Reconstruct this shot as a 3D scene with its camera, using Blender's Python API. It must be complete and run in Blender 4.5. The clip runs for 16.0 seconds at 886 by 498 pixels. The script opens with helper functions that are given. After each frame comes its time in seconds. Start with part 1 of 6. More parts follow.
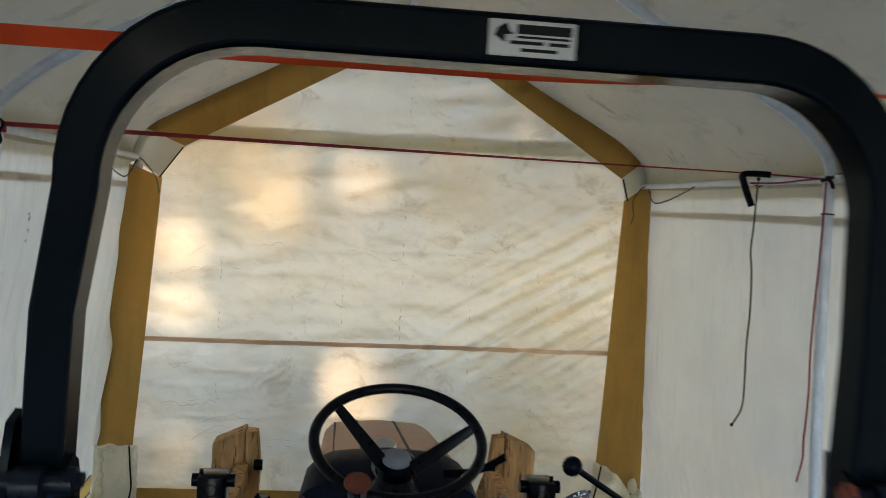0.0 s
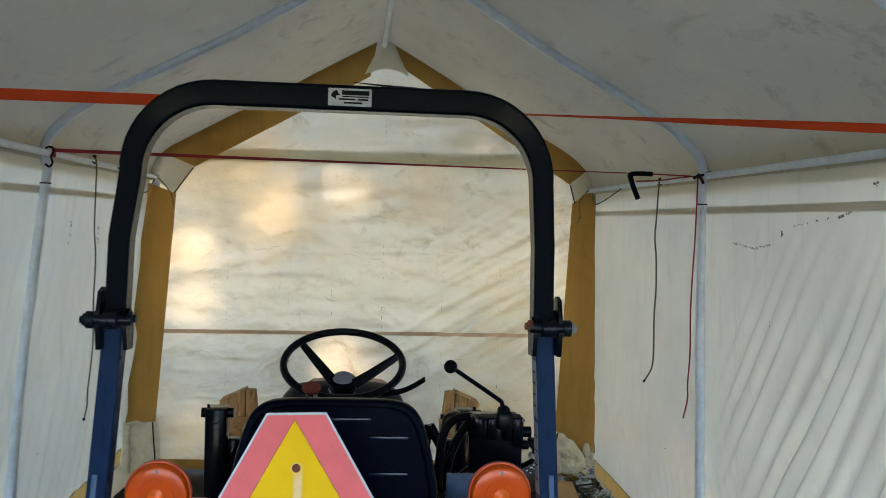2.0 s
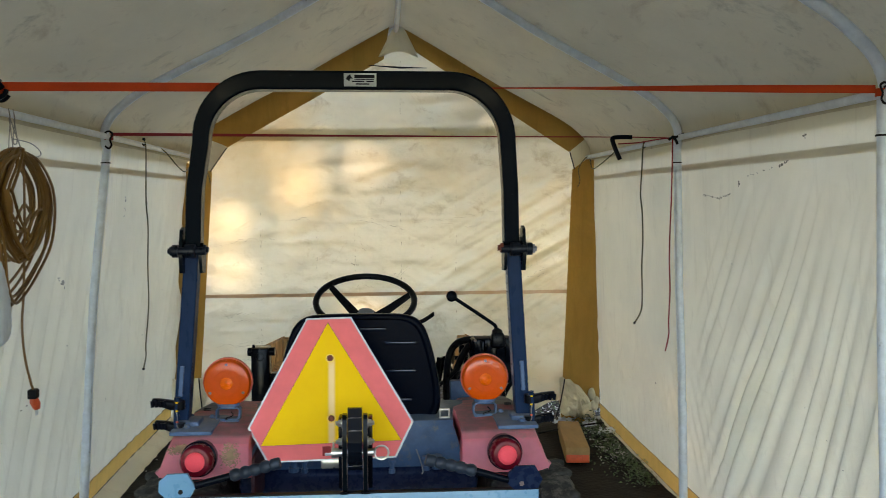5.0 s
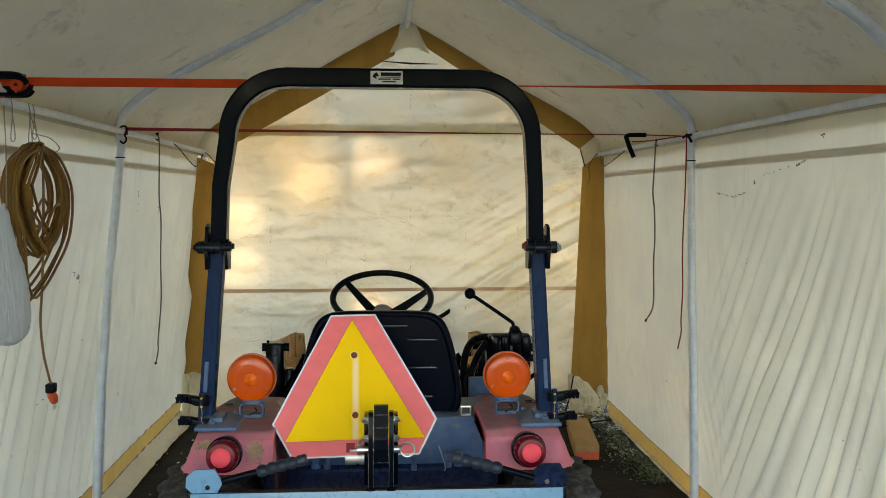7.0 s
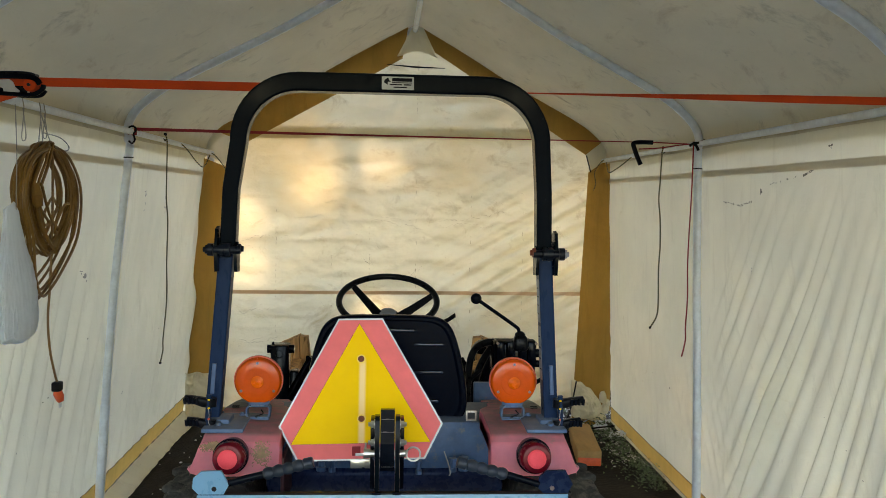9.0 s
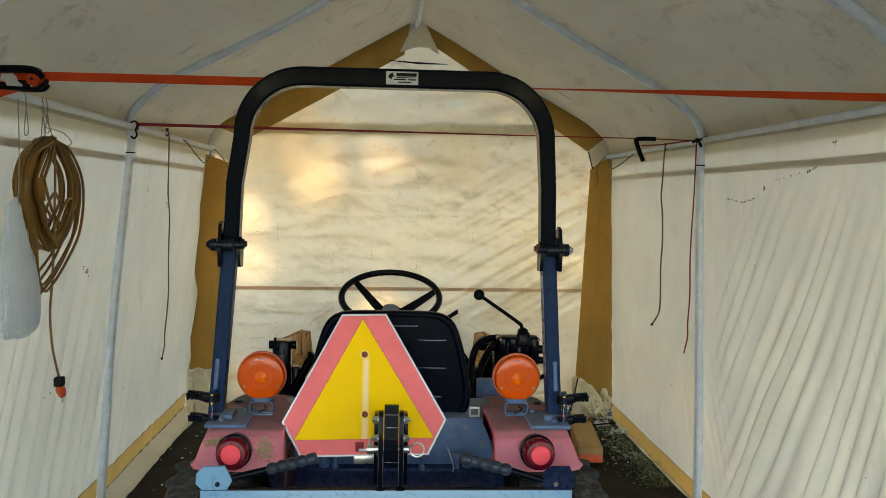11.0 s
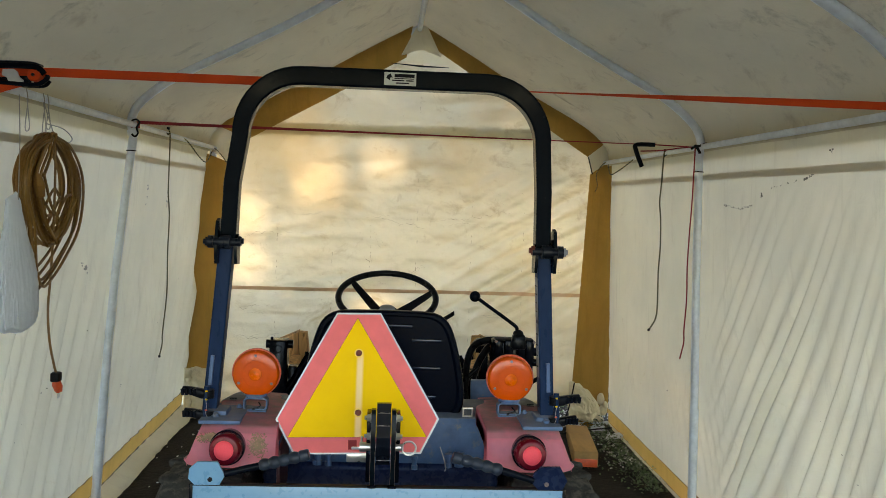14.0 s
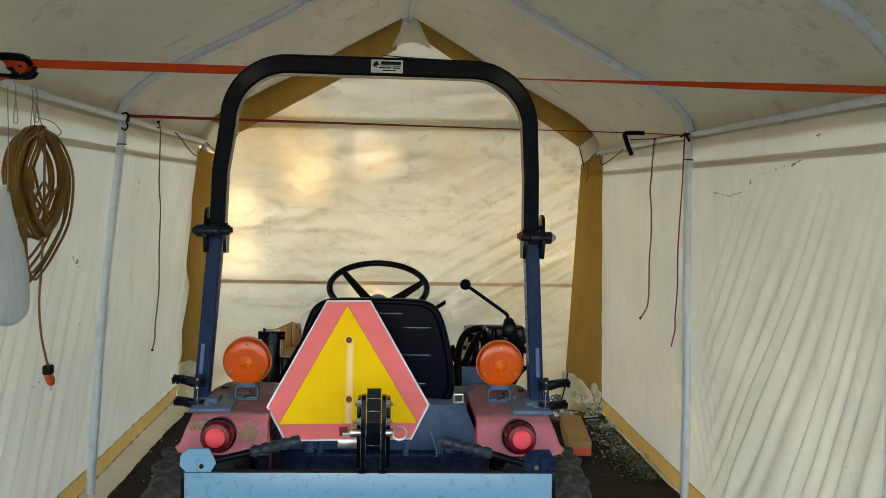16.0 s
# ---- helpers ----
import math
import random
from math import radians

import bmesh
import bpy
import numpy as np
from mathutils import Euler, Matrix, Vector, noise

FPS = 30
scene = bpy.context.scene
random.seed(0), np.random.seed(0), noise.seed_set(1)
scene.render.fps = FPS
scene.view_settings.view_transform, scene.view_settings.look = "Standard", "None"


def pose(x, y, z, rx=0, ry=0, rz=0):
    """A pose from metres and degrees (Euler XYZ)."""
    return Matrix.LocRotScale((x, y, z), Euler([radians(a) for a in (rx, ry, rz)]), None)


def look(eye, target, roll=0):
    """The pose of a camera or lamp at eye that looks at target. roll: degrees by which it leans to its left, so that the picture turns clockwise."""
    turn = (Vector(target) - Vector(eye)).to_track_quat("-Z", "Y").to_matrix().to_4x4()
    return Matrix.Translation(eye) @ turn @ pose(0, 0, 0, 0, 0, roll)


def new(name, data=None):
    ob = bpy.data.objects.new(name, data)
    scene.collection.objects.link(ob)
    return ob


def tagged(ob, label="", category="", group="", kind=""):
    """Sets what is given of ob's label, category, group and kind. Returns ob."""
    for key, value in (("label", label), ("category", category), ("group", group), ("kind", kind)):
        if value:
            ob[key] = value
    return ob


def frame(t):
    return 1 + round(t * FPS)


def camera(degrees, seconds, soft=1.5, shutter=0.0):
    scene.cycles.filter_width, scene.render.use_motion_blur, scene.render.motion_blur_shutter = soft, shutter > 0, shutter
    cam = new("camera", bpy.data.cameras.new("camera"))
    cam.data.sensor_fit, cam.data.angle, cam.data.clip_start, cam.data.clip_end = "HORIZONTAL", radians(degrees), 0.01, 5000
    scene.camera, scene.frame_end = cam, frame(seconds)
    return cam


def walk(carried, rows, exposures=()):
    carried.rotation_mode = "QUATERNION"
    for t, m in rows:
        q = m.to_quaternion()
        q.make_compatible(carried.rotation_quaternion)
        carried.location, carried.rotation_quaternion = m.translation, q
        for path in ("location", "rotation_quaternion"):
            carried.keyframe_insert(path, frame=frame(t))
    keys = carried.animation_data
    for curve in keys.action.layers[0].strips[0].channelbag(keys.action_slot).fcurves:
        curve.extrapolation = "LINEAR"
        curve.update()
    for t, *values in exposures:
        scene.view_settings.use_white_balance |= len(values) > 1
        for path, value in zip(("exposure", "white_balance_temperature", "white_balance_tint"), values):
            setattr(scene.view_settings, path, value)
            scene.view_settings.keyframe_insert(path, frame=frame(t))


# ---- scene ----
cam = camera(52.8, 16.0, soft=0.7, shutter=0.5)
PATH = [
    (0, (-0.299, 0.957, 1.618), (-0.073, 2.942, 1.52), 3.2),
    (0.5, (-0.229, 0.713, 1.578), (0.01, 2.697, 1.5), 0.5),
    (1, (-0.249, 0.461, 1.56), (-0.004, 2.445, 1.489), -0.3),
    (1.5, (-0.2, 0.246, 1.548), (0.044, 2.23, 1.484), 1.5),
    (2, (-0.113, 0.076, 1.543), (0.077, 2.066, 1.485), 1.7),
    (2.5, (-0.121, -0.072, 1.524), (0.045, 1.92, 1.474), 1.0),
    (3, (-0.172, -0.231, 1.498), (-0.009, 1.761, 1.436), 0.9),
    (3.5, (-0.161, -0.305, 1.481), (0.004, 1.686, 1.386), 1.0),
    (4, (-0.074, -0.406, 1.469), (0.09, 1.585, 1.377), 0.9),
    (4.5, (-0.034, -0.482, 1.465), (0.123, 1.509, 1.366), 0.1),
    (5, (-0.084, -0.512, 1.466), (0.053, 1.481, 1.36), -0.2),
    (5.2, (-0.1, -0.514, 1.47), (0.029, 1.479, 1.366), -0.3),
    (7.5, (-0.148, -0.512, 1.473), (-0.013, 1.48, 1.355), 0.4),
    (8, (-0.155, -0.513, 1.472), (-0.021, 1.479, 1.359), 0.7),
    (8.5, (-0.161, -0.518, 1.476), (-0.028, 1.474, 1.365), 0.9),
    (9, (-0.159, -0.52, 1.48), (-0.032, 1.473, 1.37), 1.0),
    (11.5, (-0.169, -0.511, 1.476), (-0.044, 1.481, 1.358), 1.2),
    (12, (-0.168, -0.509, 1.477), (-0.046, 1.484, 1.361), 1.3),
    (12.5, (-0.161, -0.51, 1.478), (-0.039, 1.483, 1.36), 1.4),
    (13, (-0.158, -0.513, 1.478), (-0.034, 1.48, 1.364), 1.6),
    (13.5, (-0.156, -0.526, 1.473), (-0.031, 1.466, 1.36), 1.7),
    (14, (-0.154, -0.53, 1.468), (-0.03, 1.463, 1.36), 2.0),
    (14.5, (-0.152, -0.534, 1.461), (-0.025, 1.459, 1.355), 2.1),
    (15, (-0.148, -0.531, 1.455), (-0.016, 1.462, 1.349), 1.9),
    (15.5, (-0.147, -0.544, 1.45), (-0.012, 1.448, 1.332), 1.9),
    (16, (-0.139, -0.543, 1.448), (-0.002, 1.449, 1.328), 1.4),
]
walk(cam, [(t, look(eye, target, roll)) for t, eye, target, roll in PATH],
     [(0.0, 2.97, 7000, 23), (0.5, 2.97, 6950, 22), (1.5, 2.99, 6900, 20), (2.5, 3.02, 7100, 19), (3.5, 3.06, 7450, 18), (5.0, 3.07, 7950, 18), (9.0, 3.08, 8650, 18), (12.0, 3.08, 8600, 18), (16.0, 3.08, 8500, 18)])

# ---- world and sun ----
SUN_FROM = Vector((0.28, 0.88, 0.38)).normalized()
world = bpy.data.worlds.new("sky")
scene.world = world
world.use_nodes = True
wn, wl = world.node_tree.nodes, world.node_tree.links
sky = wn.new("ShaderNodeTexSky")
sky.sky_type = "NISHITA"
sky.sun_disc = False
sky.sun_elevation = math.asin(SUN_FROM.z)
sky.sun_rotation = math.atan2(SUN_FROM.x, SUN_FROM.y)
sky.dust_density, sky.ozone_density = 0.6, 2.3
wn["Background"].inputs["Strength"].default_value = 0.15
wl.new(sky.outputs["Color"], wn["Background"].inputs["Color"])
sun = new("sun", bpy.data.lights.new("sun", "SUN"))
sun.data.energy, sun.data.angle, sun.data.color = 1.78, radians(1.9), (1.0, 0.82, 0.57)
sun.matrix_world = look(SUN_FROM * 30, (0, 0, 0))


# ---- material helpers ----
def mat(name, color, rough=0.6, metal=0.0, var=0.25, scale=6.0, fine=60.0, bump=0.15, dirt=None, dirt_at=0.6, spec=0.5, coat=0.0, stretch=(1, 1, 1), depth=0.002):
    """A painted, plastic or metal surface: colour varied at two scales, dirt or rust patches, fine relief."""
    m = bpy.data.materials.new(name)
    m.use_nodes = True
    n, l = m.node_tree.nodes, m.node_tree.links
    b = n["Principled BSDF"]
    b.inputs["Metallic"].default_value = metal
    b.inputs["Specular IOR Level"].default_value = spec
    b.inputs["Coat Weight"].default_value = coat
    tc = n.new("ShaderNodeTexCoord")
    mp = n.new("ShaderNodeMapping")
    mp.inputs["Scale"].default_value = stretch
    l.new(tc.outputs["Object"], mp.inputs["Vector"])
    big = n.new("ShaderNodeTexNoise")
    big.inputs["Scale"].default_value, big.inputs["Detail"].default_value = scale, 5.0
    small = n.new("ShaderNodeTexNoise")
    small.inputs["Scale"].default_value, small.inputs["Detail"].default_value = fine, 4.0
    for t in (big, small):
        l.new(mp.outputs["Vector"], t.inputs["Vector"])
    ramp = n.new("ShaderNodeValToRGB")
    c = Vector(color)
    lo, hi = c * (1 - var), c * (1 + var)
    ramp.color_ramp.elements[0].position, ramp.color_ramp.elements[1].position = 0.3, 0.7
    ramp.color_ramp.elements[0].color, ramp.color_ramp.elements[1].color = (*lo, 1), (*[min(v, 1) for v in hi], 1)
    mixn = n.new("ShaderNodeMath")
    mixn.operation = "MULTIPLY_ADD"
    mixn.inputs[1].default_value = 0.35
    l.new(small.outputs["Fac"], mixn.inputs[0])
    sc = n.new("ShaderNodeMath")
    sc.operation = "MULTIPLY"
    sc.inputs[1].default_value = 0.65
    l.new(big.outputs["Fac"], sc.inputs[0])
    l.new(sc.outputs[0], mixn.inputs[2])
    l.new(mixn.outputs[0], ramp.inputs["Fac"])
    out = ramp.outputs["Color"]
    if dirt:
        patch = n.new("ShaderNodeTexNoise")
        patch.inputs["Scale"].default_value, patch.inputs["Detail"].default_value, patch.inputs["Roughness"].default_value = scale * 1.7, 8.0, 0.7
        off = n.new("ShaderNodeVectorMath")
        off.inputs[1].default_value = (3.1, 7.7, 1.3)
        l.new(mp.outputs["Vector"], off.inputs[0])
        l.new(off.outputs[0], patch.inputs["Vector"])
        pr = n.new("ShaderNodeMapRange")
        pr.inputs["From Min"].default_value, pr.inputs["From Max"].default_value = dirt_at, dirt_at + 0.12
        l.new(patch.outputs["Fac"], pr.inputs["Value"])
        mx = n.new("ShaderNodeMix")
        mx.data_type = "RGBA"
        mx.inputs["B"].default_value = (*dirt, 1)
        l.new(pr.outputs["Result"], mx.inputs["Factor"])
        l.new(out, mx.inputs["A"])
        out = mx.outputs["Result"]
    l.new(out, b.inputs["Base Color"])
    rr = n.new("ShaderNodeMapRange")
    rr.inputs["To Min"].default_value, rr.inputs["To Max"].default_value = max(rough - 0.12, 0.03), min(rough + 0.12, 1)
    l.new(small.outputs["Fac"], rr.inputs["Value"])
    l.new(rr.outputs["Result"], b.inputs["Roughness"])
    if bump:
        bp = n.new("ShaderNodeBump")
        bp.inputs["Strength"].default_value, bp.inputs["Distance"].default_value = bump, depth
        l.new(mixn.outputs[0], bp.inputs["Height"])
        l.new(bp.outputs["Normal"], b.inputs["Normal"])
    return m


def fabric(name, color, through_light, stain, stain_at=0.62, stretch=(1, 1, 1), wrinkle=0.35, speck=True, creases=0.0, crumple=0.0, grime=None, upright=False, grime_at=0.57, smear=0.21):
    """Woven tarpaulin: part of the light that falls on one side comes out on the other."""
    m = bpy.data.materials.new(name)
    m.use_nodes = True
    n, l = m.node_tree.nodes, m.node_tree.links
    n.remove(n["Principled BSDF"])
    tc = n.new("ShaderNodeTexCoord")
    mp = n.new("ShaderNodeMapping")
    mp.inputs["Scale"].default_value = stretch
    l.new(tc.outputs["Object"], mp.inputs["Vector"])

    def noise_at(scale, detail, rough=0.6, dist=0.0, src=None):
        t = n.new("ShaderNodeTexNoise")
        t.inputs["Scale"].default_value, t.inputs["Detail"].default_value = scale, detail
        t.inputs["Roughness"].default_value, t.inputs["Distortion"].default_value = rough, dist
        l.new(src or mp.outputs["Vector"], t.inputs["Vector"])
        return t.outputs["Fac"]

    def band(v, a, b):
        r = n.new("ShaderNodeMapRange")
        r.inputs["From Min"].default_value, r.inputs["From Max"].default_value = a, b
        l.new(v, r.inputs["Value"])
        return r.outputs["Result"]

    def mix(fac, a, b):
        x = n.new("ShaderNodeMix")
        x.data_type = "RGBA"
        l.new(fac, x.inputs["Factor"])
        for sock, v in (("A", a), ("B", b)):
            if isinstance(v, tuple):
                x.inputs[sock].default_value = (*v, 1)
            else:
                l.new(v, x.inputs[sock])
        return x.outputs["Result"]

    c = Vector(color)
    col = mix(band(noise_at(1.7, 6), 0.35, 0.65), tuple(c * 0.92), tuple(c * 1.04))
    col = mix(band(noise_at(4.0, 8, 0.7, 0.6), stain_at, stain_at + 0.2), col, tuple(stain))
    if speck:
        col = mix(band(noise_at(21.0, 6, 0.75), 0.71, 0.78), col, tuple(Vector(stain) * 0.35))
    if creases:
        ridge = n.new("ShaderNodeTexNoise")
        ridge.noise_type = "RIDGED_MULTIFRACTAL"
        ridge.inputs["Scale"].default_value, ridge.inputs["Detail"].default_value, ridge.inputs["Distortion"].default_value = 1.9, 4.0, 0.5
        l.new(mp.outputs["Vector"], ridge.inputs["Vector"])
        col = mix(band(ridge.outputs["Fac"], creases, creases + 0.5), col, tuple(Vector(stain) * 0.9))
        col = mix(band(noise_at(0.9, 4), 0.46, 0.68), col, (0.74, 0.60, 0.36))
    if grime:
        slant = n.new("ShaderNodeMapping")
        slant.inputs["Rotation"].default_value = (radians(-17), 0, 0) if upright else (0, 0, radians(35))
        slant.inputs["Scale"].default_value = (1.0, 3.0, 0.35) if upright else (0.55, 0.75, 1.0)
        l.new(tc.outputs["Object"], slant.inputs["Vector"])
        col = mix(band(noise_at(5.0, 9, 0.72, 0.3, slant.outputs["Vector"]), grime_at, grime_at + smear), col, grime)
        slant = n.new("ShaderNodeMapping")
        slant.inputs["Rotation"].default_value = (0, radians(-12), 0) if upright else (0, 0, radians(-50))
        slant.inputs["Scale"].default_value = (3.0, 1.0, 0.3) if upright else (0.35, 1.1, 1.0)
        slant.inputs["Location"].default_value = (4, 9, 2)
        l.new(tc.outputs["Object"], slant.inputs["Vector"])
        col = mix(band(noise_at(6.5, 9, 0.75, 0.3, slant.outputs["Vector"]), grime_at + 0.03, grime_at + 0.21), col, grime)
    bp = n.new("ShaderNodeBump")
    bp.inputs["Strength"].default_value, bp.inputs["Distance"].default_value = wrinkle, 0.012
    l.new(noise_at(7.0, 7, 0.62, 0.0 if crumple else 0.8), bp.inputs["Height"])
    if crumple:
        slant = n.new("ShaderNodeMapping")
        slant.inputs["Rotation"].default_value = (0, radians(-14), 0)
        slant.inputs["Scale"].default_value = (0.8, 1.0, 2.2)
        l.new(tc.outputs["Object"], slant.inputs["Vector"])
        fold = n.new("ShaderNodeTexNoise")
        fold.noise_type = "RIDGED_MULTIFRACTAL"
        fold.inputs["Scale"].default_value, fold.inputs["Detail"].default_value = 2.6, 7.0
        fold.inputs["Roughness"].default_value = 0.55
        l.new(slant.outputs["Vector"], fold.inputs["Vector"])
        deep = n.new("ShaderNodeBump")
        deep.inputs["Strength"].default_value, deep.inputs["Distance"].default_value = 1.0, crumple
        l.new(fold.outputs["Fac"], deep.inputs["Height"])
        l.new(deep.outputs["Normal"], bp.inputs["Normal"])
    weave = n.new("ShaderNodeBump")
    weave.inputs["Strength"].default_value, weave.inputs["Distance"].default_value = 0.12, 0.002
    l.new(noise_at(160.0, 2), weave.inputs["Height"])
    l.new(bp.outputs["Normal"], weave.inputs["Normal"])
    d = n.new("ShaderNodeBsdfDiffuse")
    t = n.new("ShaderNodeBsdfTranslucent")
    x = n.new("ShaderNodeMixShader")
    x.inputs["Fac"].default_value = through_light
    for sh in (d, t):
        l.new(col, sh.inputs["Color"])
        l.new(weave.outputs["Normal"], sh.inputs["Normal"])
    l.new(d.outputs[0], x.inputs[1])
    l.new(t.outputs[0], x.inputs[2])
    l.new(x.outputs[0], n["Material Output"].inputs["Surface"])
    return m


# ---- materials ----
CREAM = (0.81, 0.745, 0.565)
M_WALL = fabric("cream_tarpaulin", (0.825, 0.78, 0.635), 0.17, (0.58, 0.49, 0.31), stain_at=0.66, grime=(0.69, 0.64, 0.51), upright=True, grime_at=0.55)
M_PUFF = fabric("bunched_tarpaulin", CREAM, 0.15, (0.50, 0.42, 0.30), stain_at=0.55, wrinkle=1.0, crumple=0.05)
M_BACK = fabric("cream_tarpaulin_end", CREAM, 0.335, (0.54, 0.44, 0.26), stain_at=0.56, wrinkle=1.0, stretch=(1.0, 1.0, 1.35), creases=1.1, crumple=0.06)
# cream cloth toned darker: the roof's shade is put into the colour
M_ROOF = fabric("shaded_roof_tarpaulin", (0.645, 0.58, 0.435), 0.055, (0.43, 0.35, 0.25), stain_at=0.56, stretch=(1.6, 0.8, 1), grime=(0.26, 0.235, 0.18), grime_at=0.585, smear=0.2)
M_BAND = fabric("ochre_tarpaulin", (0.45, 0.265, 0.075), 0.36, (0.38, 0.225, 0.07), speck=True, stain_at=0.5, grime=(0.37, 0.225, 0.065), upright=True, grime_at=0.48)
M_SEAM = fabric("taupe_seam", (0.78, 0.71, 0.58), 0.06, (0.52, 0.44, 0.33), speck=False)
# end-wall copy of the seam, browner and more translucent to look lit from behind
M_SEAMLIT = fabric("backlit_seam", (0.62, 0.42, 0.27), 0.42, (0.5, 0.35, 0.2), speck=False)
M_PIPE = mat("white_painted_pipe", (0.72, 0.79, 0.87), 0.36, var=0.14, dirt=(0.13, 0.10, 0.075), dirt_at=0.655, scale=17)
M_SOIL = mat("bare_soil", (0.022, 0.018, 0.015), 0.95, var=0.5, scale=5, fine=40, bump=1.0, depth=0.02, spec=0.2)
M_HOOP = mat("black_blue_hoop_paint", (0.0016, 0.0042, 0.0068), 0.22, var=0.2, spec=0.075, bump=0.05)
M_DARKBLUE = mat("oily_dark_blue_paint", (0.006, 0.016, 0.050), 0.28, var=0.4, dirt=(0.008, 0.011, 0.018), dirt_at=0.64, spec=0.12)
M_MILDEW = mat("mildew", (0.17, 0.155, 0.12), 0.9, var=0.4, bump=0)
M_SMUDGE = mat("grey_smudge", (0.38, 0.36, 0.32), 0.9, var=0.3, bump=0)
M_SCREW = mat("dull_screw_steel", (0.20, 0.15, 0.13), 0.45, metal=0.4)
M_DUSTMAT = mat("pale_road_dust", (0.40, 0.385, 0.37), 0.9, var=0.35, dirt=(0.25, 0.22, 0.20), dirt_at=0.6, scale=18)
# black rubber with the bluish sheen of the sky put into the colour
M_GRIP = mat("sky_sheen_grip_rubber", (0.016, 0.024, 0.038), 0.4, var=0.3, spec=0.3)
M_STITCH = mat("soiled_thread", (0.52, 0.44, 0.30), 0.9, var=0.5, bump=0)
M_BOOT = mat("orange_plastic", (0.75, 0.10, 0.03), 0.45)
M_WIRE = mat("grey_wire", (0.35, 0.34, 0.32), 0.5, metal=0.6)
M_GREYTRANS = mat("grey_hub_plastic", (0.22, 0.24, 0.27), 0.4)
M_PEBBLE = mat("pale_litter", (0.66, 0.66, 0.66), 0.8, var=0.45, scale=30)
M_FADING = mat("half_faded_stripe", (0.99, 0.60, 0.12), 0.5, var=0.03, bump=0.02)
M_BROWNRED = mat("rusty_bolt", (0.16, 0.032, 0.014), 0.7, var=0.4)
# shine of the tail light, put into a far brighter lens colour
M_PALEPINK = mat("painted_lens_shine", (0.99, 0.085, 0.11), 0.45, spec=0.08, var=0.16, scale=30, fine=300, bump=0.4)
M_SCUFF = mat("scuffed_primer", (0.36, 0.22, 0.13), 0.85, var=0.35, scale=60)
M_HINGE = mat("oily_hinge_steel", (0.004, 0.007, 0.013), 0.3, var=0.4, dirt=(0.02, 0.012, 0.010), dirt_at=0.62, spec=0.2)
M_BLUE = mat("blue_frame_paint", (0.0095, 0.026, 0.068), 0.30, var=0.25, dirt=(0.022, 0.036, 0.055), dirt_at=0.68, spec=0.05, stretch=(1, 1, 0.4))
M_BLUEGREY = mat("blue_grey_paint", (0.062, 0.122, 0.23), 0.45, var=0.25, dirt=(0.17, 0.17, 0.17), dirt_at=0.58, scale=14, spec=0.3)
M_BLACK = mat("black_paint", (0.0020, 0.0034, 0.007), 0.15, var=0.3, dirt=(0.010, 0.010, 0.010), dirt_at=0.74, spec=0.08, bump=0.25)
M_GLOSS = mat("glossy_black_paint", (0.003, 0.005, 0.009), 0.14, var=0.3, spec=0.13, bump=0.35, scale=14, dirt=(0.03, 0.025, 0.02), dirt_at=0.70)
M_RUBBER = mat("black_rubber", (0.0028, 0.0038, 0.006), 0.3, var=0.3, spec=0.12)
M_TYRE = mat("dusty_tyre_rubber", (0.045, 0.045, 0.043), 0.9, spec=0.2, var=0.4, scale=16, dirt=(0.105, 0.10, 0.088), dirt_at=0.48, bump=1.0, depth=0.012)
M_SEAT = mat("black_vinyl", (0.0016, 0.0040, 0.0105), 0.22, var=0.2, fine=150, bump=0.04, spec=0.025)
# seat vinyl made bluer, lighter and glossier, so the ribs read as highlights
M_RIB = mat("highlight_vinyl_rib", (0.005, 0.012, 0.030), 0.2, var=0.2, bump=0.04, spec=0.5)
M_RED = mat("faded_red_paint", (0.94, 0.30, 0.37), 0.5, spec=0.35, var=0.12, dirt=(0.50, 0.36, 0.31), dirt_at=0.62, scale=6)
M_MAROON = mat("maroon_trim", (0.06, 0.012, 0.016), 0.5, var=0.3)
M_DASH = mat("dark_blue_dash", (0.0035, 0.007, 0.018), 0.5, var=0.4, spec=0.08)
M_HOOD = mat("faded_orange_paint", (0.42, 0.17, 0.075), 0.45, var=0.15)
M_TAN = mat("dusty_orange_loader_paint", (0.62, 0.35, 0.15), 0.7, var=0.45, dirt=(0.04, 0.026, 0.015), dirt_at=0.52, scale=24, stretch=(1, 1, 0.16), spec=0.2)
M_AMBER = mat("amber_plastic_lens", (0.66, 0.074, 0.002), 0.22, var=0.16, bump=0.05, spec=0.3)
# light coming through the amber lens, put into a lighter centre colour
M_GLOW = mat("painted_lens_glow", (0.82, 0.12, 0.003), 0.25, var=0.2, scale=60, bump=0.3, spec=0.3)
M_REDLENS = mat("red_plastic_lens", (0.15, 0.003, 0.012), 0.25, var=0.15, spec=0.12, coat=0.08)
M_STEEL = mat("zinc_steel", (0.62, 0.62, 0.60), 0.32, metal=1.0, var=0.15)
M_YELLOW = mat("fluorescent_yellow_film", (1.0, 0.575, 0.008), 0.5, var=0.04, bump=0.02, spec=0.08, dirt=(0.80, 0.36, 0.01), dirt_at=0.75, scale=20)
M_PINK = mat("faded_red_reflective_film", (0.90, 0.175, 0.18), 0.5, var=0.06, bump=0.02, spec=0.12, dirt=(0.62, 0.10, 0.10), dirt_at=0.735, scale=22)
M_ALU = mat("aluminium_sheet", (0.42, 0.44, 0.47), 0.45, metal=0.3, var=0.15)
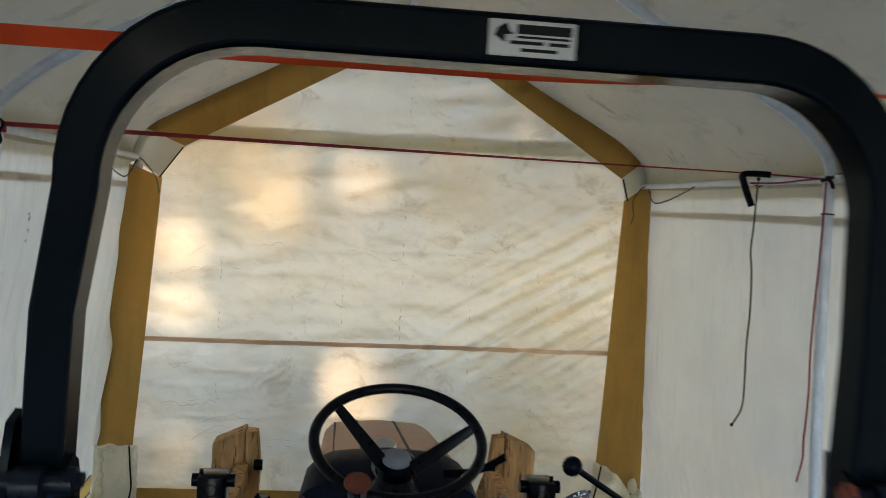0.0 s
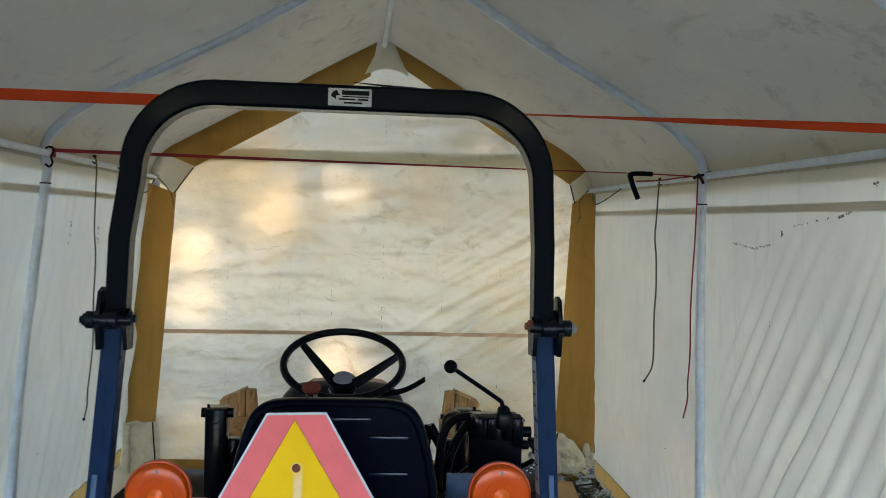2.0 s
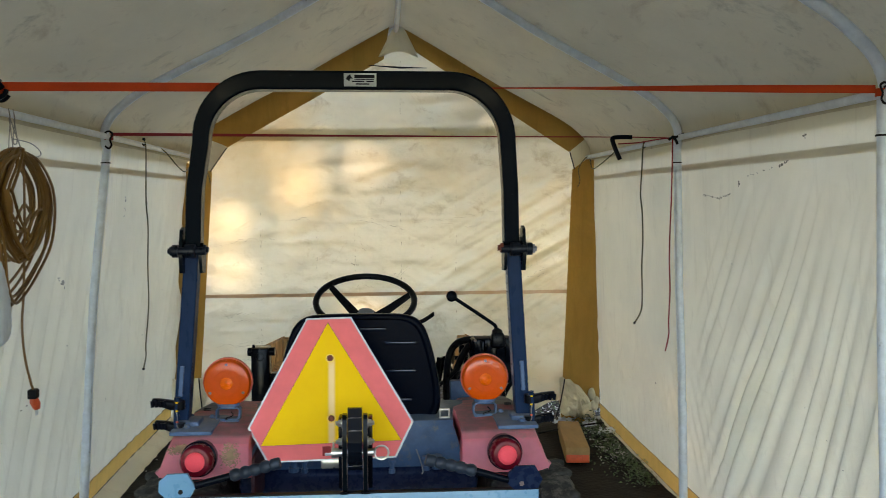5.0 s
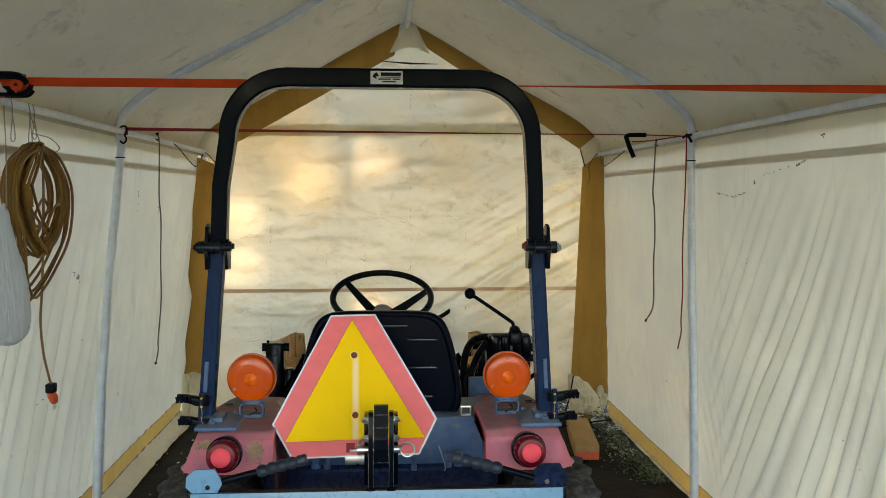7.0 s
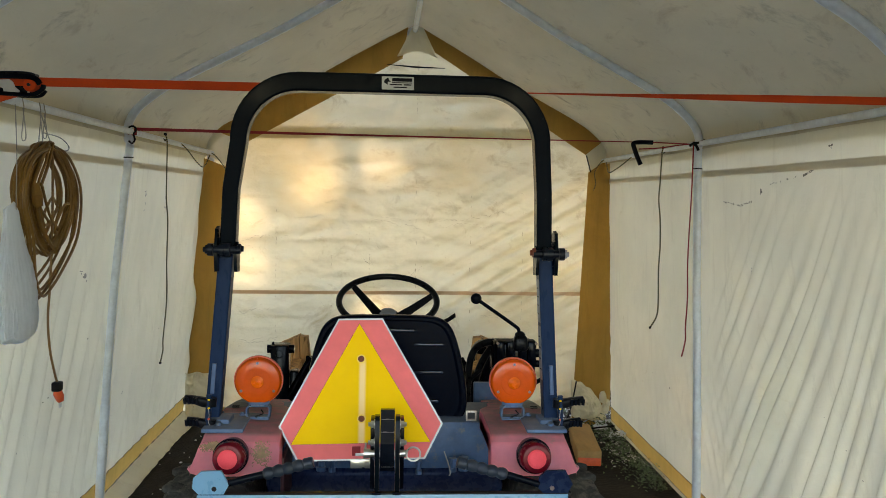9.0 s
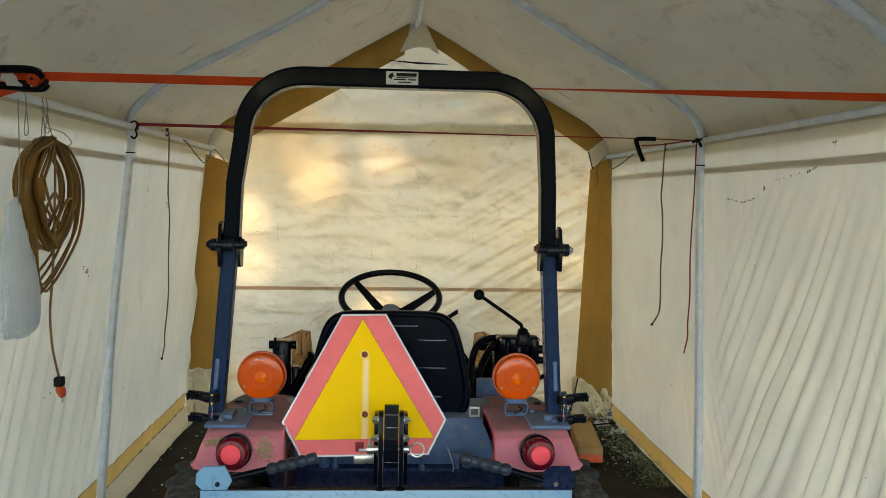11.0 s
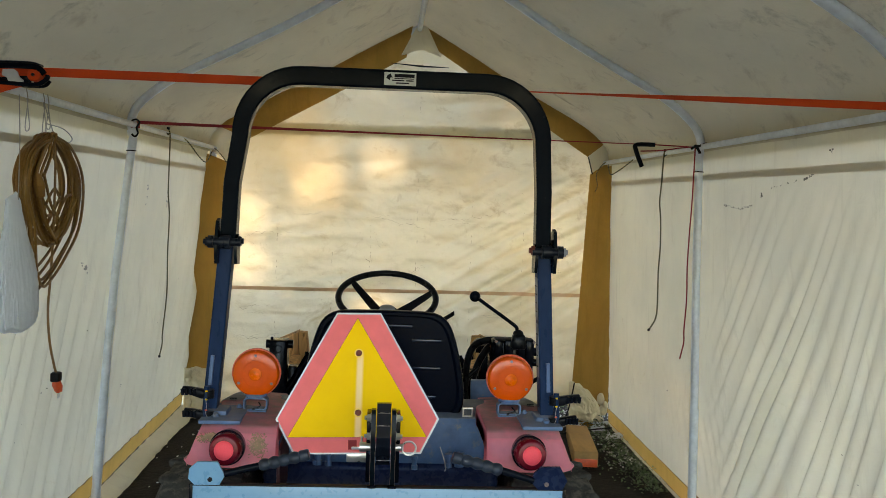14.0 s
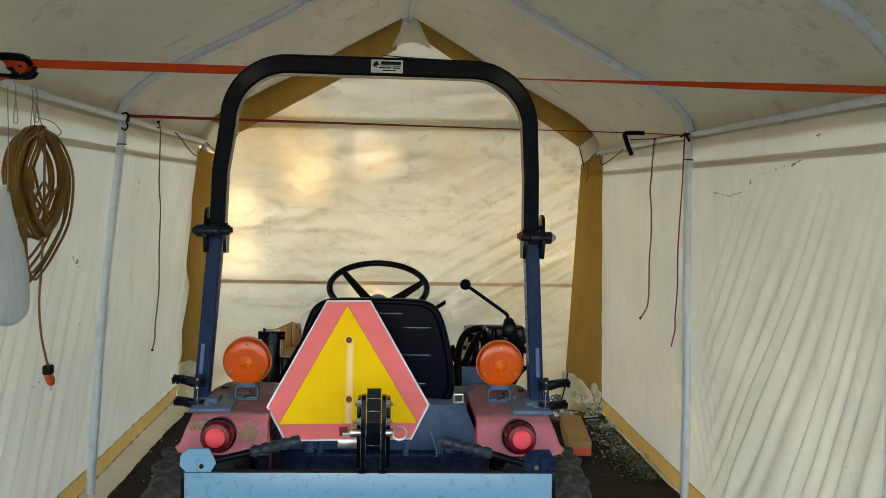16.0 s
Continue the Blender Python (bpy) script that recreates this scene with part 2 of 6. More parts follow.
# hitch blue, with the sky's reflection put into the colour
M_SKYBLUE = mat("sky_tinted_hitch_paint", (0.115, 0.29, 0.44), 0.30, var=0.07, scale=2.5, dirt=(0.05, 0.09, 0.14), dirt_at=0.76)
M_ORANGE = mat("orange_webbing", (0.56, 0.058, 0.013), 0.8, spec=0.2, var=0.16, fine=220, bump=0.3, dirt=(0.30, 0.05, 0.02), dirt_at=0.64, scale=9)
M_CRIMSON = mat("dark_red_webbing", (0.28, 0.015, 0.02), 0.75, var=0.15)
M_CORD = mat("ochre_cable_sheath", (0.21, 0.102, 0.019), 0.45, var=0.25)
M_PLASTIC = fabric("white_plastic_bag", (0.84, 0.89, 0.95), 0.45, (0.76, 0.81, 0.87), speck=False, wrinkle=0.4, crumple=0.02)
M_LABEL = mat("white_sticker", (0.52, 0.54, 0.53), 0.4, var=0.06)
M_DECAL = mat("worn_decal", (0.17, 0.19, 0.22), 0.4, var=0.35, scale=40, dirt=(0.04, 0.05, 0.07), dirt_at=0.60)
M_INK = mat("black_ink", (0.004, 0.004, 0.005), 0.6, spec=0.2)
M_LEAF = mat("leaf", (0.09, 0.155, 0.055), 0.6, var=0.6)
M_HERB = mat("ground_ivy", (0.10, 0.16, 0.075), 0.5, var=0.9, scale=40, dirt=(0.45, 0.47, 0.42), dirt_at=0.56)
M_BARK = mat("bark", (0.10, 0.075, 0.05), 0.9, var=0.4, bump=1.0, depth=0.02)
M_WOOD = mat("weathered_timber", (0.42, 0.25, 0.10), 0.75, var=0.25, stretch=(1, 0.2, 1), scale=10)


def dusty(m, color, lo=0.55, hi=0.95, amount=0.8):
    """Dust that has settled on what faces up."""
    n, l = m.node_tree.nodes, m.node_tree.links
    base = n["Principled BSDF"].inputs["Base Color"]
    src = base.links[0].from_socket
    geo, sep, tc = n.new("ShaderNodeNewGeometry"), n.new("ShaderNodeSeparateXYZ"), n.new("ShaderNodeTexCoord")
    l.new(geo.outputs["Normal"], sep.inputs["Vector"])
    up = n.new("ShaderNodeMapRange")
    up.inputs["From Min"].default_value, up.inputs["From Max"].default_value, up.inputs["To Max"].default_value = lo, hi, amount
    l.new(sep.outputs["Z"], up.inputs["Value"])
    spots = n.new("ShaderNodeTexNoise")
    spots.inputs["Scale"].default_value, spots.inputs["Detail"].default_value = 28.0, 6.0
    l.new(tc.outputs["Object"], spots.inputs["Vector"])
    k = n.new("ShaderNodeMapRange")
    k.inputs["From Min"].default_value, k.inputs["From Max"].default_value, k.inputs["To Min"].default_value = 0.3, 0.6, 0.45
    l.new(spots.outputs["Fac"], k.inputs["Value"])
    f = n.new("ShaderNodeMath")
    f.operation = "MULTIPLY"
    l.new(up.outputs["Result"], f.inputs[0])
    l.new(k.outputs["Result"], f.inputs[1])
    x = n.new("ShaderNodeMix")
    x.data_type = "RGBA"
    x.inputs["B"].default_value = (*color, 1)
    l.new(f.outputs[0], x.inputs["Factor"])
    l.new(src, x.inputs["A"])
    l.new(x.outputs["Result"], base)


dusty(M_RED, (0.36, 0.26, 0.25), lo=0.72)
dusty(M_BLUEGREY, (0.165, 0.185, 0.215), amount=0.6)


def faded_streak(m, x0, half, z0, z1, color):
    """A bleached upright streak, soft at its edges, as wide as 2 half."""
    n, l = m.node_tree.nodes, m.node_tree.links
    base = n["Principled BSDF"].inputs["Base Color"]
    src = base.links[0].from_socket
    tc, sep = n.new("ShaderNodeTexCoord"), n.new("ShaderNodeSeparateXYZ")
    l.new(tc.outputs["Object"], sep.inputs["Vector"])

    def ramp(v, a, b):
        r = n.new("ShaderNodeMapRange")
        r.interpolation_type = "SMOOTHSTEP"
        r.inputs["From Min"].default_value, r.inputs["From Max"].default_value = a, b
        l.new(v, r.inputs["Value"])
        return r.outputs["Result"]

    def times(a, b):
        k = n.new("ShaderNodeMath")
        k.operation = "MULTIPLY"
        l.new(a, k.inputs[0])
        l.new(b, k.inputs[1])
        return k.outputs[0]
    d, a = n.new("ShaderNodeMath"), n.new("ShaderNodeMath")
    d.operation, a.operation = "SUBTRACT", "ABSOLUTE"
    d.inputs[1].default_value = x0
    l.new(sep.outputs["X"], d.inputs[0])
    l.new(d.outputs[0], a.inputs[0])
    inv = n.new("ShaderNodeMath")
    inv.operation = "SUBTRACT"
    inv.inputs[0].default_value = 1.0
    l.new(ramp(a.outputs[0], half * 0.35, half), inv.inputs[1])
    wear = n.new("ShaderNodeTexNoise")
    wear.inputs["Scale"].default_value, wear.inputs["Detail"].default_value = 14.0, 3.0
    l.new(tc.outputs["Object"], wear.inputs["Vector"])
    top = n.new("ShaderNodeMath")
    top.operation = "SUBTRACT"
    top.inputs[0].default_value = 1.0
    l.new(ramp(sep.outputs["Z"], z1 - 0.012, z1 + 0.012), top.inputs[1])
    fac = times(times(inv.outputs[0], times(top.outputs[0], ramp(sep.outputs["Z"], z0 - 0.01, z0 + 0.01))), ramp(wear.outputs["Fac"], 0.05, 0.55))
    x = n.new("ShaderNodeMix")
    x.data_type = "RGBA"
    x.inputs["B"].default_value = (*color, 1)
    l.new(fac, x.inputs["Factor"])
    l.new(src, x.inputs["A"])
    l.new(x.outputs["Result"], base)


faded_streak(M_YELLOW, -0.2165, 0.0115, 0.835, 1.056, (0.99, 0.67, 0.33))


# ---- mesh helpers ----
def link(name, bm, material, smooth=True, crisp=38):
    me = bpy.data.meshes.new(name)
    bmesh.ops.recalc_face_normals(bm, faces=bm.faces[:])
    bm.to_mesh(me)
    bm.free()
    me.materials.append(material)
    if smooth:
        me.polygons.foreach_set("use_smooth", [True] * len(me.polygons))
        me.set_sharp_from_angle(angle=radians(crisp))
    return new(name, me)


def part(name, bm, material, parent, label="", smooth=True, crisp=38):
    ob = link(name, bm, material, smooth, crisp)
    ob.parent = parent
    ob.matrix_parent_inverse = Matrix.Translation(-parent.location)
    return tagged(ob, label)


def thing(name, at, label, category, group="", kind=""):
    e = new(name)
    e.location = at
    e.empty_display_size = 0.05
    return tagged(e, label, category, group, kind)


def add_box(bm, x0, x1, y0, y1, z0, z1, bevel=0.003, m=None, seg=2):
    r = bmesh.ops.create_cube(bm, size=1.0)
    vs = r["verts"]
    bmesh.ops.scale(bm, vec=(x1 - x0, y1 - y0, z1 - z0), verts=vs)
    bmesh.ops.translate(bm, vec=((x0 + x1) / 2, (y0 + y1) / 2, (z0 + z1) / 2), verts=vs)
    if bevel:
        es = list({e for v in vs for e in v.link_edges})
        g = bmesh.ops.bevel(bm, geom=es, offset=bevel, segments=seg, affect="EDGES", profile=0.5)
        vs = list({v for f in g["faces"] for v in f.verts} | {v for v in vs if v.is_valid})
    if m is not None:
        bmesh.ops.transform(bm, matrix=m, verts=vs)
    return bm


def box(*a, **k):
    return add_box(bmesh.new(), *a, **k)


def circle(r, n=10, squash=1.0):
    return [(r * math.cos(2 * math.pi * i / n), r * squash * math.sin(2 * math.pi * i / n)) for i in range(n)]


def rrect(w, h, r, n=3):
    out = []
    for cx, cy, a0 in ((w / 2 - r, h / 2 - r, 0), (-w / 2 + r, h / 2 - r, 90), (-w / 2 + r, -h / 2 + r, 180), (w / 2 - r, -h / 2 + r, 270)):
        for i in range(n + 1):
            a = radians(a0 + 90 * i / n)
            out.append((cx + r * math.cos(a), cy + r * math.sin(a)))
    return out


def add_sweep(bm, pts, profile, fixed=None, closed=False, cap=True, scales=None):
    """Carries a closed profile along a line of points. fixed: a direction that stays the profile's second axis."""
    pts = [Vector(p) for p in pts]
    n = len(pts)
    rings = []
    ref = Vector(fixed) if fixed else None
    side = None
    for i, p in enumerate(pts):
        a = pts[(i - 1) % n] if closed or i else pts[0]
        b = pts[(i + 1) % n] if closed or i < n - 1 else pts[-1]
        t = (b - a).normalized()
        if ref is not None:
            u = ref.cross(t).normalized()
            w = ref
        else:
            if side is None:
                side = t.orthogonal()
            u = (side - t * side.dot(t)).normalized()
            side = u
            w = t.cross(u)
        k = scales[i] if scales else 1.0
        rings.append([bm.verts.new(p + (u * x + w * y) * k) for x, y in profile])
    m = len(profile)
    last = n if closed else n - 1
    for i in range(last):
        r0, r1 = rings[i], rings[(i + 1) % n]
        for j in range(m):
            bm.faces.new((r0[j], r0[(j + 1) % m], r1[(j + 1) % m], r1[j]))
    if cap and not closed:
        bm.faces.new(rings[0][::-1])
        bm.faces.new(rings[-1])
    return bm


def sweep(*a, **k):
    return add_sweep(bmesh.new(), *a, **k)


def add_cyl(bm, p0, p1, r, n=16, r1=None):
    return add_sweep(bm, [p0, p1], circle(r, n), scales=[1.0, (r1 if r1 is not None else r) / r])


def cyl(*a, **k):
    return add_cyl(bmesh.new(), *a, **k)


def add_lathe(bm, profile, at, axis, n=24):
    """Turns (along, radius) pairs round an axis through at."""
    ax = Vector(axis).normalized()
    u = ax.orthogonal().normalized()
    w = ax.cross(u)
    rings = []
    for d, r in profile:
        c = Vector(at) + ax * d
        if r < 1e-5:
            rings.append([bm.verts.new(c)])
        else:
            rings.append([bm.verts.new(c + (u * math.cos(2 * math.pi * i / n) + w * math.sin(2 * math.pi * i / n)) * r) for i in range(n)])
    for a, b in zip(rings, rings[1:]):
        for i in range(n):
            j = (i + 1) % n
            f = [a[i % len(a)], a[j % len(a)], b[j % len(b)], b[i % len(b)]]
            f = list(dict.fromkeys(f))
            if len(f) > 2:
                bm.faces.new(f)
    return bm


def lathe(*a, **k):
    return add_lathe(bmesh.new(), *a, **k)


def grid(f, us, vs):
    """A sheet: f(u, v) gives a place."""
    bm = bmesh.new()
    vv = [[bm.verts.new(f(u, v)) for v in vs] for u in us]
    for i in range(len(us) - 1):
        for j in range(len(vs) - 1):
            bm.faces.new((vv[i][j], vv[i + 1][j], vv[i + 1][j + 1], vv[i][j + 1]))
    return bm


def steps(a, b, n):
    return [a + (b - a) * i / n for i in range(n + 1)]


def spline(pts, n=6):
    """A smooth line through the points."""
    pts = [Vector(p) for p in pts]
    ext = [pts[0] * 2 - pts[1], *pts, pts[-1] * 2 - pts[-2]]
    out = []
    for i in range(1, len(ext) - 2):
        p0, p1, p2, p3 = ext[i - 1:i + 3]
        for k in range(n):
            t = k / n
            out.append(0.5 * ((2 * p1) + (p2 - p0) * t + (2 * p0 - 5 * p1 + 4 * p2 - p3) * t * t + (3 * p1 - p0 - 3 * p2 + p3) * t ** 3))
    out.append(pts[-1])
    return out


def smooth_step(a, b, x):
    t = min(max((x - a) / (b - a), 0.0), 1.0)
    return t * t * (3 - 2 * t)


def prism(outline, y0, y1, m=None, axis="y"):
    """A plate of the given outline (x, z), from y0 to y1."""
    bm = bmesh.new()
    put = (lambda a, b, c: (a, c, b)) if axis == "y" else (lambda a, b, c: (c, a, b))
    r0 = [bm.verts.new(put(a, b, y0)) for a, b in outline]
    r1 = [bm.verts.new(put(a, b, y1)) for a, b in outline]
    bm.faces.new(r0)
    bm.faces.new(r1[::-1])
    for i in range(len(outline)):
        j = (i + 1) % len(outline)
        bm.faces.new((r0[i], r0[j], r1[j], r1[i]))
    if m is not None:
        bm.transform(m)
    return bm


# ---- the shelter: sizes ----
GROUND = -0.17
# the last rib and FRONT lie out of view, set to dim the upper walls
RIBS = (6.078, 4.02, 2.12, 0.2, -0.80)
BACK, FRONT = 6.10, -0.85
EAVE = 1.79
PROFILE = spline([(1.445, 0, 1.74), (1.452, 0, 1.80), (1.425, 0, 1.878), (1.36, 0, 1.948), (1.24, 0, 2.036), (0.957, 0, 2.19), (0.719, 0, 2.32), (0.458, 0, 2.478), (0.03, 0, 2.728)], 4)


def rise(x, y):
    """The nearer hoops of the frame are bent a little higher at the knee."""
    k = min(max((abs(x) - 0.1) / 1.33, 0.0), 1.0)
    return 0.02 * smooth_step(3.7, 2.3, y) * math.sin(math.pi * k) ** 0.5


def wall_right(y, z):
    x = 1.478 + (EAVE - z) / EAVE * 0.062 + 0.012 * smooth_step(4.2, 6.0, y)
    low = smooth_step(1.68, 0.55, z) * (0.12 + 0.88 * smooth_step(-0.06, 0.2, z))
    near = smooth_step(4.0, 3.3, y)
    u = y + (0.40 + 0.39 * smooth_step(2.3, 3.4, y + 0.3 * z)) * z
    wob = noise.noise((u * 2.1, 0.35 * z, 4.0)) * 3.4
    amp = 0.25 + 1.5 * abs(noise.noise((u * 1.5, z * 0.6, 11.0)))
    ridge = math.sin(2 * math.pi * u / 0.150 + wob)
    x += near * low * amp * 0.0235 * (ridge * (0.7 + 0.3 * abs(ridge)) + 0.25 * math.sin(2 * math.pi * u / 0.088 + 1.3 + wob * 1.4))
    foot = smooth_step(0.85, 0.05, z)
    x += (1 - near) * foot * smooth_step(-0.07, 0.2, z) * 0.0095 * (0.5 + abs(noise.noise((y * 2, z, 3.0)))) * math.sin(2 * math.pi * (y - 0.55 * z) / 0.115 + 5 * noise.noise(((y - 0.55 * z) * 1.9, z * 0.5, 1.0)))
    x += 0.014 * noise.noise((y * 1.1, z * 1.3, 7.0)) * smooth_step(1.75, 1.3, z) + 0.004 * noise.noise((y * 5, z * 4, 9.0)) * smooth_step(1.75, 1.3, z)
    return x


def wall_left(y, z):
    x = -1.478 - (EAVE - z) / EAVE * 0.148
    low = smooth_step(1.65, 0.5, z) * (0.12 + 0.88 * smooth_step(-0.06, 0.2, z))
    u = y - 0.34 * z
    wob = noise.noise((u * 1.5, z * 0.4, 14.0)) * 5.0
    amp = 0.3 + 1.0 * abs(noise.noise((u * 1.3, z * 0.7, 21.0)))
    x += (0.15 * smooth_step(-0.06, 0.2, z) + low) * amp * 0.024 * (math.sin(2 * math.pi * u / 0.155 + wob) + 0.35 * math.sin(2 * math.pi * u / 0.09 + wob * 1.3))
    x += 0.014 * noise.noise((y * 1.1, z * 1.2, 17.0)) * smooth_step(1.75, 1.3, z) + 0.004 * noise.noise((y * 4, z * 3, 19.0)) * smooth_step(1.75, 1.3, z)
    return x


def wall_back(x, z):
    y = BACK
    y += 0.012 * noise.noise((x * 1.6, z * 1.6, 23.0)) + 0.009 * noise.noise((x * 3.0, z * 6.0, 3.0)) + 0.006 * abs(noise.noise((x * 6.0 + z, z * 9.0, 13.0))) + 0.003 * noise.noise((x * 15, z * 17, 33.0))
    for zc, a, b, amp in ((1.33, -0.9, 1.1, 0.012), (1.17, -1.4, -0.5, 0.012), (1.03, -0.6, 0.4, 0.007), (0.62, -1.2, -0.2, 0.008), (0.35, -1.3, 0.2, 0.012), (0.47, 0.2, 1.2, 0.007)):
        k = smooth_step(a, a + 0.25, x) * smooth_step(b, b - 0.25, x)
        q = (z - zc - 0.04 * noise.noise((x * 2.2, zc, 40.0)) - 0.012 * noise.noise((x * 11, zc, 44.0))) / 0.016
        y += amp * k * math.exp(-q * q) * (0.6 + noise.noise((x * 5, zc, 50.0)))
    for k, (fx, fz, amp) in enumerate(((2.1, 4.2, 0.024), (3.8, 8.0, 0.016), (8.0, 14.0, 0.008), (17.0, 27.0, 0.0035))):
        y += amp * (0.35 - abs(noise.noise((x * fx + 0.4 * z, z * fz - 0.8 * x, 71.0 + 9 * k)))) * (0.4 + 0.6 * smooth_step(1.75, 1.4, z))
    right = smooth_step(-0.2, 0.9, x) * smooth_step(2.0, 1.2, z) * smooth_step(0.3, 0.9, z)
    u = z - 0.62 * x
    y += right * (0.5 + abs(noise.noise((u * 2, x * 0.7, 19.0)))) * 0.020 * math.sin(2 * math.pi * u / 0.17 + 3 * noise.noise((u * 2, x * 0.8, 9.0)))
    y += right * 0.006 * math.sin(2 * math.pi * (u + 0.05 * x) / 0.072 + 4 * noise.noise((u * 3, x, 29.0)))
    return y


def roof(s, y):
    """s: -1 at the left eave, 0 at the ridge, 1 at the right eave."""
    k = (1 - abs(s)) * (len(PROFILE) - 1)
    i = min(int(k), len(PROFILE) - 2)
    p = PROFILE[i].lerp(PROFILE[i + 1], k - i)
    nrm = Vector((0.5, 0, 0.86))
    x, z = p.x - 0.03, p.z
    mid = abs(((y - 2.12) / 1.95) % 1.0 - 0.5) * 2
    sag = 0.024 - 0.014 * (1 - mid ** 2) * min(1, 4 * (1 - abs(s))) + 0.012 * noise.noise((x * 1.3 * (1 if s > 0 else -1), y * 1.3, 31.0)) * (1 - mid ** 4)
    x, z = x + nrm.x * sag, z + nrm.z * sag
    xr = x + 0.03
    return Vector((xr if s > 0 else 0.06 * (1 - x / 1.42) - xr, y, z + 0.004 + rise(xr, y)))


def wall_sheet(name, f, y0, y1, z0, z1, step, material, off=0.0):
    ny, nz = max(int((y1 - y0) / step), 1), max(int((z1 - z0) / step), 1)
    return grid(lambda y, z: Vector((f(y, z) + off, y, z)), steps(y0, y1, ny), steps(z0, z1, nz))


# ---- ground ----
def ground_height(x, y):
    h = GROUND + 0.012 * noise.noise((x * 3, y * 3, 2.0)) + 0.006 * noise.noise((x * 11, y * 11, 5.0))
    far = smooth_step(8.0, 60.0, math.hypot(x, y - 3))
    return h + far * (1.0 + noise.noise((x * 0.02, y * 0.02, 1.0)))


def ground_line(c, half):
    fine = steps(c - half, c + half, 70)
    out = [c - half - 1.1 ** k for k in range(70, 0, -4)] + fine + [c + half + 1.1 ** k for k in range(1, 71, 4)]
    return sorted(out)


gnd = link("ground", grid(lambda x, y: Vector((x, y, ground_height(x, y))), ground_line(0, 2.2), ground_line(3.4, 4.2)), M_SOIL)
tagged(gnd, "dark bare trodden soil under the shelter", "ground", kind="structure")

# ---- unseen gravel yard added before the open front, to bounce light inside ----
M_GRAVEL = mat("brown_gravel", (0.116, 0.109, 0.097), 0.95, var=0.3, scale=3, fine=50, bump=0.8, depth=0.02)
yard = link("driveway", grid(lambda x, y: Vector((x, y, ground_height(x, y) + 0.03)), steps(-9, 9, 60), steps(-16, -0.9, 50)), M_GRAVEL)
tagged(yard, "unseen dark brown gravel yard, added to bounce light into the shelter", "driveway", kind="structure")

# ---- fabric ----
HEM = {1: -0.062, -1: 0.005}
wr = tagged(link("wall_right", wall_sheet("w", wall_right, FRONT, BACK - 0.02, HEM[1], 1.86, 0.0105, M_WALL), M_WALL, crisp=180), "cream tarpaulin side wall with slanting folds", "wall", kind="structure")
wlft = tagged(link("wall_left", wall_sheet("w", wall_left, FRONT, BACK - 0.02, HEM[-1], 1.86, 0.018, M_WALL), M_WALL, crisp=180), "cream tarpaulin side wall, softly creased", "wall", kind="structure")


def gable_top(x):
    k = abs(x - 0.03)
    pts = PROFILE
    for a, b in zip(pts, pts[1:]):
        xa, xb = a.x - 0.03, b.x - 0.03
        if xb <= k <= xa:
            return a.z + (b.z - a.z) * ((xa - k) / max(xa - xb, 1e-6)) + 0.02
    return 1.8 if k > 1.4 else 2.74


def back_bottom(x):
    return -0.15 + 0.10 * smooth_step(0.95, 1.25, x) + 0.03 * noise.noise((x * 3, 0, 0))


wb = link("wall_back", grid(lambda x, v: Vector((x, wall_back(x, back_bottom(x) + v * (gable_top(x) - back_bottom(x))), back_bottom(x) + v * (gable_top(x) - back_bottom(x)))), steps(-1.64, 1.56, 250), steps(0, 1, 230)), M_BACK, crisp=180)
tagged(wb, "backlit cream tarpaulin end wall, wrinkled and stained", "wall", kind="structure")
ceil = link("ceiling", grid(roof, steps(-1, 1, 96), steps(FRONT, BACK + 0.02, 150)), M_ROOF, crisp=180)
tagged(ceil, "cream tarpaulin roof, toned darker for shade, with dirt streaks", "ceiling", kind="structure")

# unseen strips added outside the walls, to dim the cloth below the eaves
for s, f in ((1, wall_right), (-1, wall_left)):
    part("eave_shade_strip", wall_sheet("v", f, FRONT, BACK, 1.73, 1.90, 0.05, M_WALL, s * 0.022), M_WALL, ceil, "unseen strip added to shade the top of the wall")

# unseen gable added over the open front, to keep sky light off the roof
front = link("front_light_block", grid(lambda x, v: Vector((x, FRONT + 0.01 * noise.noise((x * 2, v * 2, 61.0)), 1.90 + v * (max(gable_top(x), 1.905) - 1.90))), steps(-1.44, 1.47, 60), steps(0, 1, 16)), M_WALL, crisp=180)
tagged(front, "unseen cream tarpaulin gable, added to cut sky light on the roof", "wall", kind="structure")

# edge bands and seams
for wall, f, sgn in ((wr, wall_right, -1), (wlft, wall_left, 1)):
    part("bottom_band", wall_sheet("b", f, FRONT, BACK - 0.03, HEM[-sgn] - 0.10, HEM[-sgn] + 0.001, 0.022, M_BAND, sgn * 0.005), M_BAND, wall, "ochre hem band")
    part("seam", wall_sheet("s", f, FRONT, BACK - 0.03, 1.620, 1.652, 0.022, M_SEAM, sgn * 0.004), M_SEAM, wall, "taupe seam")
    part("ground_flap", grid(lambda y, v: Vector((f(y, HEM[-sgn]) + sgn * (0.004 + v * (0.06 if sgn < 0 else 0.10) + 0.02 * noise.noise((y * 2, v, 3)) * v), y, HEM[-sgn] - 0.098 - 0.05 * v + 0.012 * noise.noise((y * 4, v * 2, 8)) * v)), steps(FRONT, BACK - 0.05, 120), steps(0, 1, 5)), M_WALL, wall, "cream ground flap")


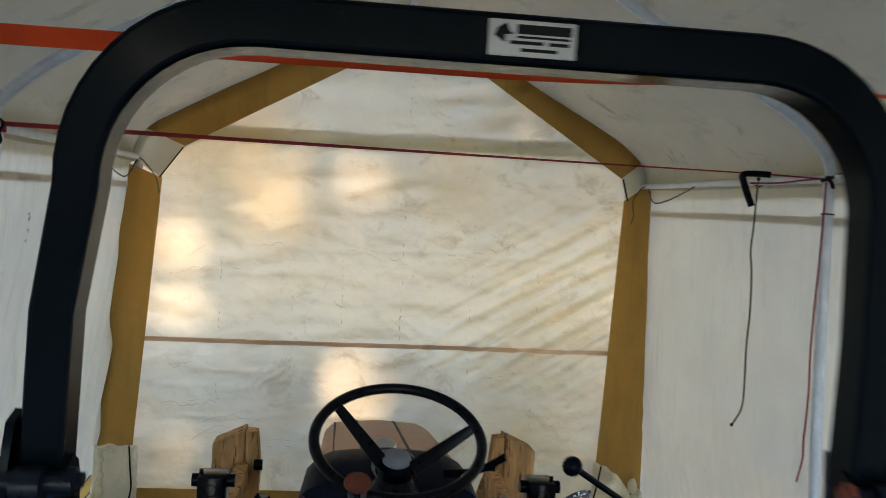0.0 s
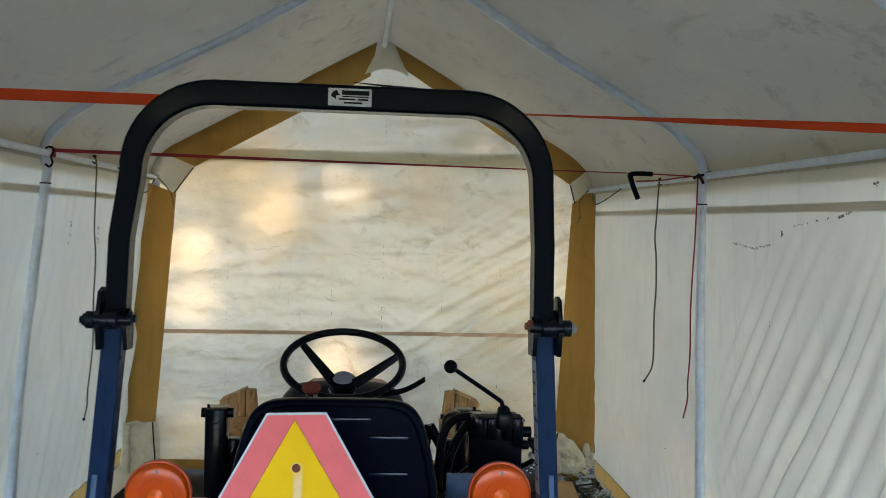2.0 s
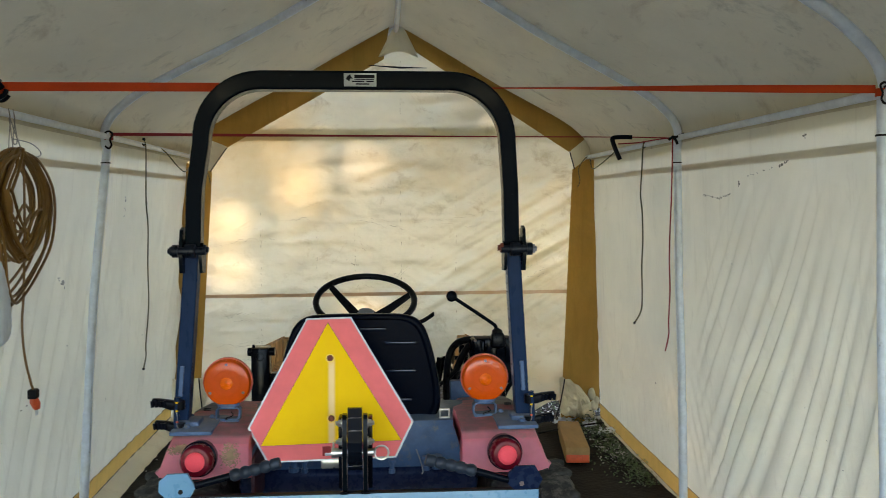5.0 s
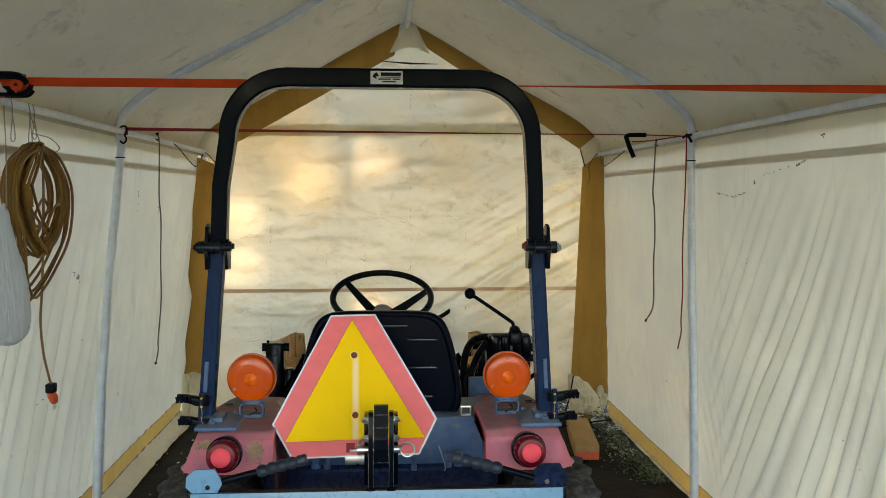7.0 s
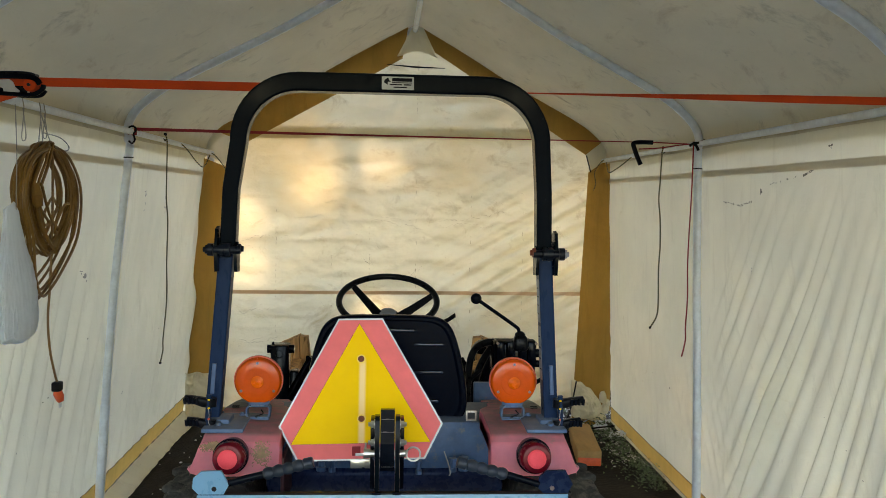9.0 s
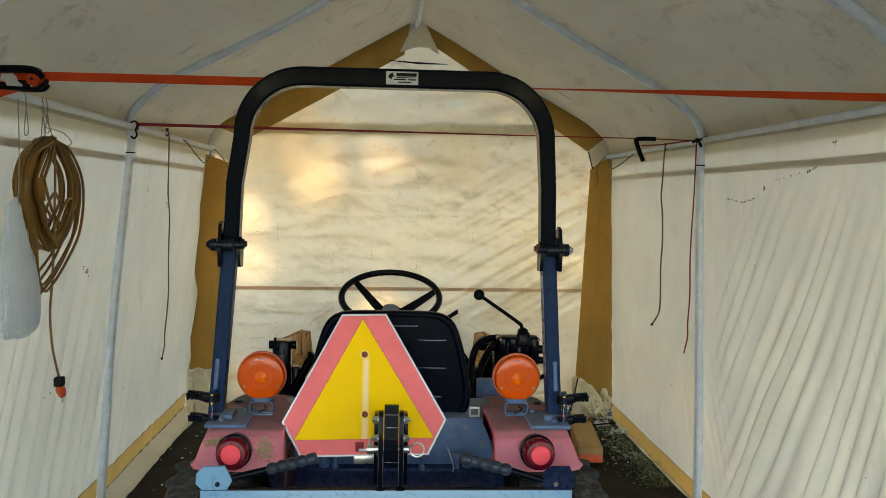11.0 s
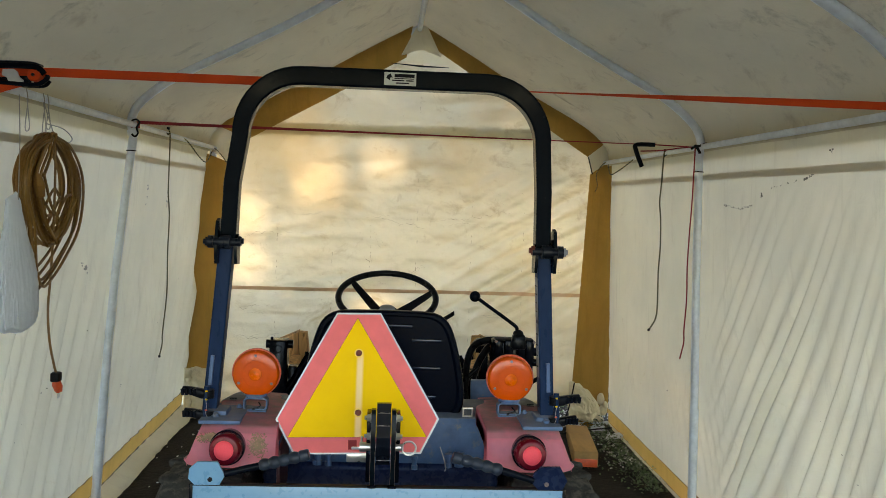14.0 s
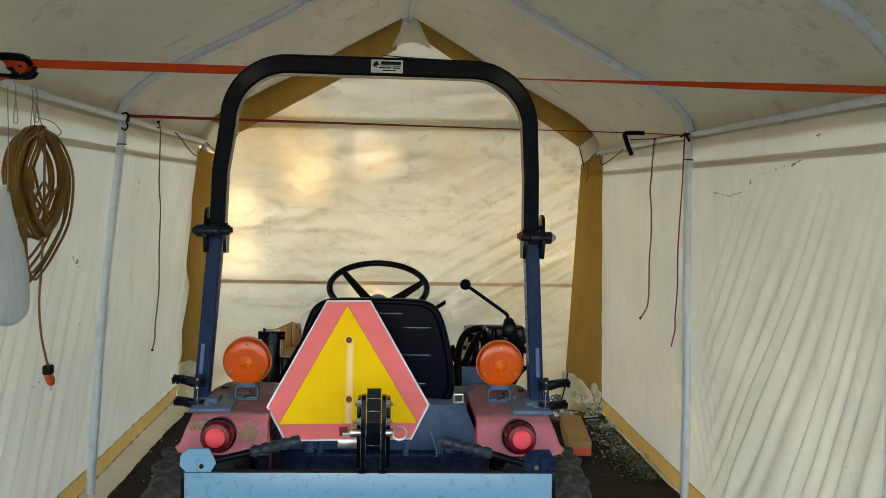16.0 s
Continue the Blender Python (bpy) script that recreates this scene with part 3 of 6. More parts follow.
def strip(a0, a1, b0, b1, n=30, m=6, off=0.0):
    """A band on the end wall between the lines a0-a1 and b0-b1."""
    a0, a1, b0, b1 = (Vector(p) for p in (a0, a1, b0, b1))

    def at(u, v):
        p = a0.lerp(a1, u).lerp(b0.lerp(b1, u), v)
        return Vector((p.x, BACK - 0.055 - off + 0.006 * noise.noise((p.x * 5, p.y * 5, 60.0)), p.y))
    return grid(at, steps(0, 1, n), steps(0, 1, m))


part("edge_band", strip((-1.505, 1.76), (-1.65, 0.17), (-1.30, 1.685), (-1.405, 0.165)), M_BAND, wb, "ochre edge band")
part("edge_band", strip((1.51, 1.83), (1.545, -0.09), (1.33, 1.70), (1.255, -0.05)), M_BAND, wb, "ochre edge band")
part("edge_band", strip((-1.41, 1.955), (-0.02, 2.735), (-1.185, 1.865), (-0.06, 2.50)), M_BAND, wb, "ochre edge band")
part("edge_band", strip((1.46, 1.955), (0.06, 2.735), (1.305, 1.83), (0.10, 2.60)), M_BAND, wb, "ochre edge band")
part("corner_patch", strip((-1.50, 1.80), (-1.40, 1.96), (-1.31, 1.69), (-1.195, 1.87), 8, 6, -0.008), M_WALL, wb, "bare cream corner")
part("corner_patch", strip((1.51, 1.83), (1.45, 1.96), (1.34, 1.705), (1.305, 1.835), 8, 6, -0.008), M_WALL, wb, "bare cream corner")
G_OUT = spline([(0, 0, 2.73), (0.03, 0, 2.728), (0.05, 0, 2.70), (0.085, 0, 2.63), (0.115, 0, 2.57), (0.14, 0, 2.518)], 4)
G_IN = spline([(0, 0, 2.556), (0.03, 0, 2.552), (0.06, 0, 2.542), (0.09, 0, 2.530), (0.115, 0, 2.520), (0.138, 0, 2.512)], 4)


def gusset(i, v):
    p = G_OUT[abs(int(i))].lerp(G_IN[abs(int(i))], v)
    return Vector((0.05 + (p.x if i >= 0 else -p.x * 1.05), BACK - 0.064 - 0.012 * math.sin(v * 3.1) + 0.004 * noise.noise((p.x * 20, v * 3, 2.0)), p.z))


part("ridge_gusset", grid(gusset, list(range(-len(G_OUT) + 1, len(G_OUT))), steps(0, 1, 8)), M_WALL, wb, "grey-cream gusset below the ridge")
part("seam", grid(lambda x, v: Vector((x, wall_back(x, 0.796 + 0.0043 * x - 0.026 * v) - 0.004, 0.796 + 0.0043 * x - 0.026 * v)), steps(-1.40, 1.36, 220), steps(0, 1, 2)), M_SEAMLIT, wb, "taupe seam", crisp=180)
part("bottom_band", strip((-1.5, -0.075), (0.9, -0.075), (-1.5, -0.14), (0.9, -0.14), 30, 3, -0.044), M_BAND, wb, "ochre hem band")
part("overlap", strip((-1.15, 2.00), (1.0, 2.03), (-1.2, 1.915), (1.15, 1.945), 30, 6, -0.075), M_BACK, wb, "overlapping hem")


# dashed stitch lines, mildew and corner cords of the end wall
def dashes(x, z0, z1, seed):
    rnd = random.Random(seed)
    bm = bmesh.new()
    z = z0
    while z < z1:
        h = rnd.uniform(0.006, 0.03)
        xo = x + rnd.uniform(-0.003, 0.003)
        w = rnd.uniform(0.0009, 0.0022)
        v = [bm.verts.new((xo + a, wall_back(xo, z + b) - 0.003, z + b)) for a, b in ((-w, 0), (w, 0), (w, h), (-w, h))]
        bm.faces.new(v)
        z += h + rnd.choice((0.01, 0.02, 0.03, 0.05, 0.14))
    return bm


for i, (x, z0, z1) in enumerate(((0.06, 0.82, 1.62), (0.47, 0.15, 1.5), (0.86, 0.3, 1.4), (-0.97, 0.2, 1.45), (-0.56, 0.3, 1.2), (0.06, 1.95, 2.5), (-0.28, 0.9, 1.3))):
    part("stitch_line", dashes(x, z0, z1, i), M_STITCH, wb, "dotted brownish stitch line", smooth=False)


def crease(bm, x, z, length, angle, width, seed):
    """A thin jagged fold line, soiled, on the end wall."""
    rnd = random.Random(seed)
    n = max(int(length / 0.012), 3)
    prev = None
    for k in range(n + 1):
        w = width * rnd.uniform(0.3, 1.0) * (1 - abs(2 * k / n - 1)) ** 0.4
        p = [(x, z + w), (x, z - w)]
        cur = [bm.verts.new((px, wall_back(px, pz) - 0.0025, pz)) for px, pz in p]
        if prev and rnd.random() < 0.88:
            bm.faces.new((prev[0], cur[0], cur[1], prev[1]))
        prev = cur
        a = angle + rnd.gauss(0, 0.55)
        x, z = x + length / n * math.cos(a), z + length / n * math.sin(a)


crs = bmesh.new()
rnd = random.Random(77)
for k, (x, z, ln, a) in enumerate(((-0.85, 1.335, 0.30, 0.02), (-0.35, 1.33, 0.55, -0.05), (0.15, 1.31, 0.75, 0.03), (-1.36, 1.165, 0.52, -0.02), (-0.35, 1.04, 0.12, -0.7), (0.0, 0.93, 0.16, 0.5), (-0.25, 1.18, 0.10, -0.9), (0.6, 1.55, 0.16, -1.1),
                                   (-1.3, 0.40, 0.45, 0.12), (-1.15, 0.30, 0.5, -0.05), (-1.2, 0.16, 0.4, 0.2), (-0.75, 0.22, 0.35, -0.1), (0.55, 0.62, 0.25, 0.3), (0.8, 0.45, 0.3, -0.4), (1.0, 0.9, 0.2, 0.4), (-1.25, 0.62, 0.3, 0.05))):
    crease(crs, x, z, ln, a, 0.0021, k)
    crease(crs, x + 0.05, z - 0.018, ln * 0.7, a - 0.06, 0.0012, 400 + k)
for k in range(46):
    crease(crs, rnd.uniform(-1.35, 1.15), rnd.choice((rnd.uniform(-0.1, 0.7), rnd.uniform(0.7, 1.7))), rnd.uniform(0.04, 0.16), rnd.gauss(0, 0.6), rnd.uniform(0.0006, 0.0016), 200 + k)
part("crease", crs, M_STITCH, wb, "soiled crease lines", smooth=False)


def blotch(f, y, z, w, h, seed, off):
    """A ragged dark mark on a side wall."""
    rnd = random.Random(seed)
    bm = bmesh.new()
    n = 9
    v = []
    for i in range(n):
        a = 2 * math.pi * i / n
        k = rnd.uniform(0.45, 1.1)
        yy, zz = y + w * k * math.cos(a), z + h * k * math.sin(a)
        v.append(bm.verts.new((f(yy, zz) + off, yy, zz)))
    bm.faces.new(v)
    return bm


def marks(f, line, count, size, seed, off):
    rnd = random.Random(seed)
    bm = bmesh.new()
    line = [Vector(p) for p in line]
    for k in range(count):
        t = rnd.random() * (len(line) - 1)
        i = min(int(t), len(line) - 2)
        p = line[i].lerp(line[i + 1], t - i)
        q = blotch(f, p.x + rnd.uniform(-1, 1) * size, p.y + rnd.uniform(-1, 1) * size * 0.6, size * rnd.uniform(0.3, 1.3), size * rnd.uniform(0.2, 0.8), seed * 100 + k, off)
        me = bpy.data.meshes.new("tmp")
        q.to_mesh(me)
        q.free()
        bm.from_mesh(me)
        bpy.data.meshes.remove(me)
    return bm


for i, (line, n, size) in enumerate((([(3.76, 1.495), (3.55, 1.478), (3.41, 1.497)], 70, 0.0055), ([(3.33, 1.53), (3.31, 1.55)], 7, 0.010), ([(3.22, 1.57), (2.98, 1.597)], 11, 0.006),
                                     ([(2.92, 1.60), (2.80, 1.63), (2.76, 1.645)], 50, 0.007), ([(2.72, 1.69), (2.70, 1.71)], 5, 0.008), ([(3.45, 1.20), (3.38, 1.17)], 5, 0.006),
                                     ([(5.0, 0.42), (4.9, 0.40)], 2, 0.007), ([(4.6, 0.40), (4.6, 0.38)], 2, 0.010), ([(2.4, 0.5), (3.6, 1.1)], 7, 0.004))):
    part("mildew_mark", marks(wall_right, line, n, size, i + 1, -0.0035), M_MILDEW, wr, "black mildew specks", smooth=False)
for i, (line, n, size) in enumerate((([(4.55, 1.50), (4.56, 1.40)], 8, 0.016), ([(5.05, 1.47), (5.05, 1.38)], 8, 0.016), ([(3.60, 1.14), (3.63, 1.08)], 8, 0.012), ([(2.6, 0.3), (3.9, 0.9)], 9, 0.005), ([(4.2, 0.3), (5.6, 0.9)], 9, 0.005))):
    part("mildew_mark", marks(wall_left, line, n, size, i + 31, 0.0035), M_SMUDGE if i < 3 else M_MILDEW, wlft, "grey smudges", smooth=False)
part("corner_cord", cyl((-1.305, 5.99, 1.685), (-1.185, 5.99, 1.855), 0.004, 6), M_INK, wb, "black cord")
part("corner_cord", cyl((1.30, 5.99, 1.825), (1.335, 5.99, 1.70), 0.004, 6), M_INK, wb, "black cord")
part("edge_cord", sweep(spline([(-1.405, 5.965, 0.20), (-1.395, 5.96, 0.08), (-1.385, 5.955, -0.03), (-1.40, 5.95, -0.12)], 5), circle(0.005, 6)), M_INK, wb, "black cord")
part("edge_cord", sweep(spline([(1.245, 5.88, 0.17), (1.225, 5.875, 0.06), (1.205, 5.87, -0.03), (1.18, 5.87, -0.11)], 5), circle(0.005, 6)), M_INK, wb, "black cord")
part("ridge_cord", sweep([(-0.17, 5.985, 2.447), (0.05, 5.985, 2.432), (0.25, 5.985, 2.430)], circle(0.006, 6), scales=[0.3, 1.2, 0.3]), M_INK, wb, "black cord")

# loose puffs of cloth at the foot of the end wall
def crumple(a, b, seed, k):
    """Height of crushed cloth: sharp ridges at three sizes."""
    return k * sum(g * (0.3 - abs(noise.noise((a * f + seed, b * f * 0.8 - seed, seed * 3.1)))) for f, g in ((2.2, 1.0), (4.7, 0.6), (10.0, 0.3)))


def corner_cloth(u, v):
    x = 1.225 + u * (0.165 + 0.075 * math.sin(min(v * 1.25, 1.0) * math.pi * 0.62)) + 0.012 * noise.noise((v * 4, u, 2.0))
    z = 0.165 - 0.30 * v - 0.02 * u * u + 0.012 * noise.noise((u * 5, v * 2, 6.0)) - 0.07 * u * (1 - v) * u
    inside = max(0.0, math.sin(u * math.pi)) ** 0.5 * max(0.0, math.sin(v * math.pi)) ** 0.5
    return Vector((x, 5.965 - inside * (0.08 + crumple(u * 1.6, v * 1.9, 3.0, 0.045)), z))


part("gathered_cloth", grid(corner_cloth, steps(0, 1, 44), steps(0, 1, 48)), M_PUFF, wb, "crushed cream cloth at the corner")
part("hem_band", grid(lambda u, v: corner_cloth(u * 0.92 + 0.03, 1.0 - 0.02 * v) + Vector((0, -0.012 - 0.004 * v, 0.030 - 0.055 * v + 0.010 * noise.noise((u * 6, 1.0, 4.0)))), steps(0, 1, 30), steps(0, 1, 4)), M_BAND, wb, "ochre hem of the gathered cloth")
for k, (x, z, rx, rz) in enumerate(((1.462, 0.035, 0.026, 0.045), (1.480, -0.045, 0.030, 0.038), (1.452, -0.115, 0.036, 0.030), (1.497, -0.01, 0.020, 0.030))):
    lump = bmesh.new()
    bmesh.ops.create_icosphere(lump, subdivisions=4, radius=1.0)
    for v in lump.verts:
        q = 1 + crumple(v.co.x * 0.4 + v.co.y * 0.4, v.co.z * 0.5, 5.0 + k, 0.3)
        v.co = Vector((x + rx * v.co.x * q, 5.95 + 0.03 * v.co.y * q, z + rz * v.co.z * q))
    part("cloth_fold", lump, M_PUFF, wb, "bunched cream cloth")
part("gathered_cloth", grid(lambda u, v: Vector((-1.60 + 0.24 * u, 5.985 - crumple(u * 1.2, v * 1.6, 7.0, 0.03), 0.20 - 0.38 * v + 0.01 * noise.noise((u * 4, v, 9.0)))), steps(0, 1, 30), steps(0, 1, 40)), M_PUFF, wb, "crushed cream cloth at the corner")
roll = [(-1.552 + 0.012 * noise.noise((k * 0.6, 3.0, 1.0)), 5.93, 0.19 - 0.038 * k) for k in range(10)]
part("cloth_fold", sweep(spline(roll, 4), circle(0.024, 12), scales=[0.7 + 0.5 * abs(noise.noise((k * 0.23, 8.0, 2.0))) + 0.1 * math.sin(k * 1.3) for k in range(37)]), M_PUFF, wb, "bunched cream cloth")

# ---- pipe frame ----
frame_thing = thing("shelter_frame", (0, 3.1, GROUND), "white-painted steel pipe frame under the tarpaulin", "shelter frame", kind="structure")
PIPE = 0.0205
for y in RIBS:
    right = [Vector((p.x - 0.005, y, p.z + rise(p.x, y))) for p in PROFILE]
    left = [Vector((0.06 * (1 - (p.x - 0.025) / 1.42) - p.x, p.y, p.z)) for p in right]
    part("rib", sweep(right, circle(PIPE, 12), cap=True), M_PIPE, frame_thing)
    part("rib", sweep(left, circle(PIPE, 12), cap=True), M_PIPE, frame_thing)
    part("leg", sweep([(1.44, y, 1.77), (1.457, y, 1.06), (1.476, y, 0.6), (1.495, y, GROUND)], circle(PIPE, 12)), M_PIPE, frame_thing)
    part("leg", sweep([(-1.43, y, 1.77), (-1.513, y, 1.03), (-1.55, y, 0.57), (-1.597, y, GROUND)], circle(PIPE, 12)), M_PIPE, frame_thing)
    for s in (-1, 1):
        part("sleeve", lathe([(0, PIPE + 0.001), (0, PIPE + 0.0032), (0.004, PIPE + 0.004), (0.006, PIPE + 0.001)], (1.4426 if s > 0 else -1.4423, y, 1.66), (0, 0, 1), 16), M_INK, frame_thing, "dark joint ring")
        part("foot_sleeve", cyl((1.495 if s > 0 else -1.597, y, GROUND), (1.4818 if s > 0 else -1.5595, y, 0.42), PIPE + 0.0025, 14), M_PIPE, frame_thing)
for x in (1.44, -1.425):
    for y0, y1 in zip(RIBS[1:], RIBS):
        part("eave_pipe", cyl((x, y0 + 0.01, EAVE), (x, y1 - 0.01, EAVE), 0.0150, 12), M_PIPE, frame_thing)
for y0, y1 in zip(RIBS[1:], RIBS):
    part("ridge_pipe", cyl((0.03, y0 + 0.01, 2.705), (0.03, y1 - 0.01, 2.705), 0.0185, 12), M_PIPE, frame_thing)
part("base_pipe", cyl((-1.57, 0.2, GROUND + 0.02), (-1.57, 6.0, GROUND + 0.02), 0.0185, 12), M_PIPE, frame_thing)

# ---- tractor ----
XC = -0.152
tractor = thing("tractor", (XC, 2.3, GROUND), "compact tractor with blue folding roll bar and faded red fenders", "tractor")


def hoop_line():
    """The bent hoop's centre line, and its width along the way."""
    c, w1, top, r, low = -0.148, 0.392, 1.7735, 0.155, 1.34
    pts, wide = [(-0.570, 1.842, low), (-0.561, 1.828, 1.50)], [0.84, 0.84]
    for s, a0 in ((-1, 180), (1, 90)):
        for i in range(13):
            a = radians(a0 - 7.5 * i)
            pts.append((c + s * (w1 - r) + r * math.cos(a), 1.816 - 0.016 * math.sin(a), top - r + r * math.sin(a)))
            wide.append(0.86 + 0.14 * math.sin(a))
    return pts + [(0.2535, 1.828, 1.50), (0.259, 1.842, low)], wide + [0.84, 0.84]


TUBE = rrect(0.048, 0.060, 0.006)
roll_bar = part("roll_bar_hoop", sweep(hoop_line()[0], TUBE, fixed=(0, 1, 0), scales=hoop_line()[1]), M_HOOP, tractor, "near-black painted hoop", crisp=11)
sticker = part("sticker", box(-0.176, -0.0945, 1.7665, 1.769, 1.757, 1.790, bevel=0.001, seg=1), M_LABEL, roll_bar, "white maker's sticker with dark bars")
for x0, x1, z0, z1 in ((-0.150, -0.099, 1.7775, 1.786), (-0.150, -0.100, 1.7735, 1.7755), (-0.156, -0.125, 1.7680, 1.7710), (-0.120, -0.101, 1.7680, 1.7710), (-0.146, -0.112, 1.7615, 1.7645)):
    part("print_bar", box(x0, x1, 1.7655, 1.7668, z0, z1, bevel=0), M_INK, sticker, smooth=False)
part("print_emblem", prism([(-0.171, 1.775), (-0.168, 1.782), (-0.160, 1.787), (-0.157, 1.780), (-0.153, 1.777), (-0.161, 1.776), (-0.161, 1.769)], 1.7655, 1.7668), M_INK, sticker, smooth=False)


def bolt(p, axis, r, length, parent, material=None, name="bolt"):
    ax = Vector(axis).normalized()
    bm = add_lathe(bmesh.new(), [(0, 0), (0, r), (length * 0.55, r), (length * 0.55, r * 0.62), (length, r * 0.6), (length, 0)], p, ax, 6)
    return part(name, bm, material or M_STEEL, parent)


POST = {1: (Vector((0.291, 1.852, 0.88)), Vector((0.263, 1.860, 1.37))), -1: (Vector((-0.611, 1.852, 0.88)), Vector((-0.574, 1.860, 1.37)))}
for s in (-1, 1):
    post = part("roll_bar_post", sweep([POST[s][0], POST[s][1]], rrect(0.038, 0.05, 0.005), fixed=(0, 1, 0)), M_BLUE, tractor, "blue painted post", crisp=11)
    hx = 0.263 if s > 0 else -0.570
    for side in (-1, 1):
        cx = hx + side * (0.0265 if side == s else 0.0235)
        ear = [(1.805, 1.285), (1.862, 1.283), (1.868, 1.33), (1.862, 1.39), (1.840, 1.402), (1.815, 1.395), (1.795, 1.34)]
        short = [(1.808, 1.285), (1.850, 1.283), (1.856, 1.32), (1.848, 1.352), (1.830, 1.362), (1.806, 1.352), (1.798, 1.33)]
        part("hinge_ear", prism(ear if side == s else short, cx - 0.004, cx + 0.004, axis="x"), M_HOOP, post)
    part("hinge_pin", cyl((hx - s * 0.036, 1.802, 1.342), (hx + s * 0.050, 1.802, 1.342), 0.0105, 14), M_HINGE, post)
    part("hinge_bushing", cyl((hx + s * 0.032, 1.802, 1.342), (hx + s * 0.046, 1.802, 1.342), 0.0165, 16), M_HINGE, post)
    part("hinge_collar", cyl((hx - s * 0.012, 1.794, 1.342), (hx + s * 0.014, 1.794, 1.342), 0.0175, 16), M_HINGE, post)
    bolt((hx - s * 0.030, 1.805, 1.345), (-s, 0, 0), 0.013, 0.014, post, M_BROWNRED if s > 0 else M_HINGE, "hinge_nut")
    bolt((hx + s * 0.046, 1.802, 1.342), (s, 0, 0), 0.0125, 0.012, post, M_GREYTRANS if s > 0 else M_HINGE, "hinge_bolt")
    part("gusset_bar", sweep([POST[s][0].lerp(POST[s][1], 0.17) + Vector((s * 0.004, -0.028, 0)), POST[s][0].lerp(POST[s][1], 0.33) + Vector((s * 0.004, -0.028, 0))], rrect(0.010, 0.006, 0.001), fixed=(0, 1, 0)), M_BLUEGREY, post)
    # mounting plate on the fender and toggle clamps
    base = part("mount_plate", box(*sorted((XC + s * 0.365, XC + s * 0.470)), 1.75, 1.90, 0.878, 0.888, bevel=0.002), M_BLUEGREY, tractor, "dusty blue-grey plate")
    part("foot_gusset", box(*sorted((XC + s * 0.40, XC + s * 0.468)), 1.765, 1.84, 0.888, 0.908, bevel=0.006), M_BLUEGREY, base)
    for z, w in ((0.958, 0.046), (0.901, 0.040)):
        clamp = part("toggle_clamp", sweep([(XC + s * 0.445, 1.765, z - 0.010), (XC + s * 0.463, 1.76, z - 0.004), (XC + s * (0.466 + w * 0.5), 1.755, z + 0.004), (XC + s * (0.466 + w), 1.752, z + 0.008)], rrect(0.020, 0.022, 0.006), fixed=(0, 1, 0), scales=[1.0, 1.25, 1.0, 0.85]), M_RUBBER, base, "black rubber toggle clamp")
        for k in range(4):
            part("clamp_rib", cyl((XC + s * (0.472 + w * (0.12 + 0.22 * k)), 1.738, z - 0.004), (XC + s * (0.474 + w * (0.12 + 0.22 * k)), 1.738, z + 0.012), 0.0045, 8), M_BLACK, clamp)
        part("clamp_collar", lathe([(0, 0.0), (0, 0.017), (0.022, 0.017), (0.022, 0)], (XC + s * 0.450, 1.765, z - 0.016), (0, 0, 1), 14), M_RUBBER, base)
    part("clamp_pin", cyl((XC + s * 0.455, 1.755, 0.882), (XC + s * 0.450, 1.755, 0.975), 0.0075, 10), M_BLUE, base)
    bolt((XC + s * 0.425, 1.752, 0.888), (0, -0.3, 1), 0.013, 0.018, base, M_BLUEGREY)
    part("safety_chain", sweep(spline([(XC + s * 0.452, 1.748, 0.945), (XC + s * 0.448, 1.743, 0.925), (XC + s * 0.450, 1.745, 0.905), (XC + s * 0.444, 1.748, 0.892)], 5), circle(0.0008, 6)), M_WIRE, base, "thin grey wire")
    for zb, mb in ((0.962, M_YELLOW), (0.940, M_YELLOW), (0.912, M_BOOT)):
        part("wire_tag", box(*sorted((XC + s * 0.446, XC + s * 0.452)), 1.741, 1.745, zb, zb + 0.004, bevel=0.001, seg=1), mb, base)
    for ob in base.children:
        ob.location += Vector((s * 0.008, 0.04, -0.008))
# instruction decals on the inner side of the far post
def on_post(z, off):
    k = (z - 0.88) / 0.49
    return POST[1][0].lerp(POST[1][1], k) + Vector((-0.019 - off, -0.002, 0))


for z0, z1 in ((1.155, 1.27), (1.00, 1.145)):
    decal = part("decal", sweep([on_post(z0, 0.0004), on_post(z1, 0.0004)], rrect(0.0012, 0.038, 0.0004), fixed=(0, 1, 0)), M_DECAL, post, "worn grey instruction decal", smooth=False)
    for k in range(4):
        z = z0 + (z1 - z0) * (0.2 + 0.2 * k)
        part("print_bar", sweep([on_post(z - 0.0012, 0.0014), on_post(z + 0.0012, 0.0014)], rrect(0.0008, 0.024 - 0.006 * (k % 2), 0.0002), fixed=(0, 1, 0)), M_BLACK, decal, smooth=False)

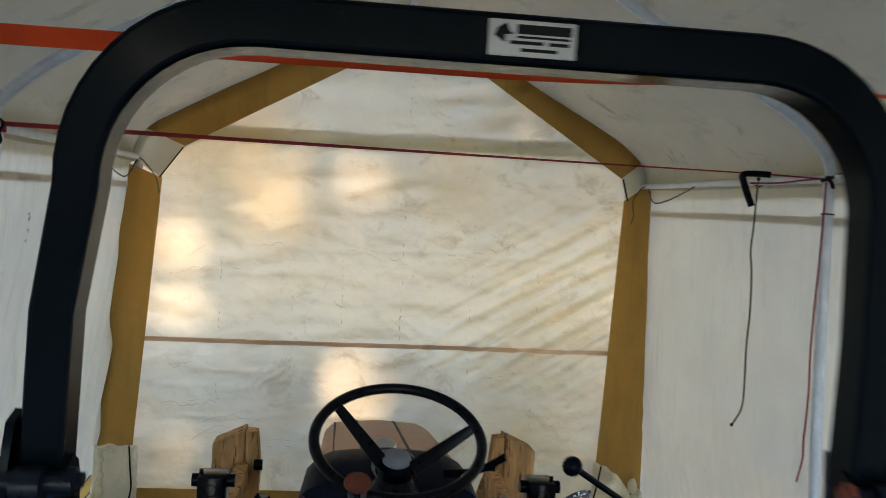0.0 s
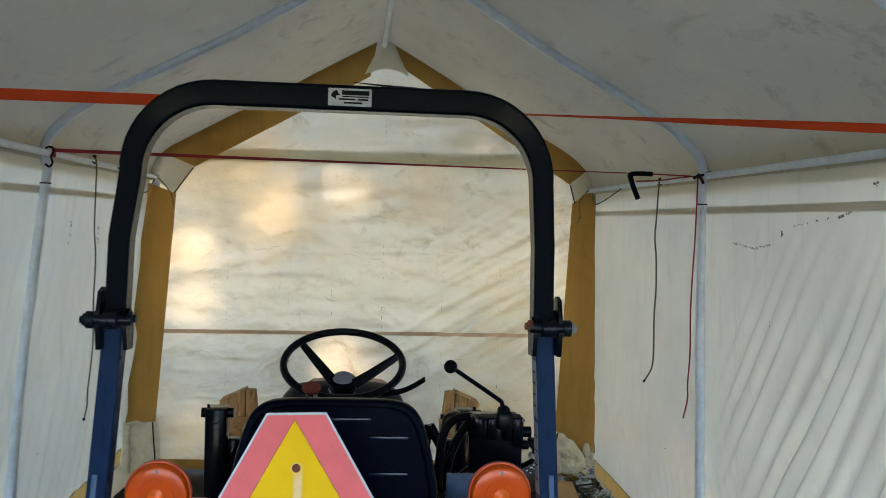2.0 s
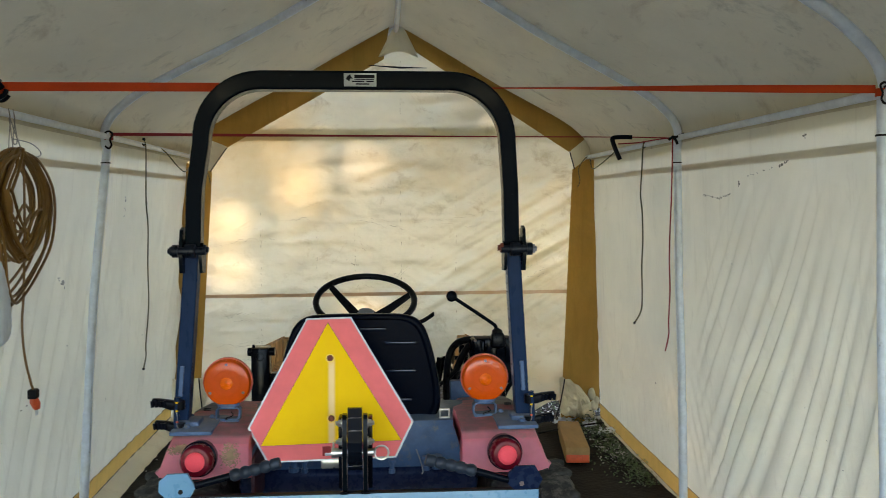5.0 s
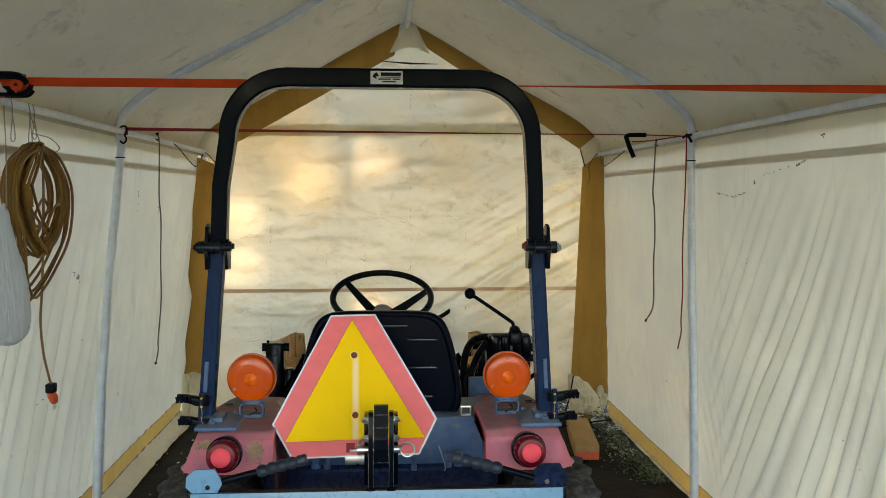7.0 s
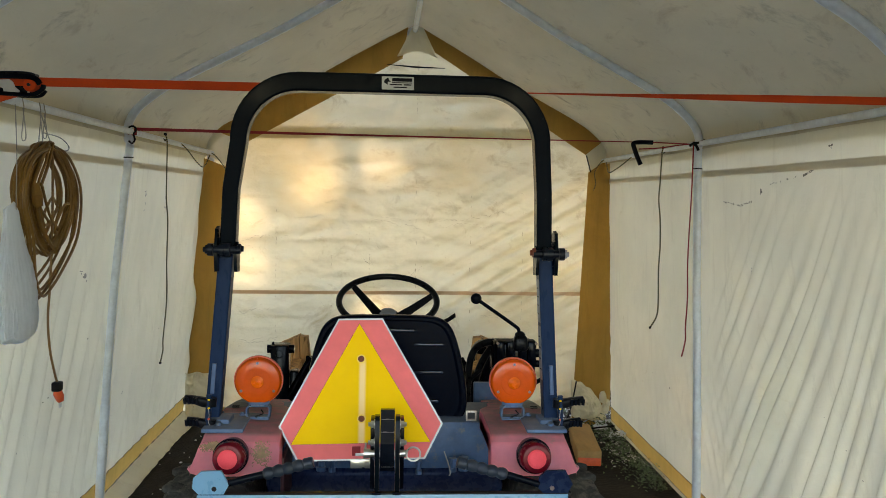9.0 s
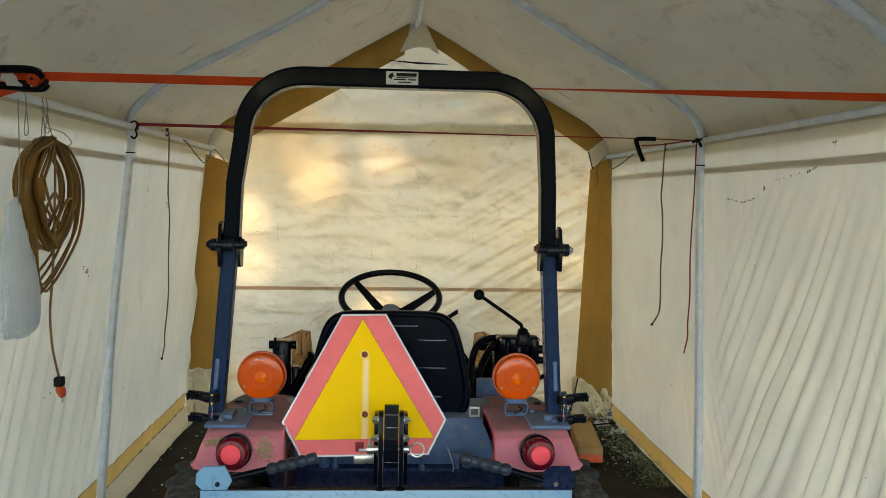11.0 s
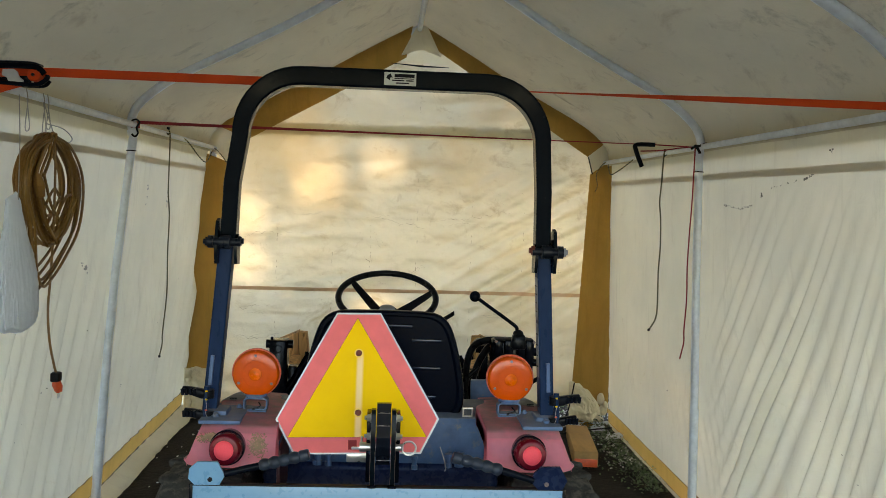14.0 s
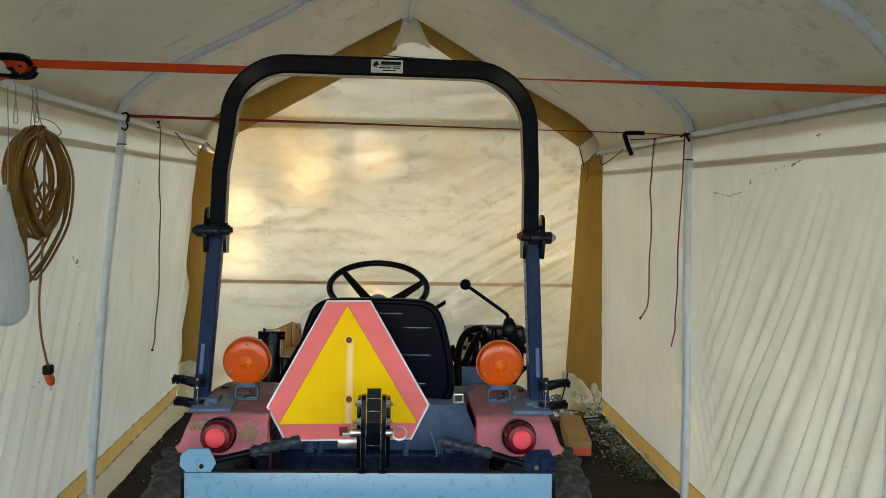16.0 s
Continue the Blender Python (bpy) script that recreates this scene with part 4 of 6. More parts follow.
# fenders with lamps
for s in (-1, 1):
    def fender_at(u, v, s=s):
        line = [(1.702, 0.781), (1.706, 0.797), (1.716, 0.825), (1.728, 0.856), (1.752, 0.874), (1.80, 0.880), (1.95, 0.881), (2.05, 0.872), (2.24, 0.846), (2.40, 0.818), (2.62, 0.70)]
        k = u * (len(line) - 1)
        i = min(int(k), len(line) - 2)
        a, b = Vector(line[i]), Vector(line[i + 1])
        p = a.lerp(b, k - i)
        flare = max(0.0, 0.872 - p.y) * (0.34 if p.x < 1.9 else 0.1)
        inner, outer = 0.268 - flare * 0.1 + 0.045 * smooth_step(2.02, 2.2, p.x), 0.466 + flare
        cross = [(-0.0, -0.05), (0.0, -0.015), (0.012, -0.002), (0.05, 0.0), (0.5, 0.003), (0.95, 0.0), (0.985, -0.003), (1.0, -0.014), (1.002, -0.05)]
        j = min(int(v * (len(cross) - 1)), len(cross) - 2)
        ca, cb = cross[j], cross[j + 1]
        f = v * (len(cross) - 1) - j
        cu, cd = ca[0] + (cb[0] - ca[0]) * f, ca[1] + (cb[1] - ca[1]) * f
        t = (b - a).normalized()
        nrm = Vector((-t.y, t.x))
        return Vector((XC + s * (inner + (outer - inner) * cu), p.x + nrm.x * cd, p.y + nrm.y * cd))
    fb = grid(fender_at, steps(0, 1, 40), steps(0, 1, 32))
    bmesh.ops.solidify(fb, geom=fb.faces[:], thickness=0.004)
    for v in fb.verts:
        low = smooth_step(0.812, 0.781, v.co.z) if v.co.y < 1.75 else 0.0
        edge = smooth_step(0.035, 0.0, XC * s + 0.466 + 0.034 - s * v.co.x)
        v.co.z += 0.020 * low * edge * edge
    fender = part("fender", fb, M_RED, tractor, "faded pinkish red fender with scuffed spots")
    panel = grid(lambda u, v: fender_at(u, v) + Vector((0, 0, 0.0035)), steps(0.68, 0.90, 16), steps(0.47, 0.86, 10))
    bmesh.ops.solidify(panel, geom=panel.faces[:], thickness=0.002)
    part("dust_panel", panel, M_DUSTMAT, fender, "flat panel grey with road dust")
    part("slot", box(*sorted((XC + s * 0.422, XC + s * 0.442)), 2.044, 2.056, 0.868, 0.8785, bevel=0.001), M_INK, fender)
    tx = -0.5385 if s < 0 else 0.223
    tail = part("tail_light", lathe([(0.0, 0.0), (0.0, 0.0405), (-0.004, 0.0405), (-0.030, 0.0395), (-0.046, 0.0365), (-0.0495, 0.034), (-0.0505, 0.030), (-0.0500, 0.022), (-0.0515, 0.0215), (-0.0520, 0.0)], (tx, 1.700, 0.833), (0, 1, -0.12), 36), M_REDLENS, tractor, "round red tail light")
    part("lens_centre", lathe([(-0.0535, 0.0), (-0.0533, 0.014), (-0.0525, 0.0215), (-0.0505, 0.0240)], (tx, 1.700, 0.833), (0, 1, -0.12), 24), M_PALEPINK, tail, "lens centre coloured bright for its shine")
    part("bezel", lathe([(0.040, 0.0), (0.040, 0.042), (0.004, 0.0440), (-0.004, 0.0440), (-0.006, 0.0405), (-0.002, 0.0)], (tx, 1.700, 0.833), (0, 1, -0.12), 36), M_BLACK, tail, "black base cup")
    for a in (90, 210, 330):
        bolt((tx + 0.031 * math.cos(radians(a)), 1.6515, 0.839 + 0.031 * math.sin(radians(a))), (0, -1, 0.12), 0.0030, 0.003, tail, M_REDLENS, "screw")
    # warning lamp on a strap bracket
    lx, ly, lz = XC + s * 0.3455, 1.895, 0.986
    lamp = part("warning_lamp", lathe([(-0.0300, 0.0), (-0.0300, 0.017), (-0.0290, 0.0178), (-0.0288, 0.034), (-0.0282, 0.0347), (-0.0278, 0.053), (-0.0255, 0.0585), (-0.020, 0.0615), (-0.012, 0.0625), (0.016, 0.0625), (0.024, 0.056), (0.031, 0.0)], (lx, ly, lz), (0, 1, 0), 40), M_AMBER, tractor, "round amber warning lamp")
    part("lamp_rim", lathe([(-0.006, 0.0625), (-0.006, 0.0655), (0.006, 0.0655), (0.006, 0.0625)], (lx, ly, lz), (0, 1, 0), 40), M_BOOT, lamp, "orange rim")
    part("lens_boss", lathe([(-0.0325, 0), (-0.0322, 0.0045), (-0.0310, 0.006), (-0.0306, 0.0155), (-0.0298, 0.0165)], (lx, ly, lz), (0, 1, 0), 20), M_GLOW, lamp)
    for a in (90, 210, 330):
        bolt((lx + 0.050 * math.cos(radians(a)), ly - 0.0265, lz + 0.050 * math.sin(radians(a))), (0, -1, 0), 0.0042, 0.004, lamp, M_SCREW, "screw")
    part("lamp_neck", lathe([(0, 0.0), (0, 0.022), (0.004, 0.024), (0.006, 0.030), (0.014, 0.030), (0.016, 0.0)], (lx, ly, 0.916), (0, 0, 1), 20), M_BLUEGREY, lamp)
    loop = [(lx - 0.026, ly, 0.8865), (lx + 0.024, ly, 0.8865), (lx + 0.030, ly, 0.892), (lx + 0.031, ly, 0.911), (lx + 0.026, ly, 0.917), (lx - 0.024, ly, 0.917), (lx - 0.030, ly, 0.911), (lx - 0.031, ly, 0.892)]
    part("lamp_bracket", sweep(loop, rrect(0.0045, 0.034, 0.001), fixed=(0, 1, 0), closed=True), M_BLUEGREY, lamp, "bent steel strap bracket")
    part("bracket_plate", prism([(lx - s * 0.030, 1.872), (lx + s * 0.025, 1.872), (lx + s * 0.055, 1.80), (lx + s * 0.11, 1.79), (lx + s * 0.125, 1.80), (lx + s * 0.125, 1.93), (lx + s * 0.03, 1.935), (lx - s * 0.030, 1.918)], 0.0, 0.0055, Matrix(((1, 0, 0, 0), (0, 0, 1, 0), (0, 1, 0, 0.8805), (0, 0, 0, 1)))), M_BLUEGREY, lamp, "dusty cut steel plate", smooth=False)
    for k, (bx, by) in enumerate(((0.045, 1.90), (0.085, 1.83), (0.10, 1.91))):
        bolt((lx + s * bx, by, 0.886), (0, 0, 1), 0.008, 0.010, lamp, M_BLUEGREY)
    part("lamp_wire", sweep(spline([(lx + 0.008, ly - 0.008, 0.906), (lx + 0.014, ly - 0.02, 0.898), (lx - 0.006, ly - 0.02, 0.890), (lx + 0.004, ly - 0.012, 0.886)], 5), circle(0.0018, 6)), M_INK, lamp)

# scuffed spots on the fender that lost its paint
def scuff(x, z, w, h, seed):
    rnd = random.Random(seed)
    bm = bmesh.new()
    for k in range(620):
        px, pz = x + rnd.gauss(0, w * 0.42), z + rnd.gauss(0, h * 0.42)
        if abs(px - x) > w or abs(pz - z) > h:
            continue
        yy = 1.7155 - (0.82 - pz) * 0.25 - 0.0068 if pz < 0.842 else 1.716 + (pz - 0.82) * 0.42 - 0.0075
        r = rnd.uniform(0.0006, 0.0024)
        v = [bm.verts.new((px + r * math.cos(a) * rnd.uniform(0.6, 1.2), yy, pz + r * math.sin(a) * rnd.uniform(0.6, 1.2))) for a in (0, 1.2, 2.5, 3.8, 5.0)]
        bm.faces.new(v)
    return bm


part("scuff", scuff(-0.465, 0.835, 0.026, 0.030, 5), M_SCUFF, tractor, "scuffed bare spot", smooth=False)
part("scuff", scuff(-0.585, 0.852, 0.035, 0.012, 6), M_SCUFF, tractor, "scuffed bare spot", smooth=False)

# rear wheels
def tyre_mesh(cx, s):
    bm = add_lathe(bmesh.new(), [(-0.115, 0.25), (-0.125, 0.31), (-0.125, 0.38), (-0.105, 0.412), (-0.06, 0.422), (0.06, 0.422), (0.105, 0.412), (0.125, 0.38), (0.125, 0.31), (0.115, 0.25)], (cx, 2.08, 0.263), (1, 0, 0), 48)
    return bm


def tread_lugs(cx, wheel):
    me = None
    for k in range(22):
        for side in (-1, 1):
            a = 2 * math.pi * (k + (0.5 if side > 0 else 0)) / 22
            m = Matrix.Translation((cx, 2.08, 0.263)) @ Matrix.Rotation(a, 4, "X") @ Matrix.Translation((side * 0.062, 0, 0.417)) @ Matrix.Rotation(side * radians(28), 4, "Z")
            if me is None:
                lug = part("lug", box(-0.064, 0.060, -0.022, 0.022, -0.020, 0.0035, bevel=0.010, seg=3), M_TYRE, wheel)
                me = lug.data
            else:
                lug = new("lug", me)
                lug.parent = wheel
            lug.matrix_basis = m


for s in (-1, 1):
    cx = XC + s * 0.498
    wheel = part("rear_wheel", lathe([(-0.10, 0.26), (-0.06, 0.24), (-0.03, 0.10), (0.03, 0.10), (0.06, 0.24), (0.10, 0.26)], (cx, 2.08, 0.263), (1, 0, 0), 32), M_LABEL, tractor, "wheel with pale rim")
    part("tyre", tyre_mesh(cx, s), M_TYRE, wheel, "dusty black lugged tyre")
    tread_lugs(cx, wheel)

# rear body between the fenders
part("rear_cover", box(XC - 0.33, XC + 0.345, 2.0, 2.26, 0.70, 0.845, bevel=0.008), M_BLUEGREY, tractor, "dusty blue-grey rear cover")
part("side_step", box(XC - 0.275, XC - 0.265, 1.80, 2.26, 0.66, 0.80, bevel=0.003), M_MAROON, tractor)
part("transmission_case", box(XC - 0.34, XC + 0.34, 1.99, 3.1, 0.24, 0.72, bevel=0.03, seg=3), M_DARKBLUE, tractor, "oily dark transmission case")
part("axle_housing", cyl((XC - 0.42, 2.08, 0.263), (XC + 0.42, 2.08, 0.263), 0.07, 20), M_DARKBLUE, tractor)
part("pto_cover", lathe([(0.0, 0.0), (0.0, 0.05), (0.05, 0.06), (0.09, 0.06)], (XC, 1.95, 0.52), (0, 1, 0), 20), M_DARKBLUE, tractor)
for x, z, r in ((-0.33, 0.745, 0.014), (-0.30, 0.742, 0.010), (0.035, 0.742, 0.011), (0.065, 0.745, 0.014), (-0.06, 0.735, 0.009)):
    part("hydraulic_fitting", lathe([(0, 0), (0, r), (0.012, r), (0.012, r * 0.7), (0.03, r * 0.7), (0.03, r * 1.1), (0.038, r * 1.1), (0.04, 0)], (x, 1.93, z - 0.02), (0, 0, 1), 8), M_BLUEGREY, tractor)
part("lynch_pin_wire", sweep(spline([(0.005, 1.86, 0.800), (0.016, 1.85, 0.77), (0.022, 1.85, 0.745), (0.02, 1.85, 0.735)], 6), circle(0.0016, 6)), M_WIRE, tractor)
part("latch_eye", sweep([(0.080, 2.02, 0.846), (0.080, 2.02, 0.870), (0.106, 2.02, 0.870), (0.106, 2.02, 0.846)], rrect(0.006, 0.012, 0.001), fixed=(0, 1, 0), closed=True), M_STEEL, tractor, "bright zinc latch eye")
part("top_link", cyl((-0.169, 1.60, 0.86), (-0.16, 2.02, 0.76), 0.016, 12), M_DARKBLUE, tractor)
for s in (-1, 1):
    part("lower_link", sweep([(XC + s * 0.33, 1.60, 0.33), (XC + s * 0.26, 2.1, 0.30)], rrect(0.022, 0.05, 0.004)), M_DARKBLUE, tractor)

# seat
SEAT_OUT = spline([(0.0, 0, 1.088), (0.12, 0, 1.086), (0.172, 0, 1.075), (0.203, 0, 1.045), (0.225, 0, 0.985), (0.244, 0, 0.90), (0.252, 0, 0.83), (0.242, 0, 0.778), (0.196, 0, 0.745), (0.08, 0, 0.735), (0.0, 0, 0.735)], 4)


def seat_ring(y, k, dz=0.0):
    c = Vector((XC, y, 0.971))
    half = [Vector((p.x * k * 0.945, 0, (p.z - 0.91) * k * 0.945 + dz)) for p in SEAT_OUT]
    return [c + p for p in half] + [c + Vector((-p.x, 0, p.z)) for p in half[-2:0:-1]]


seat_bm = bmesh.new()
rings = [[seat_bm.verts.new(p + Vector((0, 0.06 * max(0, p.z - 0.8), 0))) for p in seat_ring(y, k)] for y, k in ((2.068, 0.90), (2.060, 0.93), (2.060, 0.965), (2.066, 0.99), (2.080, 1.0), (2.098, 0.995), (2.115, 0.97), (2.128, 0.93), (2.138, 0.84), (2.142, 0.5))]
for a, b in zip(rings, rings[1:]):
    for i in range(len(a)):
        j = (i + 1) % len(a)
        seat_bm.faces.new((a[i], a[j], b[j], b[i]))
seat_bm.faces.new(rings[0])
seat_bm.faces.new(rings[-1][::-1])
seat = part("seat", seat_bm, M_SEAT, tractor, "black vinyl seat with ribbed back shell")
for x0, x1, z in ((-0.25, -0.073, 1.052), (-0.075, 0.013, 1.011), (-0.075, 0.013, 0.930), (-0.06, 0.0, 0.846), (-0.316, -0.228, 1.011), (-0.316, -0.228, 0.930)):
    part("seat_rib", box(x0, x1, 2.064, 2.078, z - 0.0045, z + 0.0045, bevel=0.003, m=Matrix.Translation((0, 0.06 * max(0, z - 0.8) - 0.004, 0.044))), M_RIB, seat)
part("seat_cushion", box(XC - 0.225, XC + 0.225, 2.12, 2.60, 0.76, 0.85, bevel=0.04, seg=4), M_SEAT, seat)
part("seat_bracket", box(XC - 0.15, XC + 0.15, 2.15, 2.6, 0.62, 0.77, bevel=0.01), M_BLACK, seat)

# steering
WHEEL = Matrix.Translation((-0.149, 2.95, 1.083)) @ Matrix.Rotation(radians(25), 4, "X")
ring = steps(0, 2 * math.pi, 96)[:-1]
rim = sweep([(0.190 * math.cos(a), 0.190 * math.sin(a), 0) for a in ring], circle(0.0125, 10), closed=True, scales=[1 + 0.07 * math.sin(a * 48) for a in ring])
rim.transform(WHEEL)
steer = part("steering_wheel", rim, M_RUBBER, tractor, "black steering wheel with finger grips")
for a in (140, 16):
    c, d = math.cos(radians(a)), math.sin(radians(a))
    sp = sweep([(0.035 * c, 0.02 * d - 0.026, -0.068), (0.09 * c, 0.09 * d - 0.014, -0.050), (0.16 * c, 0.16 * d, -0.018), (0.188 * c, 0.188 * d, 0.0)], rrect(0.030, 0.013, 0.005), scales=[1.2, 1.05, 0.85, 0.7])
    sp.transform(WHEEL)
    part("spoke", sp, M_RUBBER, steer)
hub = lathe([(-0.105, 0.030), (-0.09, 0.048), (-0.066, 0.046), (-0.056, 0.036)], (0, 0, 0), (0, 0, 1), 28)
hub.transform(WHEEL)
part("hub", hub, M_BLACK, steer)
cap = lathe([(-0.058, 0.034), (-0.052, 0.032), (-0.049, 0.026), (-0.048, 0.0)], (0, 0, 0), (0, 0, 1), 28)
cap.transform(WHEEL)
part("hub_cap", cap, M_GREYTRANS, steer, "grey hub cap")
spin = lathe([(0.010, 0.010), (0.014, 0.012), (0.016, 0.026), (0.022, 0.0295), (0.029, 0.027), (0.033, 0.016), (0.034, 0.0)], (-0.092, -0.168, 0), (0, 0, 1), 28)
spin.transform(WHEEL)
spinner = part("spinner_knob", spin, M_BROWNRED, steer, "rusty red spinner knob")
for k, (x, y) in enumerate(((-0.105, -0.160), (-0.079, -0.174))):
    cl = box(x - 0.006, x + 0.006, y - 0.017, y + 0.017, -0.016, 0.017, bevel=0.004)
    cl.transform(WHEEL)
    part("clamp", cl, M_STEEL, spinner, "chrome clamp")
part("column_boot", lathe([(0, 0.03), (0.02, 0.045), (0.09, 0.075), (0.10, 0.0)], (-0.150, 2.998, 0.985), (0, 0.44, -0.9), 20), M_RUBBER, tractor)
part("steering_column", cyl((-0.150, 2.998, 0.985), (-0.152, 3.10, 0.78), 0.026, 16), M_BLACK, tractor)


def loft(rows, parent, name, material, label="", dx=0.0):
    """Rows of (y, half width, foot, top, corner radius)."""
    bm = bmesh.new()
    rr = []
    for y, w, z0, z1, r in rows:
        prof = [(-w, z0)] + [(-w + r - r * math.cos(radians(a)), z1 - r * 0.75 + r * 0.75 * math.sin(radians(a))) for a in (0, 22, 45, 68, 90)]
        prof += [(0, z1 + 0.008)] + [(-x, z) for x, z in prof[::-1]]
        rr.append([bm.verts.new((XC + dx + x, y, z)) for x, z in prof])
    for a, b in zip(rr, rr[1:]):
        for i in range(len(a) - 1):
            bm.faces.new((a[i], a[i + 1], b[i + 1], b[i]))
    bm.faces.new(rr[0])
    bm.faces.new(rr[-1][::-1])
    return part(name, bm, material, parent, label)


hood = loft([(3.285, 0.19, 0.40, 0.928, 0.07), (3.30, 0.195, 0.40, 0.943, 0.07), (3.6, 0.195, 0.40, 0.903, 0.07), (4.0, 0.19, 0.40, 0.850, 0.07), (4.13, 0.186, 0.40, 0.828, 0.07), (4.19, 0.165, 0.42, 0.79, 0.07)], tractor, "hood", M_HOOD, "faded orange-brown hood", 0.012)
for x, w in ((-0.29, 0.006), (-0.215, 0.004), (-0.085, 0.004), (-0.012, 0.006)):
    part("hood_slot", sweep([(x, 3.31, 0.944 - (0.0 if abs(x + 0.15) < 0.12 else 0.012)), (x, 3.6, 0.905 - (0.0 if abs(x + 0.15) < 0.12 else 0.012)), (x, 4.0, 0.852 - (0.0 if abs(x + 0.15) < 0.12 else 0.012)), (x, 4.12, 0.832 - (0.0 if abs(x + 0.15) < 0.12 else 0.012))], rrect(2 * w, 0.010, 0.002), fixed=(1, 0, 0)), M_INK, hood, "black gap line", smooth=False)
dash = loft([(3.075, 0.216, 0.40, 0.902, 0.07), (3.09, 0.222, 0.40, 0.932, 0.07), (3.17, 0.220, 0.40, 0.961, 0.10), (3.25, 0.214, 0.40, 0.968, 0.10), (3.284, 0.208, 0.40, 0.964, 0.10)], tractor, "dashboard", M_DASH, "dark blue dashboard cowl")
for s in (-1, 1):
    part("cowl_edge", sweep([(XC + s * 0.221, 3.082, 0.55), (XC + s * 0.2225, 3.082, 0.80), (XC + s * 0.221, 3.085, 0.862), (XC + s * 0.208, 3.088, 0.902)], rrect(0.012, 0.012, 0.004), fixed=(0, 1, 0)), M_MAROON, dash, "maroon edge trim")
part("gauge", lathe([(0, 0.045), (-0.01, 0.045), (-0.012, 0.038), (-0.008, 0.0)], (-0.155, 3.125, 0.968), (0, 0.6, -0.8), 24), M_GREYTRANS, dash, "round grey gauge")
part("filler_cap", lathe([(0.0, 0.0), (0.0, 0.030), (0.010, 0.034), (0.018, 0.031), (0.022, 0.0)], (-0.157, 3.345, 0.950), (0, -0.25, 1), 20), M_STEEL, hood, "bright filler cap")
part("cap_neck", lathe([(-0.012, 0.036), (0.0, 0.036), (0.001, 0.0)], (-0.157, 3.345, 0.950), (0, -0.25, 1), 20), M_INK, hood)
for x in (-0.30, 0.0):
    part("dash_panel", box(x - 0.055, x + 0.055, 3.05, 3.064, 0.72, 0.82, bevel=0.004), M_BLUEGREY, dash)
part("range_lever", sweep(spline([(-0.02, 3.12, 0.955), (0.04, 3.10, 0.965), (0.085, 3.09, 0.985), (0.125, 3.08, 1.012)], 5), rrect(0.006, 0.022, 0.002), fixed=(0, 0.8, 0.6)), M_BLACK, tractor, "flat black lever")

# front loader stays and arms
for s in (-1, 1):
    X = lambda v: XC + s * v
    post = part("loader_post", box(*sorted((X(0.440), X(0.520))), 3.50, 3.60, 0.0, 0.812, bevel=0.006), M_BLACK, tractor, "black loader upright")
    part("post_gusset", box(*sorted((X(0.398), X(0.437))), 3.53, 3.60, 0.0, 0.69, bevel=0.005), M_BLACK, post)
    part("pivot_pin", cyl((X(0.418), 3.55, 0.79), (X(0.540), 3.55, 0.79), 0.019, 16), M_BLACK, post)
    part("pin_hole", lathe([(0.0, 0.018), (0.006, 0.014), (0.006, 0.0)], (X(0.482), 3.496, 0.775), (0, 1, 0), 16), M_INK, post)
    part("lifting_lug", sweep([(X(0.515), 3.55, 0.805), (X(0.515), 3.55, 0.822)], circle(0.006, 8)), M_BLACK, post)
    i = 0.424 if s < 0 else 0.479
    arm = part("loader_arm", prism([(X(i + 0.17), 0.668), (X(i + 0.052), 0.722), (X(i + 0.050), 0.46), (X(i + 0.17), 0.48)], 4.36, 4.48), M_TAN, tractor, "dusty orange-tan loader arm")
    part("inner_plate", prism([(X(i + 0.044), 0.724), (X(i + 0.004), 0.720), (X(i - 0.010), 0.60), (X(i - 0.006), 0.45), (X(i + 0.042), 0.42)], 4.35, 4.42), M_TAN, arm)
    part("arm_beam", sweep([(X(i + 0.08), 4.46, 0.60), (X(i + 0.08), 4.7, 0.42), (X(i + 0.08), 4.95, 0.20)], rrect(0.06, 0.12, 0.006)), M_TAN, arm)
    part("arm_link", box(*sorted((X(0.455), X(0.505))), 3.60, 4.37, 0.52, 0.60, bevel=0.005), M_TAN, arm)
    part("arm_pin", cyl((X(i + 0.01), 4.34, 0.60), (X(i - 0.022), 4.34, 0.60), 0.020, 12), M_BLACK, arm)
    part("brace", sweep([(X(0.452), 3.52, 0.55), (X(0.335), 3.52, 0.755)], rrect(0.028, 0.03, 0.003)), M_BLACK, post)
    part("brace", sweep([(X(0.335), 3.52, 0.755), (X(0.29), 3.52, 0.50)], rrect(0.028, 0.03, 0.003)), M_BLACK, post)
    part("cylinder", cyl((X(0.405), 3.56, 0.64), (X(0.405), 3.62, 0.44), 0.028, 14), M_BLACK, post)

# loader valve and joystick
valve = part("loader_valve", box(0.238, 0.395, 2.70, 2.82, 0.80, 0.962, bevel=0.010), M_BLACK, tractor, "black hydraulic valve with joystick")
part("valve_cover", box(0.252, 0.390, 2.69, 2.74, 0.964, 0.970, bevel=0.001), M_INK, valve, "thin black cover plate")
for x in (0.262, 0.30, 0.345, 0.378):
    part("spool_block", box(x - 0.016, x + 0.016, 2.684, 2.72, 0.90 if x < 0.35 else 0.88, 0.968, bevel=0.006), M_BLACK, valve)
for x in (0.252, 0.392):
    part("spool_end", cyl((x, 2.682, 0.962), (x, 2.71, 0.962), 0.0052, 12), M_SCREW, valve, "dull steel spool end")
part("side_port", cyl((0.392, 2.70, 0.925), (0.418, 2.70, 0.925), 0.016, 12), M_BLACK, valve)
